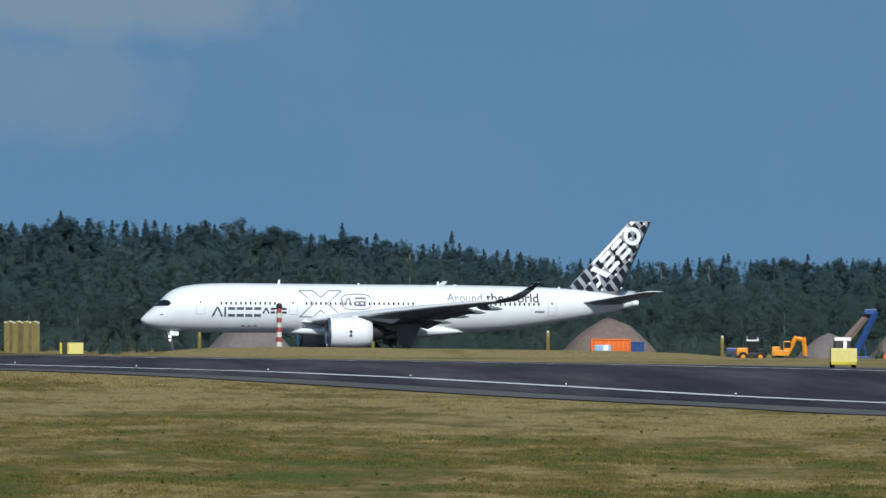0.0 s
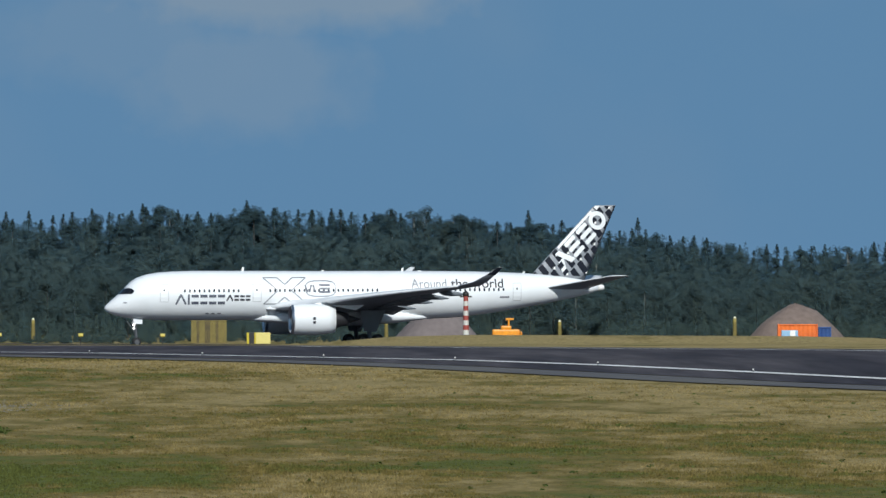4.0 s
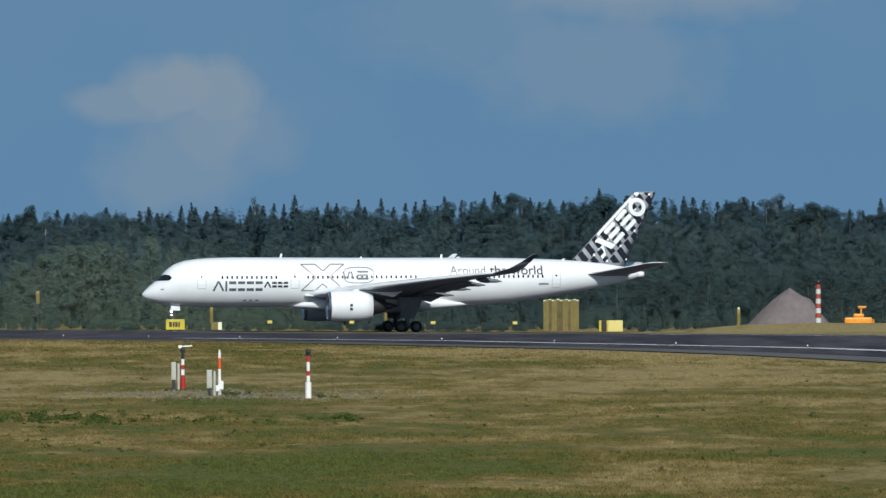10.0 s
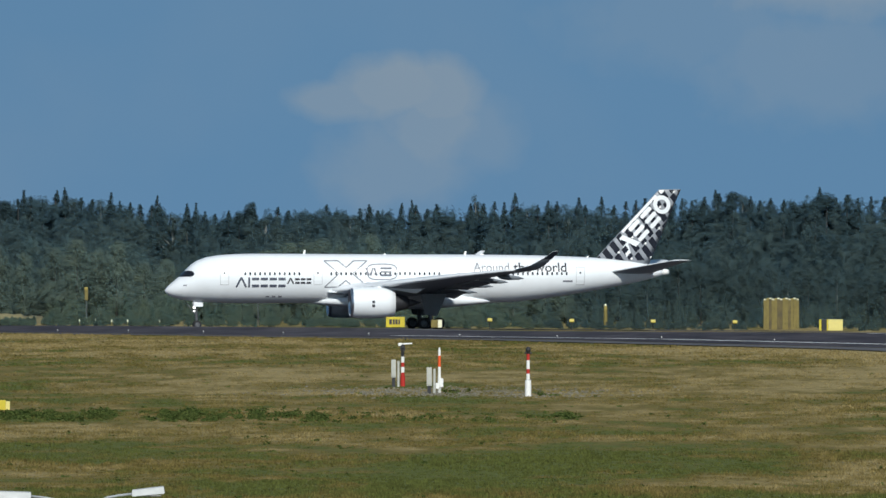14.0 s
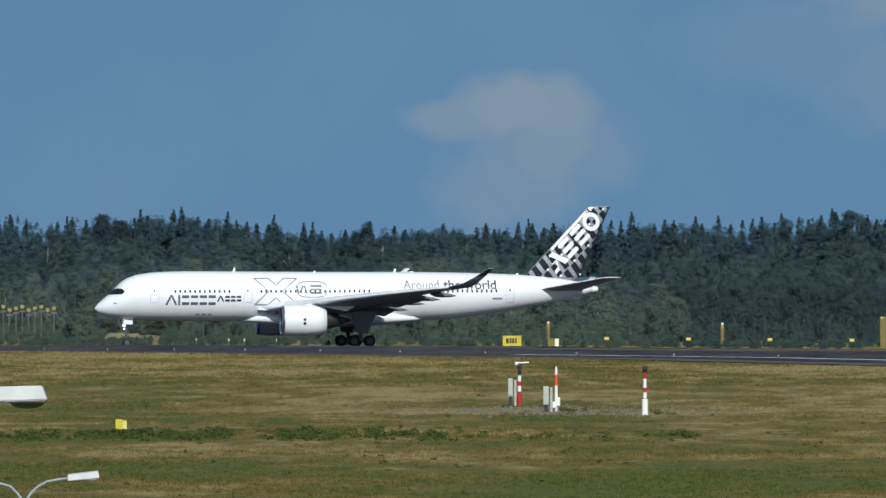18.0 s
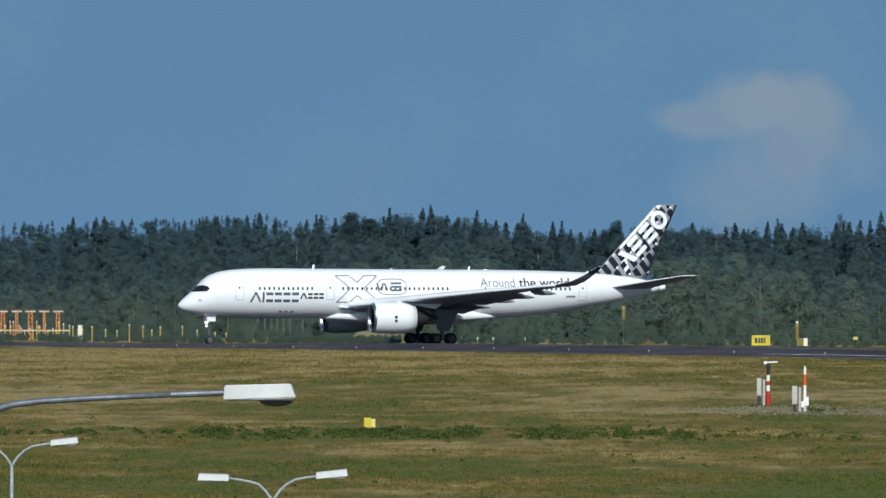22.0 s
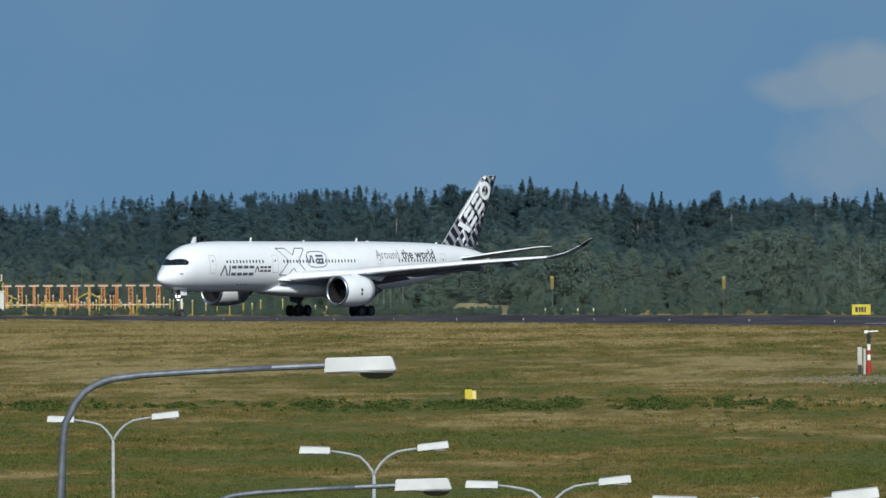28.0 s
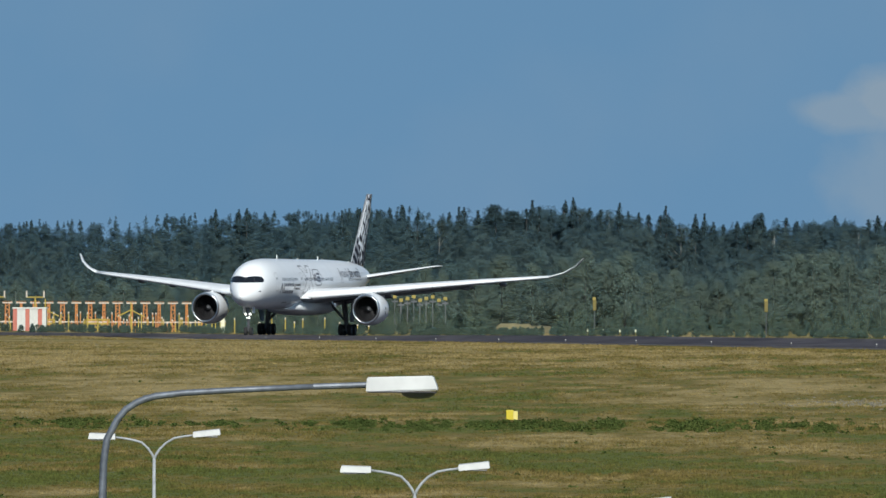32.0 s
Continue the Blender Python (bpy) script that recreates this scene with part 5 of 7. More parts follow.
def loader(u, y):
    ob = place("wheel_loader", u, y, "orange wheel loader with a dark cab and white roof", "loader")
    for x in (-1.15, 1.15):
        for yy in (-0.95, 0.75):
            bm = bmesh.new()
            lathe(bm, ((-0.2, 0.25), (-0.22, 0.55), (-0.15, 0.66), (0.15, 0.66), (0.22, 0.55), (0.2, 0.25)), 18, True)
            bm.transform(Matrix.Translation((x, yy, 0.66)) @ Matrix.Rotation(radians(90), 4, "Z"))
            wh = part("wheel", bm, M_TYRE, ob, "black tyre with an orange hub")
            bm = bmesh.new()
            lathe(bm, ((-0.24, 0.05), (-0.24, 0.3), (0.24, 0.3), (0.24, 0.05)), 14, True)
            bm.transform(Matrix.Translation((x, yy, 0.66)) @ Matrix.Rotation(radians(90), 4, "Z"))
            part("hub", bm, M_MACHINE, wh)
    bm = bmesh.new()
    box(bm, -2.0, -0.5, -0.75, 0.75, 0.8, 1.85, 0.15)
    part("engine_hood", bm, M_MACHINE, ob)
    bm = bmesh.new()
    box(bm, -0.6, 1.6, -0.7, 0.7, 0.6, 1.25, 0.1)
    part("chassis", bm, M_BLACK, ob)
    bm = bmesh.new()
    box(bm, -0.55, 0.75, -0.75, 0.75, 1.2, 2.75, 0.1)
    cab = part("cab", bm, M_GLASS_DARK, ob, "dark glazed cab")
    bm = bmesh.new()
    box(bm, -0.7, 0.9, -0.8, 0.8, 2.72, 2.92, 0.05)
    part("roof", bm, M_POSTWHITE, cab, "white roof")
    for x in (-0.6, 0.8):
        bm = bmesh.new()
        tube(bm, (x, -0.5, 2.9), (x, -0.5, 3.3), 0.05)
        part("beacon", bm, M_POSTWHITE, cab)
    bm = bmesh.new()
    bent(bm, ((0.6, -0.5, 1.5), (1.7, -0.5, 1.6), (2.3, -0.5, 0.7)), [0.16, 0.16, 0.12], 6)
    part("lift_arm", bm, M_DARKMETAL, ob)
    bm = bmesh.new()
    box(bm, 1.9, 2.7, -1.1, 1.1, 0.1, 0.95, 0.12)
    part("bucket", bm, M_OCHRE, ob)
    return ob


loader(1394, 2578)
_dk = place("site_compressor", 1362, 2585, "dark blue site compressor on wheels beside the loader", "compressor")
bm = bmesh.new()
box(bm, -1.0, 1.0, -0.7, 0.7, 0.4, 1.75, 0.15)
part("body", bm, M_BLUE, _dk)
bm = bmesh.new()
box(bm, -0.8, 0.8, -0.74, -0.68, 0.7, 1.3, 0.02)
part("grille", bm, M_DARKMETAL, _dk)
for x in (-0.6, 0.6):
    bm = bmesh.new()
    lathe(bm, ((-0.15, 0.2), (-0.15, 0.42), (0.15, 0.42), (0.15, 0.2)), 16, True)
    bm.transform(Matrix.Translation((x, -0.7, 0.42)) @ Matrix.Rotation(radians(90), 4, "Z"))
    part("wheel", bm, M_TYRE, _dk)

# yellow service truck by the runway, seen from behind
tk = place("service_truck", 1557, 1590, "bright yellow service truck with a white cab beside the runway", "truck")
bm = bmesh.new()
box(bm, -1.15, 1.15, -1.0, 1.6, 0.55, 1.75, 0.06)
part("bed", bm, M_PALEYELLOW, tk)
bm = bmesh.new()
box(bm, -1.12, 1.12, -1.04, -0.96, 0.35, 0.62, 0.02)
part("bumper", bm, M_YELLOW, tk)
bm = bmesh.new()
box(bm, -0.75, 0.75, 1.7, 3.2, 0.6, 2.55, 0.12)
cab = part("cab", bm, M_DARKMETAL, tk)
bm = bmesh.new()
box(bm, -0.72, 0.72, 1.66, 1.75, 2.38, 2.68, 0.04)
part("roof", bm, M_POSTWHITE, cab)
bm = bmesh.new()
box(bm, 0.05, 0.35, 1.4, 1.66, 1.7, 2.35, 0.03)
part("beacon", bm, M_POSTWHITE, tk)
for x in (-0.95, 0.95):
    for y in (-0.3, 2.4):
        bm = bmesh.new()
        lathe(bm, ((-0.14, 0.2), (-0.14, 0.42), (0.14, 0.42), (0.14, 0.2)), 16, True)
        bm.transform(Matrix.Translation((x, y, 0.42)))
        part("wheel", bm, M_TYRE, tk)

tk.scale = (0.93, 0.93, 0.95)

# blue conveyor boom over the heaps
cr = place("conveyor", 1585, 2590, "blue steel conveyor boom rising over an earth heap", "conveyor")
for dy in (-0.5, 0.5):
    bm = bmesh.new()
    bent(bm, ((-1.0, dy, 0.3), (2.2, dy, 6.9)), [0.5, 0.42], 6)
    part("beam", bm, M_BLUE, cr)
for k in range(7):
    f = k / 6
    bm = bmesh.new()
    tube(bm, (-1.4 + 3 * f, -0.5, 0.3 + 6.6 * f), (-1.4 + 3 * f, 0.5, 0.3 + 6.6 * f), 0.09)
    part("roller", bm, M_DARKMETAL, cr)
bm = bmesh.new()
box(bm, 0.6, 2.3, -0.8, 0.8, 6.5, 7.2, 0.08)
part("head", bm, M_BLUE, cr)
bm = bmesh.new()
box(bm, -1.0, 1.6, -0.7, 0.7, 0.0, 0.9, 0.08)
part("chassis", bm, M_BLUE, cr)
bm = bmesh.new()
tube(bm, (0.9, 0, 0.8), (0.3, 0, 3.8), 0.12)
part("strut", bm, M_BLUE, cr)
bm = bmesh.new()
bent(bm, ((-2.6, 0.2, 2.0), (1.2, 0.2, 6.6)), [0.75, 0.4], 6)
part("belt", bm, M_BELT, cr, "brown earth-covered belt")
container(1645, 2575, 2.6, 1.3, M_ORANGE, "low orange steel skip beside the conveyor", 3)


# ---- instruments on the near grass ----
def banded_post(name, u, y, bands, r, label):
    ob = place(name, u, y, label, "post", "banded instrument posts")
    z = 0.0
    for h, material, rr in bands:
        bm = bmesh.new()
        tube(bm, (0, 0, z), (0, 0, z + h), rr, rr * 0.98, 12)
        part("band", bm, material, ob)
        z += h
    return ob, z


P1, z1 = banded_post("instrument_post", -568, 1163, ((0.62, M_RED, 0.2), (0.2, M_RED, 0.16), (0.34, M_POSTWHITE, 0.145), (0.26, M_RED, 0.14), (0.36, M_POSTWHITE, 0.135), (0.42, M_BLACK, 0.125)), 0.15, "red and white banded post with a black sensor and white arm")
bm = bmesh.new()
bmesh.ops.create_uvsphere(bm, u_segments=12, v_segments=8, radius=0.2, matrix=Matrix.Translation((0, 0, z1 + 0.12)))
box(bm, -0.2, 0.2, -0.15, 0.15, z1 - 0.08, z1 + 0.14, 0.03)
part("sensor", bm, M_BLACK, P1, "black sensor head")
bm = bmesh.new()
tube(bm, (-0.2, 0, z1 + 0.32), (0.75, 0, z1 + 0.36), 0.045)
box(bm, -0.35, -0.05, -0.08, 0.08, z1 + 0.22, z1 + 0.4, 0.02)
part("arm", bm, M_POSTWHITE, P1, "thin white arm")
P2, z2 = banded_post("instrument_post", -503, 1112, ((0.35, M_BOXGREY, 0.13), (0.62, M_POSTWHITE, 0.125), (0.55, M_POSTWHITE, 0.115), (0.62, M_REDORANGE, 0.11), (0.36, M_POSTWHITE, 0.10), (0.12, M_POSTWHITE, 0.06)), 0.12, "slim white post with an orange band and junction boxes")
bm = bmesh.new()
box(bm, 0.05, 0.3, -0.2, 0.1, 0.35, 0.85, 0.04)
box(bm, -0.28, -0.02, -0.2, 0.05, 0.25, 0.6, 0.04)
part("junction_box", bm, M_POSTWHITE, P2)
P3, z3 = banded_post("instrument_post", -346, 1095, ((0.92, M_POSTWHITE, 0.24), (0.02, M_BLACK, 0.2), (0.34, M_POSTWHITE, 0.14), (0.26, M_RED, 0.135), (0.5, M_POSTWHITE, 0.13), (0.34, M_RED, 0.125), (0.1, M_BLACK, 0.12)), 0.2, "red and white banded post with a black head and white housing")
bm = bmesh.new()
bmesh.ops.create_uvsphere(bm, u_segments=12, v_segments=8, radius=0.2, matrix=Matrix.Translation((0, 0, z3 + 0.12)))
tube(bm, (-0.28, 0, z3 - 0.05), (0.28, 0, z3 - 0.05), 0.05)
part("head", bm, M_BLACK, P3, "black round head")


for _p in (P1, P2, P3):
    _p.scale = (0.75, 0.75, 1.0)


def cabinet(u, y, w, zlo, zhi):
    ob = place("instrument_cabinet", u, y, "grey instrument cabinet on a dark leg in the grass", "cabinet", "instrument cabinets")
    bm = bmesh.new()
    box(bm, -w / 2, w / 2, -0.16, 0.16, zlo, zhi, 0.025)
    b = part("body", bm, M_CABGREY, ob)
    bm = bmesh.new()
    box(bm, -w / 2 + 0.04, w / 2 - 0.04, -0.19, -0.15, zlo + 0.06, zhi - 0.06, 0.01)
    d = part("door", bm, M_CABGREY, b)
    bm = bmesh.new()
    box(bm, -0.1, 0.1, -0.1, 0.1, 0, zlo, 0.01)
    part("leg", bm, M_DARKMETAL, ob)
    bm = bmesh.new()
    tube(bm, (w / 2 + 0.14, 0.1, 0), (w / 2 + 0.14, 0.1, zhi * 0.95), 0.08)
    part("pipe", bm, M_CABGREY, ob)
    return ob


cabinet(-584, 1160, 0.28, 0.55, 1.62)
cabinet(-521, 1108, 0.30, 0.45, 1.5)

ym = place("distance_marker", -1273, 1001, "small bright yellow marker box with a white side in the grass", "marker")
bm = bmesh.new()
box(bm, -0.3, 0.06, -0.2, 0.2, 0.05, 0.56, 0.02)
part("face", bm, M_YELLOW, ym)
bm = bmesh.new()
box(bm, 0.06, 0.28, -0.2, 0.2, 0.05, 0.50, 0.02)
part("side", bm, M_PALEYELLOW, ym)
bm = bmesh.new()
box(bm, -0.08, 0.08, -0.08, 0.08, -0.2, 0.06)
part("stake", bm, M_DARKMETAL, ym)


# ---- street lamps between the eye and the airfield ----
def arm_lamp(u_in, u_out, v, y, u_pole, label):
    """A single curved arm: head from bearing u_in to u_out at v, pole at u_pole."""
    px = u_pole / K * y
    ob = empty("street_lamp", px, y, ground_z(px, y))
    tagged(ob, label, "street lamp", "single-arm street lamps")
    base = ground_z(px, y)
    zi = height_at(v, y) - base
    x0, x1 = u_in / K * y - px, u_out / K * y - px
    ln = x1 - x0
    dx = x0
    bm = bmesh.new()
    shape = ((0.0, 0.5), (0.005, 0.30), (0.017, 0.211), (0.058, 0.133), (0.090, 0.096), (0.129, 0.071), (0.165, 0.056), (0.204, 0.046), (0.305, 0.034), (0.5, 0.022), (0.84, 0.006))
    pts = [(0, 0, 0)] + [(f * dx, 0, zi - d * dx) for f, d in shape]
    bent(bm, pts, [0.055, 0.042, 0.039, 0.037, 0.036, 0.036, 0.036, 0.036, 0.036, 0.034, 0.032, 0.029], 12)
    part("pole", bm, M_GALV, ob, "galvanised curved pole", True)
    bm = bmesh.new()
    tube(bm, (0.8 * dx, 0, zi - 0.008 * dx), (x0 + 0.05, 0, zi), 0.034, 0.034, 10)
    part("sleeve", bm, M_GALV, ob)
    bm = bmesh.new()
    hh = ln * 0.235
    a = [(x0, -0.13, zi - hh * 0.45), (x0 + ln, -0.15, zi - hh * 0.30), (x0 + ln * 0.93, -0.13, zi + hh * 0.55), (x0 + 0.01, -0.11, zi + hh * 0.45)]
    f = [bm.verts.new(p) for p in a]
    b = [bm.verts.new((p[0], -p[1] + 0.02, p[2])) for p in a]
    bm.faces.new(f)
    bm.faces.new(b[::-1])
    for i in range(4):
        bm.faces.new((f[i], b[i], b[(i + 1) % 4], f[(i + 1) % 4]))
    bmesh.ops.bevel(bm, geom=list(bm.edges), offset=0.012, segments=2, affect="EDGES")
    hd = part("head", bm, M_LAMPHEAD, ob, "white lamp head")
    bm = bmesh.new()
    n, rings = 16, []
    for k in range(4):
        r = math.cos(k / 3 * math.pi / 2 * 0.92)
        rings.append([bm.verts.new((x0 + ln * 0.72 + ln * 0.25 * r * math.cos(2 * math.pi * i / n), 0.11 * r * math.sin(2 * math.pi * i / n), zi - hh * 0.38 - hh * 0.44 * math.sin(k / 3 * math.pi / 2))) for i in range(n)])
    for r0, r1 in zip(rings, rings[1:]):
        for i in range(n):
            bm.faces.new((r0[i], r0[(i + 1) % n], r1[(i + 1) % n], r1[i]))
    bm.faces.new(rings[-1])
    part("lens", bm, M_LENS, hd, "rounded clear lens", True)
    bm = bmesh.new()
    box(bm, x0 + ln * 0.03, x0 + ln * 0.97, -0.145, 0.155, zi - hh * 0.46, zi - hh * 0.38, 0.004)
    part("rim", bm, M_DARKMETAL, hd)
    bm = bmesh.new()
    lathe(bm, ((0, 0.14), (0.5, 0.13), (0.55, 0.08)), 12, True)
    bm.transform(Matrix.Rotation(radians(-90), 4, "Y"))
    part("base", bm, M_GALV, ob)
    return ob


arm_lamp(-1532, -1404, -208, 203.0, -2000, "grey street lamp with one long curved arm and white head")
arm_lamp(-1408, -1307, -421, 262.0, -1765, "grey street lamp with one long curved arm and white head")


def twin_lamp(u_l0, u_l1, v_l, u_r0, u_r1, v_r, y, label):
    up = (u_l1 + u_r0) / 2
    px = up / K * y
    base = ground_z(px, y)
    ob = empty("street_lamp", px, y, base)
    tagged(ob, label, "street lamp", "twin-arm street lamps")
    s = (u_r1 - u_r0) / K * y
    z_l, z_r = height_at(v_l, y) - base, height_at(v_r, y) - base
    fork = min(z_l, z_r) - 0.75 * s
    bm = bmesh.new()
    tube(bm, (0, 0, 0), (0, 0, fork), 0.055, 0.04, 12)
    part("pole", bm, M_GALVPALE, ob, "galvanised pole", True)
    bm = bmesh.new()
    tube(bm, (0, 0, 0), (0, 0, 0.6), 0.085, 0.08, 12)
    part("base", bm, M_GALVPALE, ob)
    for sgn, ui, uo, z, tilt in ((-1, u_l1, u_l0, z_l, 0.02), (1, u_r0, u_r1, z_r, 0.10)):
        xi, xo = ui / K * y - px, uo / K * y - px
        d = xi
        bm = bmesh.new()
        bent(bm, ((0, 0, fork - 0.05), (0.05 * d, 0, fork + 0.12 * s), (0.16 * d, 0, fork + 0.34 * s), (0.32 * d, 0, fork + 0.55 * s), (0.52 * d, 0, z - 0.12 * s), (0.75 * d, 0, z - 0.06 * s), (1.02 * d, 0, z - 0.01 * s)), [0.036, 0.034, 0.033, 0.032, 0.031, 0.030, 0.029], 10)
        part("arm", bm, M_GALVPALE, ob, smooth_faces=True)
        hh = s * 0.25
        bm = bmesh.new()
        up_ = tilt * (xo - xi) * sgn
        a = [(xi, -0.12, z - hh * 0.4), (xo, -0.13, z - hh * 0.42 + up_), (xo - 0.04 * (xo - xi), -0.1, z + hh * 0.42 + up_), (xi, -0.1, z + hh * 0.38)]
        f = [bm.verts.new(p) for p in a]
        b = [bm.verts.new((p[0], 0.12, p[2] + 0.02)) for p in a]
        bm.faces.new(f)
        bm.faces.new(b[::-1])
        for i in range(4):
            bm.faces.new((f[i], b[i], b[(i + 1) % 4], f[(i + 1) % 4]))
        bmesh.ops.recalc_face_normals(bm, faces=bm.faces)
        bmesh.ops.bevel(bm, geom=list(bm.edges), offset=0.01, segments=2, affect="EDGES")
        hd = part("head", bm, M_LAMPHEAD, ob, "white lamp head")
        bm = bmesh.new()
        x0, x1 = min(xi + (xo - xi) * 0.15, xi + (xo - xi) * 0.9), max(xi + (xo - xi) * 0.15, xi + (xo - xi) * 0.9)
        box(bm, x0, x1, -0.1, 0.1, z - hh * 0.56 + up_ * 0.5, z - hh * 0.38 + up_ * 0.5, 0.015)
        part("lens", bm, M_LENS, hd)
    return ob


for row in ((-2025, -1977, -302, -1839, -1790, -298, 493.0), (-1578, -1523, -359, -1368, -1312, -355, 431.0), (-1284, -1226, -421, -1047, -989, -417, 416.0), (-955, -873, -453, -635, -550, -446, 292.0), (-1100, -1035, -461, -830, -762, -460, 367.0)):
    twin_lamp(*row, "grey street lamp with two curved arms and white heads")


# ---- approach lights past the runway's end ----
def light_mast(u, y, v, wide):
    """A lattice mast with a crossbar whose top shows at v."""
    ob = place("approach_light_mast", u, y, "faded orange approach light mast with a pale crossbar", "light mast", "approach light masts")
    h = height_at(v, y) - ob.matrix_basis.translation.z
    for x in (-wide, wide):
        bm = bmesh.new()
        tube(bm, (x, 0, 0), (x * 0.8, 0, h), 0.09, 0.08, 6)
        part("leg", bm, M_FADEDORANGE, ob)
    bm = bmesh.new()
    n = 7
    for k in range(n):
        sg = 1 if k % 2 else -1
        tube(bm, (sg * wide, 0, h * k / n), (-sg * wide, 0, h * (k + 1) / n), 0.06, 0.06, 5)
    part("lattice", bm, M_FADEDORANGE, ob)
    bm = bmesh.new()
    box(bm, -0.68, 0.68, -0.08, 0.08, h, h + 0.16, 0.02)
    cb = part("crossbar", bm, M_PALEBAR, ob, "pale crossbar")
    for k in range(4):
        bm = bmesh.new()
        x = -0.68 + 1.36 * (k + 0.5) / 4
        tube(bm, (x, 0, h + 0.15), (x, -0.06, h + 0.30), 0.05, 0.08, 8)
        part("lamp", bm, M_FADEDORANGE, cb)


def light_post(u, y, h, material):
    ob = place("approach_light_post", u, y, "thin faded yellow approach light post in the grass", "light post", "approach light posts")
    bm = bmesh.new()
    tube(bm, (0, 0, 0), (0, 0, h), 0.085, 0.07, 6)
    part("pole", bm, material, ob)
    bm = bmesh.new()
    tube(bm, (0, 0, h - 0.05), (0, 0, h + 0.18), 0.11, 0.08, 8)
    part("lamp", bm, M_PALEBAR, ob)


_r = random.Random(4)
_u = -2390.0
_k = 0
while _u < -1822:
    light_mast(_u, 2604 + _r.random() * 8, -66, (0.16, 0.30, 0.12, 0.26)[_k % 4])
    _u += 24.5
    _k += 1
_u = -2400.0
while _u < -1815:
    light_post(_u + _r.uniform(-5, 5), 2575 + _r.random() * 25, _r.choice((1.2, 1.5, 1.8, 2.1, 2.4)), M_FADEDYELLOW if _r.random() < 0.6 else M_FADEDORANGE)
    _u += 5.8
for u, h in ((-1806, 1.6), (-1800, 1.5), (-1791, 1.2), (-1783, 1.2), (-1766, 1.5), (-1742, 1.2), (-1722, 1.1), (-1700, 1.75), (-1676, 1.6), (-1660, 1.2), (-1645, 1.55), (-1606, 1.65), (-1580, 1.2), (-1548, 1.0), (-1528, 0.9)):
    light_post(u, 2570, 1.25 * h, M_FADEDYELLOW)
rail = place("cable_rail", -2100, 2600, "long pale cable rail between the light masts", "rail")
for k in range(12):
    bm = bmesh.new()
    box(bm, -22 + k * 3.7, -22 + k * 3.7 + 3.6, -0.08, 0.08, 1.12, 1.27, 0.02)
    part("beam", bm, M_PALEBAR, rail)
    bm = bmesh.new()
    box(bm, -22 + k * 3.7 + 1.6, -22 + k * 3.7 + 1.8, -0.08, 0.08, 0, 1.12)
    part("leg", bm, M_FADEDYELLOW, rail)
for u, w in ((-2118, 5.0), (-2010, 3.4)):
    fr = place("yellow_frame", u, 2580, "low yellow equipment frame among the light masts", "frame", "yellow frames")
    for z in (0.45, 0.95, 1.45):
        bm = bmesh.new()
        box(bm, -w / 2, w / 2, -0.3, 0.3, z, z + 0.22, 0.03)
        part("bar", bm, M_FADEDYELLOW, fr)
    for x in (-w / 2, 0, w / 2 - 0.2):
        bm = bmesh.new()
        box(bm, x, x + 0.2, -0.3, 0.3, 0, 1.7)
        part("upright", bm, M_FADEDYELLOW, fr)
for u in (-2190, -2120):
    an = place("antenna_frame", u, 2590, "yellow forked antenna frame above the light masts", "antenna", "antenna frames")
    bm = bmesh.new()
    tube(bm, (0, 0, 0), (0, 0, 4.5), 0.14, 0.1, 8)
    part("pole", bm, M_FADEDYELLOW, an)
    bm = bmesh.new()
    tube(bm, (-1.15, 0, 4.5), (1.15, 0, 4.5), 0.09)
    part("crossbar", bm, M_FADEDYELLOW, an)
    for x in (-1.15, 1.15):
        bm = bmesh.new()
        tube(bm, (x, 0, 4.45), (x, 0, 5.35), 0.11, 0.09, 8)
        part("prong", bm, M_PALEBAR, an)
for u, h in ((-1772 - 330, 4.3), (-1950, 3.9)):
    an = place("bracing_frame", u, 2585, "yellow braced triangular mast among the light masts", "mast", "braced masts")
    for x0, x1 in ((-1.8, 0), (1.8, 0), (0, 0)):
        bm = bmesh.new()
        tube(bm, (x0, 0, 2.0 if x0 else 0), (x1, 0, h) if x0 == 0 else (x1, 0, 2.9), 0.09)
        part("brace" if x0 else "pole", bm, M_FADEDYELLOW, an)
sh = place("equipment_shelter", -2129, 2575, "red and white striped equipment shelter past the runway's end", "shelter")
for k in range(8):
    bm = bmesh.new()
    box(bm, -2.2 + k * 0.55, -2.2 + k * 0.55 + 0.54, -1.2, 1.2, 0.1, 3.0, 0.01)
    part("panel", bm, (M_PALERED, M_BOXGREY, M_BOXGREY)[k % 3], sh)
bm = bmesh.new()
box(bm, -2.3, 2.3, -1.3, 1.3, 3.0, 3.2, 0.03)
part("roof", bm, M_BOXGREY, sh)
wb = place("relay_cabinet", -1787, 2560, "pale cream relay cabinet among the light posts", "cabinet")
bm = bmesh.new()
box(bm, -0.26, 0.26, -0.3, 0.3, 0.1, 2.1, 0.04)
part("body", bm, M_CREAM, wb)
bm = bmesh.new()
box(bm, -0.29, 0.29, -0.34, 0.34, 2.08, 2.2, 0.02)
part("lid", bm, M_POSTWHITE, wb)
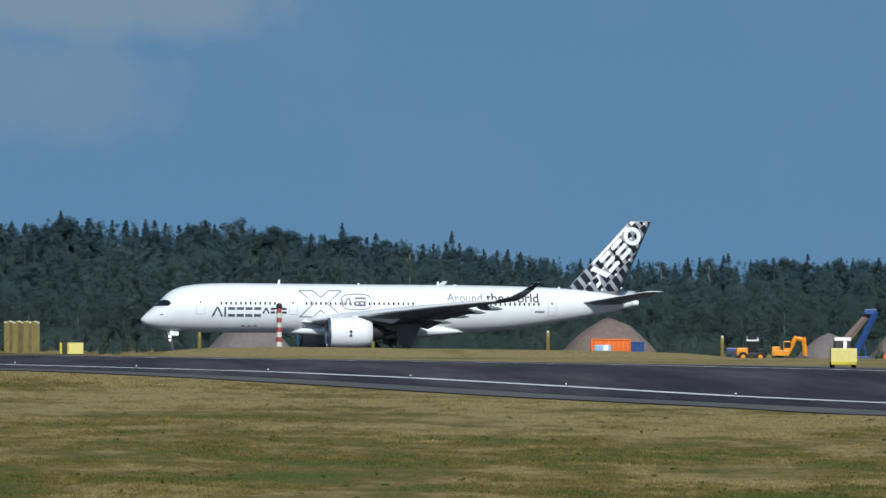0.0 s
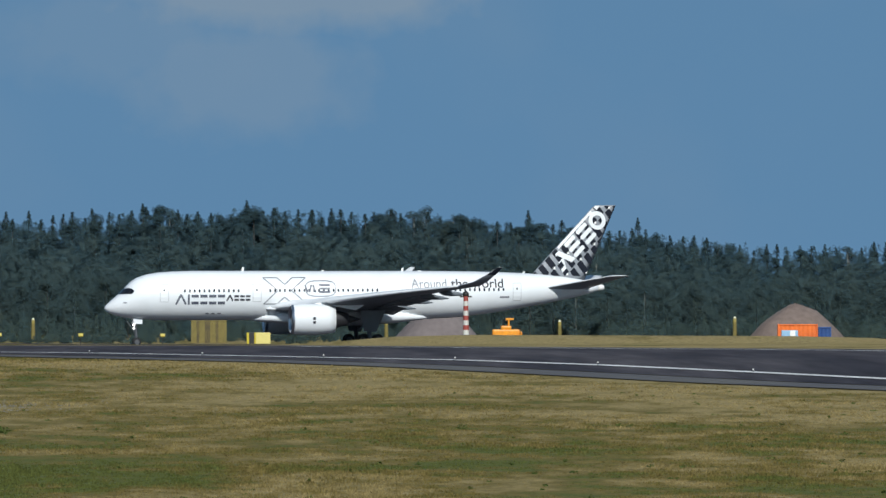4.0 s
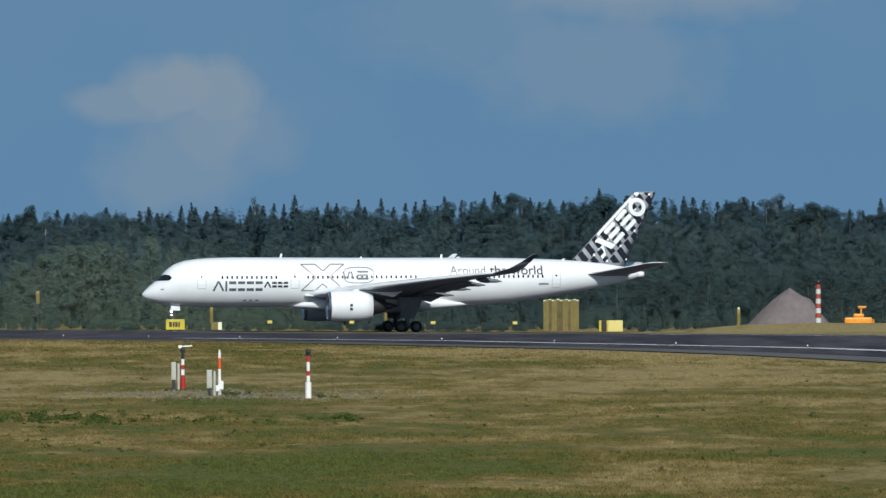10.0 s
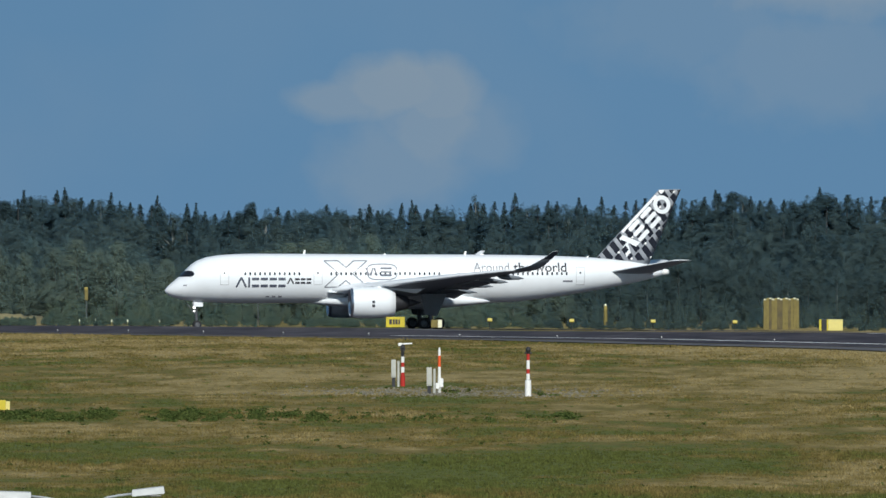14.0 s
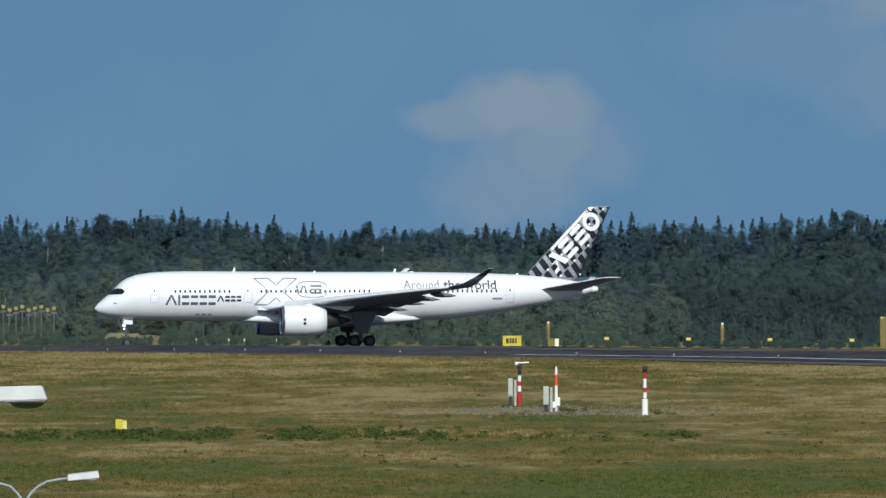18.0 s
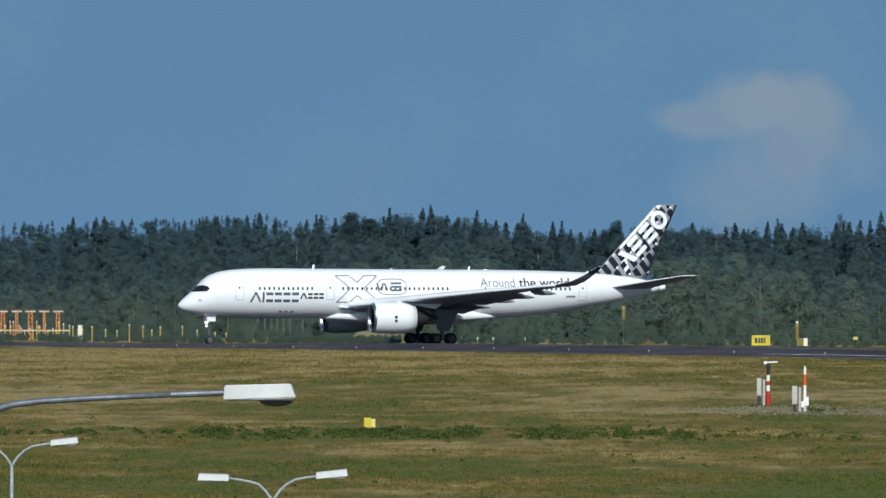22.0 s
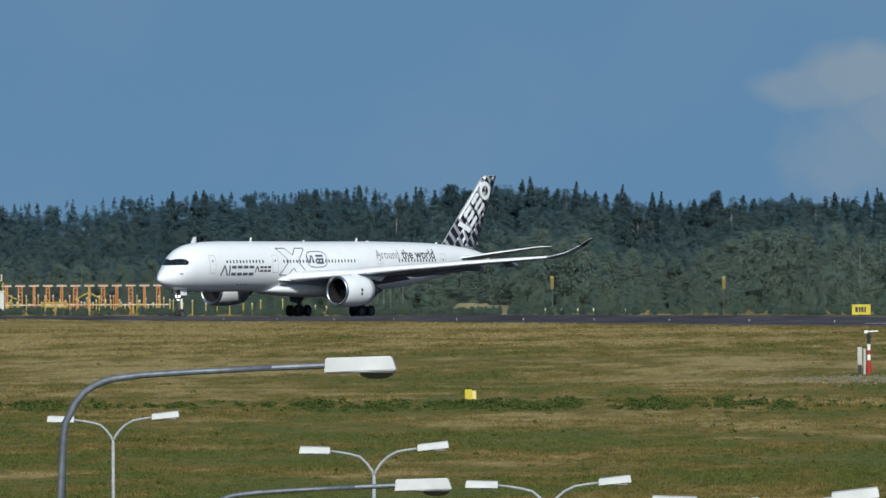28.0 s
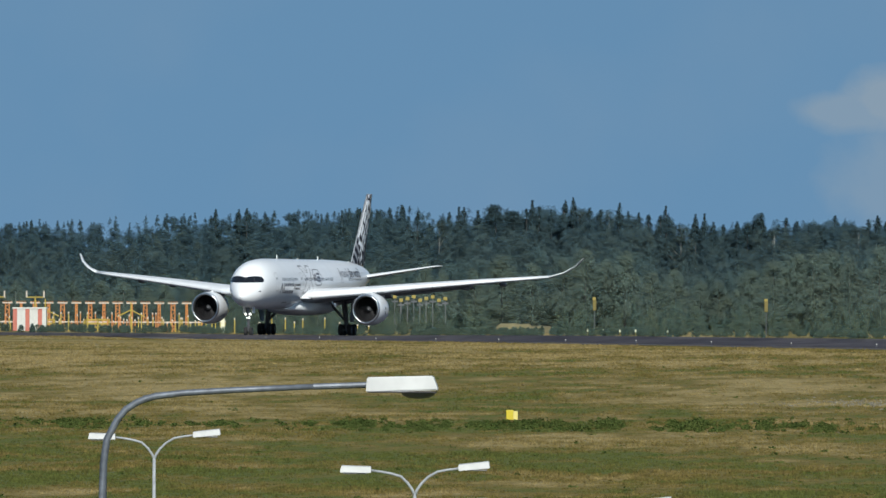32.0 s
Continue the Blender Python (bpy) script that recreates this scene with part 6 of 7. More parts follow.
def raised_marker():
    ob = place("marker_box", -824, 2610, "weathered yellow marker box on a thin dark pole", "marker", "raised marker boxes")
    bm = bmesh.new()
    tube(bm, (0, 0, 0), (0, 0, 3.7), 0.06, 0.05, 8)
    part("pole", bm, M_GEARDARK, ob)
    bm = bmesh.new()
    box(bm, -0.22, 0.22, -0.2, 0.2, 3.2, 4.6, 0.04)
    part("box", bm, M_OCHRE, ob)
    bm = bmesh.new()
    box(bm, -0.27, 0.20, -0.23, 0.23, 4.6, 4.95, 0.05)
    part("cap", bm, M_OCHREHEAD, ob)
    return ob


x, y, z = spot(-1128, 2610)
copy_thing(raised_marker(), pose(x, y, z))

# row of yellow aerial boxes on posts, half hidden by scrub
for i in range(9):
    ob = place("aerial_box", -1482 + 11.2 * i, 2694, "dull yellow aerial box on a tall post in the scrub", "aerial", "row of aerial boxes")
    zt = height_at(-49 - 3 * ((i * 5) % 3), 2694) - ob.matrix_basis.translation.z
    bm = bmesh.new()
    box(bm, -0.26, 0.26, -0.2, 0.2, zt - 0.45, zt, 0.03)
    part("box", bm, M_OCHREHEAD, ob)
    bm = bmesh.new()
    box(bm, -0.14 if i in (1, 4, 5) else -0.06, 0.06, -0.06, 0.06, 0, zt - 0.42)
    part("post", bm, M_GEARDARK, ob)
    bm = bmesh.new()
    box(bm, -0.43, 0.43, -0.05, 0.05, zt - 1.0, zt - 0.75)
    part("arm", bm, M_GEARDARK, ob)


def dry_bank(u, y, w, h, seed):
    """A low bank of dry grass among the scrub."""
    x0, y0, z0 = spot(u, y)
    verts, faces = [], []
    nx, ny = 26, 8
    for j in range(ny + 1):
        for i in range(nx + 1):
            f, g = i / nx, j / ny
            hh = h * smooth(f * 4) * smooth((1 - f) * 4) * smooth(g * 1.6) * (0.85 + 0.16 * noise.noise((f * 5 + seed, g * 2, seed)))
            verts.append((x0 + (f - 0.5) * w, y0 + g * 7, z0 - 0.05 + hh))
    for j in range(ny):
        for i in range(nx):
            a = j * (nx + 1) + i
            faces.append((a, a + 1, a + nx + 2, a + nx + 1))
    tagged(geom("grass_bank", verts, faces, M_STRAW, smooth_faces=True), "low bank of dry straw grass among the scrub", "bank", "dry grass banks")


dry_bank(-1272, 2640, 7.0, 1.5, 1)
dry_bank(-1226, 2644, 4.4, 1.2, 2)

# ---- woods ----
SKYLINE = ((-2400, 56), (-2180, 61), (-1950, 70), (-1800, 78), (-1575, 84), (-1400, 94), (-1300, 102), (-1163, 104), (-1050, 95), (-960, 82), (-900, 70), (-850, 80), (-700, 84), (-550, 88), (-400, 90), (-255, 93), (-104, 98), (0, 104), (170, 104), (330, 102),
           (484, 98), (600, 86), (700, 80), (860, 66), (960, 52), (1080, 40), (1200, 36), (1320, 42), (1500, 44), (1700, 40), (2000, 40))


def lerp_table(table, x):
    if x <= table[0][0]:
        return table[0][1]
    for (x0, y0), (x1, y1) in zip(table, table[1:]):
        if x <= x1:
            return y0 + (y1 - y0) * (x - x0) / (x1 - x0)
    return table[-1][1]


def np_mesh(name, co, tris, material):
    """A mesh of triangles from arrays."""
    me = bpy.data.meshes.new(name)
    me.vertices.add(len(co))
    me.vertices.foreach_set("co", np.asarray(co, dtype=np.float32).ravel())
    m = len(tris)
    me.loops.add(3 * m)
    me.loops.foreach_set("vertex_index", np.asarray(tris, dtype=np.int32).ravel())
    me.polygons.add(m)
    me.polygons.foreach_set("loop_start", np.arange(0, 3 * m, 3, dtype=np.int32))
    me.update(calc_edges=True)
    me.materials.append(material)
    return me


def unit(v):
    return v / np.maximum(1e-6, np.linalg.norm(v, axis=1, keepdims=True))


def leaf_tris(rng, p, n, s):
    """One ragged triangle of leaves or needles at each point p, facing n, of size s."""
    m = len(p)
    a = unit(np.cross(n, unit(rng.normal(size=(m, 3)))))
    b = np.cross(n, a)
    co = np.empty((m, 3, 3))
    for k in range(3):
        t = 2.094 * k + rng.uniform(-0.4, 0.4, m)
        r = s * rng.uniform(0.7, 1.25, m)
        co[:, k] = p + a * (np.cos(t) * r)[:, None] + b * (np.sin(t) * r)[:, None]
    return co.reshape(-1, 3)


def spruce_points(rng, h, w, power, total):
    """Needle sprays along drooping boughs set round a straight stem."""
    nb = 150
    f = 0.04 + 0.95 * np.sort(rng.random(nb)) ** 0.9
    t = rng.random(nb) * 6.2832
    ln = w * (1 - f) ** power * rng.uniform(0.72, 1.08, nb) + 0.16
    i = rng.choice(nb, total, p=ln / ln.sum())
    q = rng.random(total) ** 0.55
    r = ln[i] * q
    wide = 0.10 + 0.16 * ln[i] * (1 - 0.5 * q)
    ang = t[i] + rng.normal(size=total) * wide / np.maximum(0.35, r)
    lift = np.where(f[i] > 0.7, 0.25, -0.14)
    z = h * f[i] + lift * r + rng.normal(size=total) * (0.12 + 0.05 * ln[i]) - 0.10 * rng.random(total)
    p = np.stack((r * np.cos(ang), r * np.sin(ang), z), 1)
    n = unit(np.stack((np.cos(ang), np.sin(ang), np.full(total, 0.85)), 1) + 0.32 * rng.normal(size=(total, 3)))
    s = rng.uniform(0.22, 0.41, total) * (0.65 + 0.35 * np.minimum(1, ln[i]))
    tip = rng.random(total) < 0.012
    p[tip] = np.stack((rng.normal(size=tip.sum()) * 0.06, rng.normal(size=tip.sum()) * 0.06, h * rng.uniform(0.965, 1.02, tip.sum())), 1)
    s[tip] *= 0.6
    return p, n, s


def lobe_points(rng, lobes, total, size, up=0.65):
    """Leaf clumps through rounded lobes (x, y, z, width, height), thicker towards their skins."""
    lobes = np.array(lobes)
    vol = lobes[:, 3] ** 2 * lobes[:, 4] ** 0.5
    i = rng.choice(len(lobes), total, p=vol / vol.sum())
    d = unit(rng.normal(size=(total, 3)))
    r = rng.random(total) ** 0.22 * rng.uniform(0.88, 1.12, total)
    half = np.stack((lobes[i, 3], lobes[i, 3], lobes[i, 4]), 1)
    p = lobes[i, :3] + d * half * r[:, None]
    n = unit(0.8 * d + np.array((0, 0, up)) + 0.34 * rng.normal(size=(total, 3)))
    return p, n, size * 1.15 * rng.uniform(0.6, 1.3, total)


def stem(h, r, top, limbs=()):
    """A tapered stem with limbs out to the given points."""
    tv, tf = [], []

    def run(p, q, r0, r1, seg):
        k = len(tv)
        d = (Vector(q) - Vector(p)).to_track_quat("Z", "Y")
        for c, rr in ((p, r0), (q, r1)):
            for i in range(seg):
                t = 2 * math.pi * i / seg
                tv.append(tuple(Vector(c) + d @ Vector((rr * math.cos(t), rr * math.sin(t), 0))))
        for i in range(seg):
            j = (i + 1) % seg
            tf.append((k + i, k + j, k + seg + j))
            tf.append((k + i, k + seg + j, k + seg + i))

    run((0, 0, 0), (0.05, 0, h * top * 0.5), r, r * 0.7, 7)
    run((0.05, 0, h * top * 0.5), (0.0, 0.05, h * top), r * 0.7, r * 0.25, 7)
    for x, y, z in limbs:
        run((0.03, 0, max(0.2, z - 0.25 * h * 0.3 - 0.4 * math.hypot(x, y))), (x, y, z), r * 0.3, r * 0.1, 4)
    return tv, tf


def tree_kinds(rng):
    """Tree shapes 18 m tall (leafy ones 10 m): stem, crown points and materials."""
    kinds = {"spruce": [], "pine": [], "birch": [], "leafy": [], "leafy_dark": []}
    for i in range(7):
        w = rng.uniform(2.5, 3.6)
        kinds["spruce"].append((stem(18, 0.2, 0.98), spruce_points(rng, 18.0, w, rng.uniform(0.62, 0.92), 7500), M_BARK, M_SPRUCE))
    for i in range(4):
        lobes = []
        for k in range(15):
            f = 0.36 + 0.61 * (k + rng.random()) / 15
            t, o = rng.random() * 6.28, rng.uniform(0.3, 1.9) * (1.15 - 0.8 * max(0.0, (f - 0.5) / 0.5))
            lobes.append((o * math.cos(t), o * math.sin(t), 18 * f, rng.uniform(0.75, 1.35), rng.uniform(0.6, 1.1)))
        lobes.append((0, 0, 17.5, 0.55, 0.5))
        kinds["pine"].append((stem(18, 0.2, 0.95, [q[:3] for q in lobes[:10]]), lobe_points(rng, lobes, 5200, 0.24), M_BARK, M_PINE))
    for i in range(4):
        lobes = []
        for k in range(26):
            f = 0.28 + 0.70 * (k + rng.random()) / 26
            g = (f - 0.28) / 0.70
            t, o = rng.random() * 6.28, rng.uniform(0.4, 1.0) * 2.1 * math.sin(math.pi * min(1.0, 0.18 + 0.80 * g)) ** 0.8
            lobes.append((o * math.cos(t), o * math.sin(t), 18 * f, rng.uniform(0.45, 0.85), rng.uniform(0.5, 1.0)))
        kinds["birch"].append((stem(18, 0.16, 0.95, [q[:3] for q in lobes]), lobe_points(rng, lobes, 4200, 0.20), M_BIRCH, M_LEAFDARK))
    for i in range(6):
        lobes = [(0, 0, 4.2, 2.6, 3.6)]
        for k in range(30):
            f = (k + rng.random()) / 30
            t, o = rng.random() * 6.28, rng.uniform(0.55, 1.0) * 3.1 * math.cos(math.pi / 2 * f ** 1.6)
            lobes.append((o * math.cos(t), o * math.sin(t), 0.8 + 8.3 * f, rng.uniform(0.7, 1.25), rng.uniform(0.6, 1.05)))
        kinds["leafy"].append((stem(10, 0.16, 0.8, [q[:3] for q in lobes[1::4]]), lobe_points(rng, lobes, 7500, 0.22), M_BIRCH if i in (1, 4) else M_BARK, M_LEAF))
    # four of the leafy shapes again, in the darker leaf colour
    kinds["leafy_dark"] = [(st, pts, bark, M_LEAFDARK) for st, pts, bark, _ in kinds["leafy"][:4]]
    return kinds


# crowns that stand out against the sky: bearing, top, kind (s spruce, p pine, b birch)
CROWNS_EAST = ((170, 121, "s"), (487, 116, "b"), (426, 111, "b"), (546, 101, "p"), (668, 102, "s"), (862, 88, "s"), (1352, 52, "s"), (1552, 47, "s"), (16, 119, "p"), (-14, 116, "s"), (-104, 108, "s"), (-216, 104, "s"), (-256, 103, "s"), (-369, 111, "s"), (-439, 111, "b"), (-552, 99, "s"))
CROWNS_WEST = ((-834, 101, "p"), (-934, 94, "s"), (-950, 93, "s"), (-1002, 107, "s"), (-1084, 112, "s"), (-1166, 121, "s"), (-1180, 116, "s"), (-1239, 116, "s"), (-1304, 114, "p"), (-1369, 104, "s"), (-1576, 97, "s"), (-1745, 100, "s"), (-1759, 98, "s"), (-1800, 98, "s"), (-1544, 100, "s"))


def build_woods():
    rnd = random.Random(11)
    rng = np.random.default_rng(5)
    kinds = tree_kinds(rng)
    built = {k: [(np_mesh("trunk", np.array(st[0]), st[1], bark), np_mesh("crown", leaf_tris(rng, *pts), np.arange(3 * len(pts[0])).reshape(-1, 3), leaf)) for st, pts, bark, leaf in v] for k, v in kinds.items()}
    words = {"spruce": "dark green spruce at the edge of the woods", "pine": "dark pine with a bare stem and clumped crown", "birch": "tall thin-leaved birch among the conifers", "leafy": "olive-green leafy tree before the conifers", "leafy_dark": "dark green leafy tree before the conifers"}

    def plant(kind, u, y, top, wide):
        x = u / K * y
        gz = ground_z(x, y)
        h = max(2.0, height_at(top, y) - gz)
        tr_me, cr_me = built[kind][rnd.randrange(len(built[kind]))]
        t = empty("tree", x, y, gz - 0.05)
        tagged(t, words[kind], "tree", "leafy trees before the wood" if kind in ("leafy", "leafy_dark") else "trees of the wood's edge")
        k = h / (10.0 if kind in ("leafy", "leafy_dark") else 18.0)
        m = Matrix.Rotation(rnd.random() * 6.28, 4, "Z") @ Matrix.Diagonal((k * wide, k * wide, k, 1))
        share("trunk", tr_me, t, m)
        share("crown", cr_me, t, m)

    for u, top, letter in CROWNS_EAST + CROWNS_WEST:
        plant({"s": "spruce", "p": "pine", "b": "birch"}[letter], u, 2850 + 12 * rnd.random(), top, rnd.uniform(0.9, 1.15))
    u = -1460.0
    while u < 1950:
        top = lerp_table(SKYLINE, u) + 8 - abs(rnd.gauss(0, 10)) + 4 * noise.noise((u * 0.02, 0, 0))
        kind = rnd.choices(("spruce", "pine", "birch"), (0.74, 0.16, 0.10))[0]
        plant(kind, u, 2840 + 30 * rnd.random(), top, rnd.uniform(1.0, 1.5))
        u += 15 + 11 * rnd.random()
    # the wood below the skyline, rank before rank, past counting
    def thicket(name, material, label, count, pick, per, grow):
        co = []
        for _ in range(count):
            kind, u, y, top, wide = pick()
            x = u / K * y
            gz = ground_z(x, y)
            h = max(1.0, height_at(top, y) - gz)
            p, n, s = kinds[kind][rnd.randrange(len(kinds[kind]))][1]
            i = rng.choice(len(p), per, replace=False)
            k = h / (10.0 if kind in ("leafy", "leafy_dark") else 18.0)
            t = rnd.random() * 6.28
            rot = np.array(((math.cos(t), -math.sin(t), 0), (math.sin(t), math.cos(t), 0), (0, 0, 1)))
            q = (p[i] @ rot.T) * np.array((k * wide, k * wide, k)) + np.array((x, y, gz))
            co.append(leaf_tris(rng, q, n[i] @ rot.T, s[i] * grow * max(0.45, k)))
        co = np.concatenate(co)
        ob = new(name, np_mesh(name, co, np.arange(len(co)).reshape(-1, 3), material))
        tagged(ob, label, "bushes" if "scrub" in name else "woodland", kind="stuff")

    def in_wood():
        u = rnd.uniform(-2600, 2050)
        g = rnd.random() ** 0.6 if rnd.random() < 0.6 else 1 - 0.16 * rnd.random()
        low = max(-60.0, lerp_table(LEAFTOP, u) - 40)
        top = low + (lerp_table(SKYLINE, u) + 5 - low) * g - 5 * rnd.random()
        far = 150 if u < -1450 else 40
        return rnd.choices(("spruce", "pine", "birch"), (0.62, 0.14, 0.24))[0], u, 2765 + (60 + far) * g + 14 * rnd.random(), top, rnd.uniform(1.0, 1.6)

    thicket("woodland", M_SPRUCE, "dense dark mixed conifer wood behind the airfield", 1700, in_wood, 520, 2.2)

    def mixed_wood():
        u = rnd.uniform(-2600, 2050)
        g = 0.2 + 0.72 * rnd.random()
        low = max(-60.0, lerp_table(LEAFTOP, u) - 40)
        top = low + (lerp_table(SKYLINE, u) - low) * g
        return rnd.choices(("birch", "leafy"), (0.7, 0.3))[0], u, 2752 + 60 * g + 10 * rnd.random(), top, rnd.uniform(0.9, 1.5)

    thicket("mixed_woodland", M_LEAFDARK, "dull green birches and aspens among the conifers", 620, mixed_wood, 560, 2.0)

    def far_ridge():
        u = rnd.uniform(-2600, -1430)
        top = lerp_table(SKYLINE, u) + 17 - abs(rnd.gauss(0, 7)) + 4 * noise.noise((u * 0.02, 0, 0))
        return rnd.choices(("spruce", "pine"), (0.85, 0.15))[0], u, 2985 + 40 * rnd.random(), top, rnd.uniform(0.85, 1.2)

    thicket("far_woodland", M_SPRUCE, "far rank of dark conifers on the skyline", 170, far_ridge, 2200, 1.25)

    def leafy_wood():
        u = rnd.uniform(*span)
        top = lerp_table(LEAFTOP, u) + 10 - 55 * rnd.random() ** 1.3
        return "leafy", u, 2735 + 25 * rnd.random(), top, rnd.uniform(0.6, 0.95)

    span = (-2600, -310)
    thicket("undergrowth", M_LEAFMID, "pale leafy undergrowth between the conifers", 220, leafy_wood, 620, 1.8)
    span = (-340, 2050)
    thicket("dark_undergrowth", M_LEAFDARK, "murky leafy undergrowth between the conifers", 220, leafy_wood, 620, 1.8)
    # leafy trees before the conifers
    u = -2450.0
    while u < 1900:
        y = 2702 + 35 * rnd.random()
        plant("leafy" if u < -330 + 60 * rnd.random() else "leafy_dark", u, y, lerp_table(LEAFTOP, u) + rnd.uniform(-30, 5), rnd.uniform(0.75, 1.15))
        u += 30 + 26 * rnd.random()

    # scrub and saplings along the foot of the wood
    def in_scrub():
        while True:
            u, y = rnd.uniform(*span), rnd.uniform(2628, 2690)
            low = (u < 40 or 240 < u < 270) and rnd.random() < 0.45
            if low:  # weeds and seedlings along the taxiway's far edge
                y = 2527 + (u / K * 2550 + 200) * 0.151 + 70 * rnd.random()
            if low or not (-1312 < u < -1205 or 690 < u < 800):
                break
        tall = rnd.uniform(0.35, 1.2) if low else (1.0 + 3.9 * rnd.random() ** 1.6) * (1.0 if u < 100 else 0.75)
        x = u / K * y
        return ("spruce" if rnd.random() < 0.14 else "leafy"), u, y, 40 + (ground_z(x, y) + tall - EYE[2]) / y * K, rnd.uniform(0.5, 1.1) * (2.2 if low else 1.0)

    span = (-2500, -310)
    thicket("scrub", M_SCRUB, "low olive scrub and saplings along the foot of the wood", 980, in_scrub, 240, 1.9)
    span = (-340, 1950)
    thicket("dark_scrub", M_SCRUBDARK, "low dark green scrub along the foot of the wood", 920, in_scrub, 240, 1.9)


LEAFTOP = ((-2400, -14), (-1900, -10), (-1500, 4), (-1300, 26), (-1220, 42), (-1100, 50), (-1060, 44), (-1010, 14), (-970, -4), (-920, -8), (-870, 24), (-800, 42), (-740, 48), (-600, 48), (-550, 34), (-500, 8), (-380, -4), (200, -8), (700, -12), (1700, -18))
build_woods()

# ---- grass tufts, weeds and the gravelly patch round the instruments ----
def build_turf():
    rnd = random.Random(21)
    rng = np.random.default_rng(9)

    def tufts(name, label, xs, ys, hs, per, spread, width, material):
        """Upright blades of grass round each place."""
        zs = np.array([ground_z(x, y) for x, y in zip(xs, ys)])
        m = len(xs) * per
        x, y, z, h = (np.repeat(a, per) for a in (xs, ys, zs, hs))
        bx, by = x + rng.uniform(-1, 1, m) * spread, y + rng.uniform(-1, 1, m) * spread
        hh, w, t = h * rng.uniform(0.5, 1.15, m), width * rng.uniform(0.5, 1.3, m), rng.uniform(-0.7, 0.7, m)
        lean = hh * rng.normal(size=m) * 0.35
        co = np.empty((m, 3, 3))
        co[:, 0] = np.stack((bx - w * np.cos(t), by - w * np.sin(t), z - 0.03), 1)
        co[:, 1] = np.stack((bx + w * np.cos(t), by + w * np.sin(t), z - 0.03), 1)
        co[:, 2] = np.stack((bx + lean, by + lean * 0.4, z + hh), 1)
        ob = new(name, np_mesh(name, co.reshape(-1, 3), np.arange(3 * m).reshape(-1, 3), material))
        return tagged(ob, label, "grass", kind="stuff")

    def off_runway(x, y, gap):
        return (x - RW_P.x) * RW_N.x + (y - RW_P.y) * RW_N.y < -gap

    # even cover to the eye: the nearer, the closer set
    v = rng.uniform(-470, -160, 105000)
    y = 9.0 * K / (40 - v)
    x = rng.uniform(-2350, 1750, len(y)) / K * y
    keep = off_runway(x, y, 18.5)
    x, y = x[keep], y[keep]
    drift = np.array([noise.noise((a * 0.09, b * 0.02, 1.0)) + 0.5 * noise.noise((a * 0.5, b * 0.1, 5.0)) for a, b in zip(x, y)])
    h = rng.uniform(0.03, 0.11, len(x)) * np.clip(1.0 + 1.1 * drift, 0.35, 2.0)
    tufts("grass_tufts", "short tufts of dry and green grass", x, y, h, 5, 0.16, 0.045, M_TUFT)
    y = 1977 - 680 * rng.random(16000) ** 0.7
    x = rng.uniform(-2350, 700, len(y)) / K * y
    keep = off_runway(x, y, 17.0)
    tufts("far_grass_tufts", "short dry grass of the far field", x[keep], y[keep], rng.uniform(0.04, 0.15, keep.sum()), 4, 0.35, 0.11, M_TUFT)
    # the verge's taller grass along the runway's shoulder, towards its far end
    at = [rw(rng.uniform(-420, 420), -rng.uniform(17.0, 30.0)) for _ in range(4000)]
    tufts("verge_grass", "taller dry grass along the runway's verge", np.array([a for a, _ in at]), np.array([b for _, b in at]), rng.uniform(0.08, 0.24, len(at)), 3, 0.3, 0.07, M_TUFT)
    def clumps(name, label, rows):
        """Low leafy plants: (x, y, half width, height, leaves) each."""
        co = []
        for x, y, w, h, n in rows:
            z = ground_z(x, y)
            lobes = [(x + rnd.uniform(-0.6, 0.6) * w, y + rnd.uniform(-0.6, 0.6) * w, z + h * rnd.uniform(0.1, 0.6), w * rnd.uniform(0.35, 0.7), h * rnd.uniform(0.3, 0.5)) for _ in range(4)]
            co.append(leaf_tris(rng, *lobe_points(rng, lobes, n, 0.045 + 0.05 * h, 0.6)))
        co = np.concatenate(co)
        ob = new(name, np_mesh(name, co, np.arange(len(co)).reshape(-1, 3), M_WEED))
        tagged(ob, label, "weeds", kind="stuff")

    rows = []
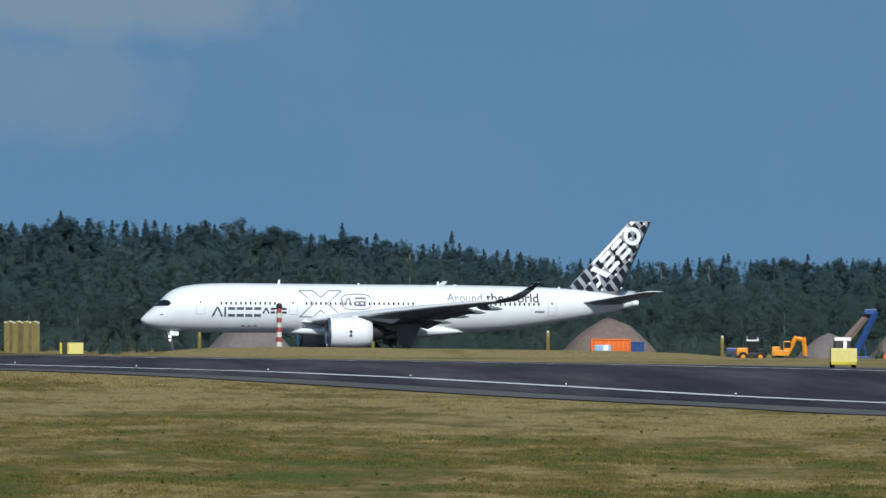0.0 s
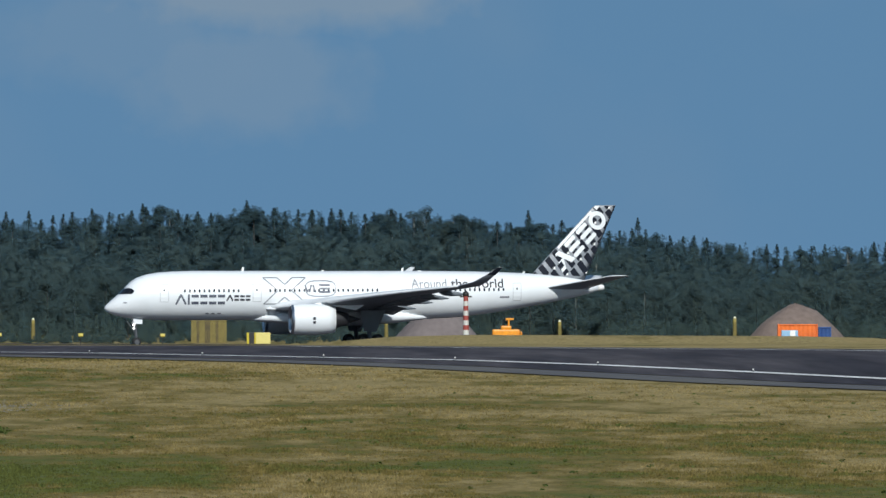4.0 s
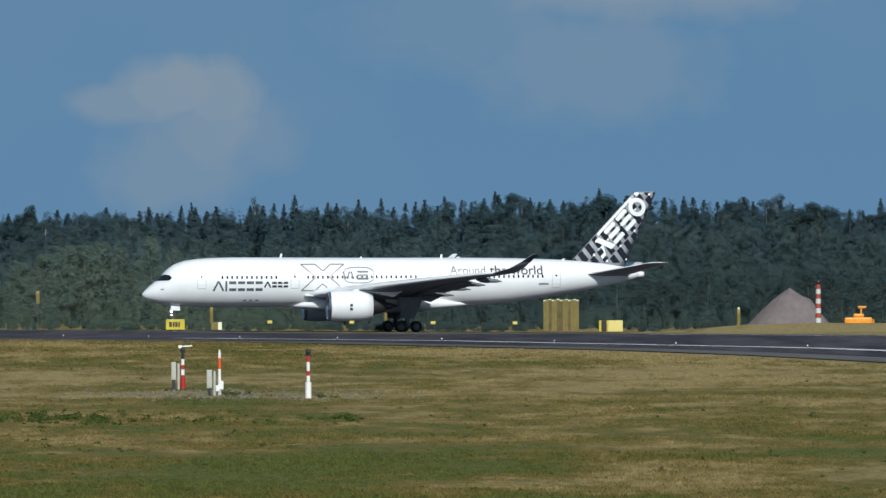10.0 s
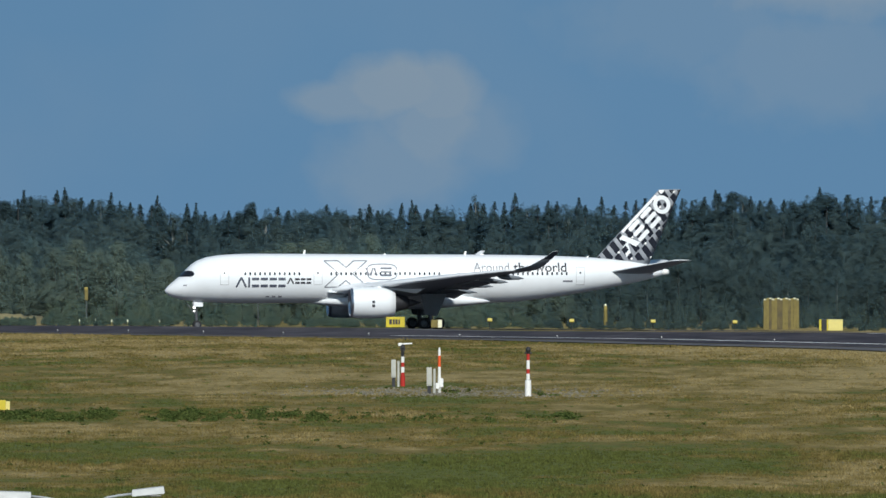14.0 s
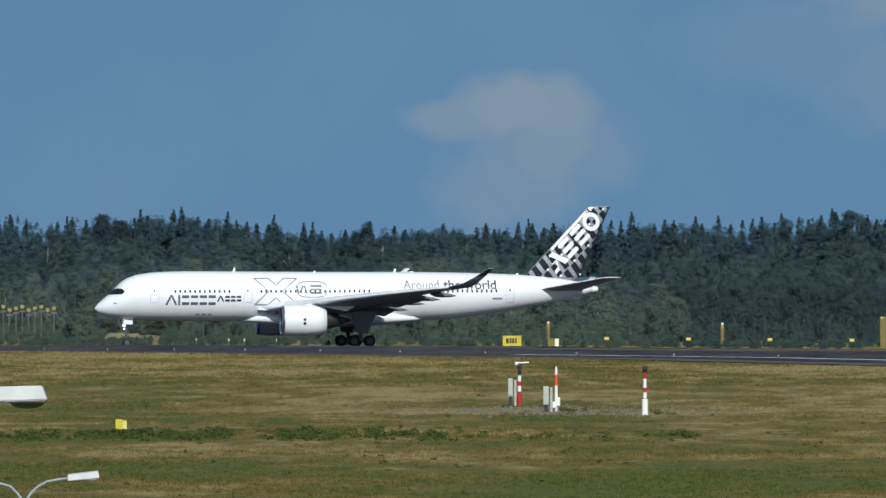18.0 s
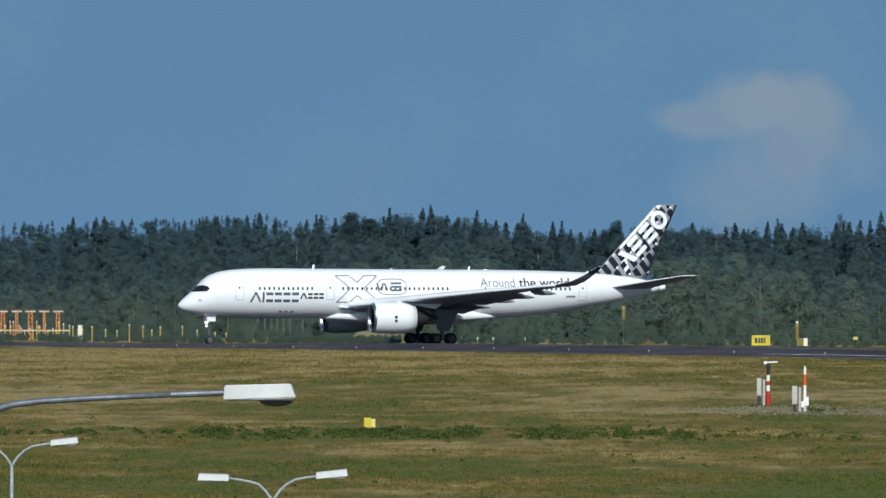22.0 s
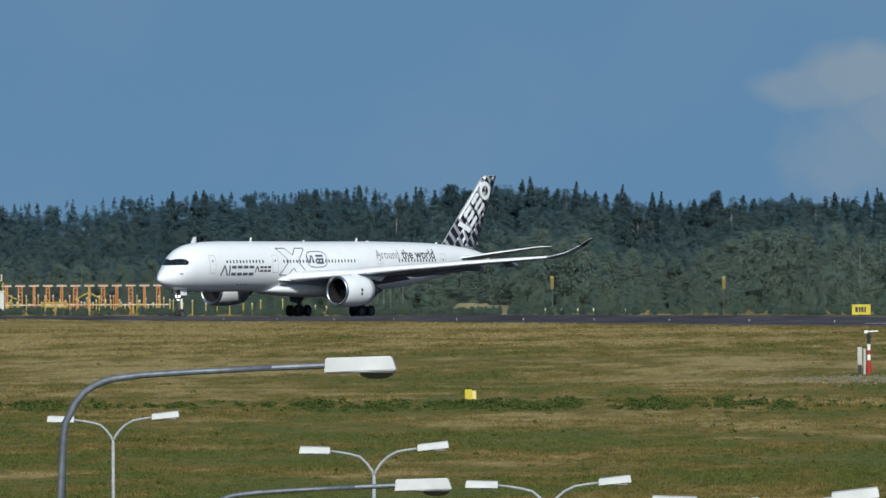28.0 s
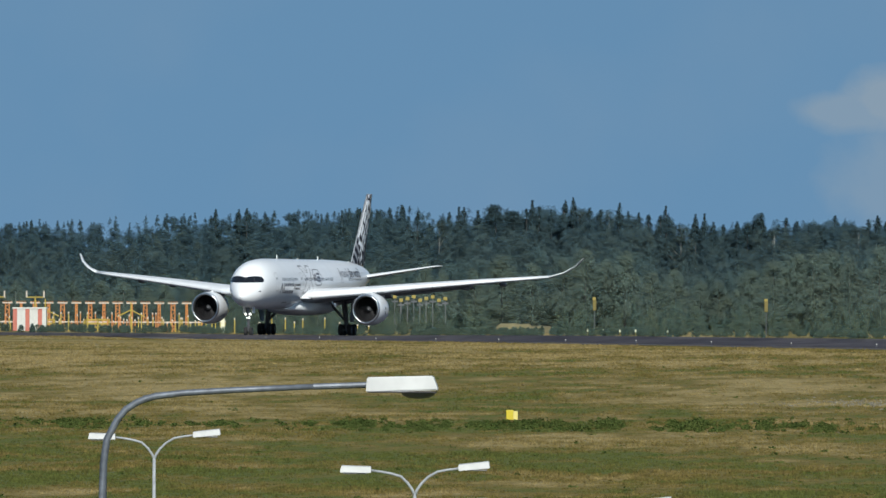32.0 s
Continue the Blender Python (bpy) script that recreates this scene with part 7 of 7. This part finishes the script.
    for i in range(4000):
        u = rnd.uniform(-2300, -250)
        y = 968 + rnd.gauss(0, 12) + 14 * noise.noise((u * 0.006, 2, 0))
        dens = 0.36 + 1.1 * noise.noise((u * 0.012, 0, 0)) + 1.1 * noise.noise((u * 0.05, y * 0.05, 0)) + (0.25 if u > -1500 else -0.2) + (-0.5 if u > -700 else 0)
        if rnd.random() > dens:
            continue
        big = max(0.3, 0.7 + noise.noise((u * 0.03, y * 0.02, 9)))
        rows.append((u / K * y, y, rnd.uniform(0.15, 0.42) * big, rnd.uniform(0.10, 0.34) * big, 46))
    for i in range(420):
        u, v = rnd.uniform(-2300, 1700), rnd.uniform(-440, -170)
        y = 9.0 * K / (40 - v)
        x = u / K * y
        if y > 1180 and (Vector((x, y)) - RW_P).dot(RW_N) > -23:
            continue
        rows.append((x, y, rnd.uniform(0.08, 0.4), rnd.uniform(0.06, 0.2), 24))
    for u, y, w, h in ((-488, 1108, 0.35, 0.5), (-476, 1112, 0.3, 0.35), (-455, 1120, 0.4, 0.4), (-330, 1098, 0.35, 0.4), (-318, 1102, 0.3, 0.25), (-300, 1096, 0.5, 0.15)):
        rows.append((u / K * y, y, w, h, 70))
    clumps("weeds", "dark green leafy weeds in the dry grass", rows)
    # stones strewn round the instruments
    verts, faces = [], []
    for i in range(3600):
        u, y = rnd.gauss(-480, 130), 1118 + rnd.gauss(0, 15)
        if rnd.random() > 0.6 + 0.8 * noise.noise((u * 0.02, y * 0.06, 4)):
            continue
        x = u / K * y
        z, r, h = ground_z(x, y), rnd.uniform(0.05, 0.14), rnd.uniform(0.02, 0.06)
        k = len(verts)
        t0 = rnd.random() * 6.28
        for j in range(5):
            t = t0 + 2 * math.pi * j / 5
            verts.append((x + r * math.cos(t), y + r * math.sin(t) * 1.3, z - 0.02))
        for j in range(5):
            t = t0 + 2 * math.pi * j / 5
            verts.append((x + 0.6 * r * math.cos(t), y + 0.7 * r * math.sin(t), z + h * rnd.uniform(0.8, 1.2)))
        for j in range(5):
            faces.append((k + j, k + (j + 1) % 5, k + 5 + (j + 1) % 5, k + 5 + j))
        faces.append(tuple(k + 5 + j for j in range(5)))
    tagged(geom("stones", verts, faces, M_STONY), "grey stones strewn round the instrument posts", "stones", kind="stuff")


build_turf()


motions()
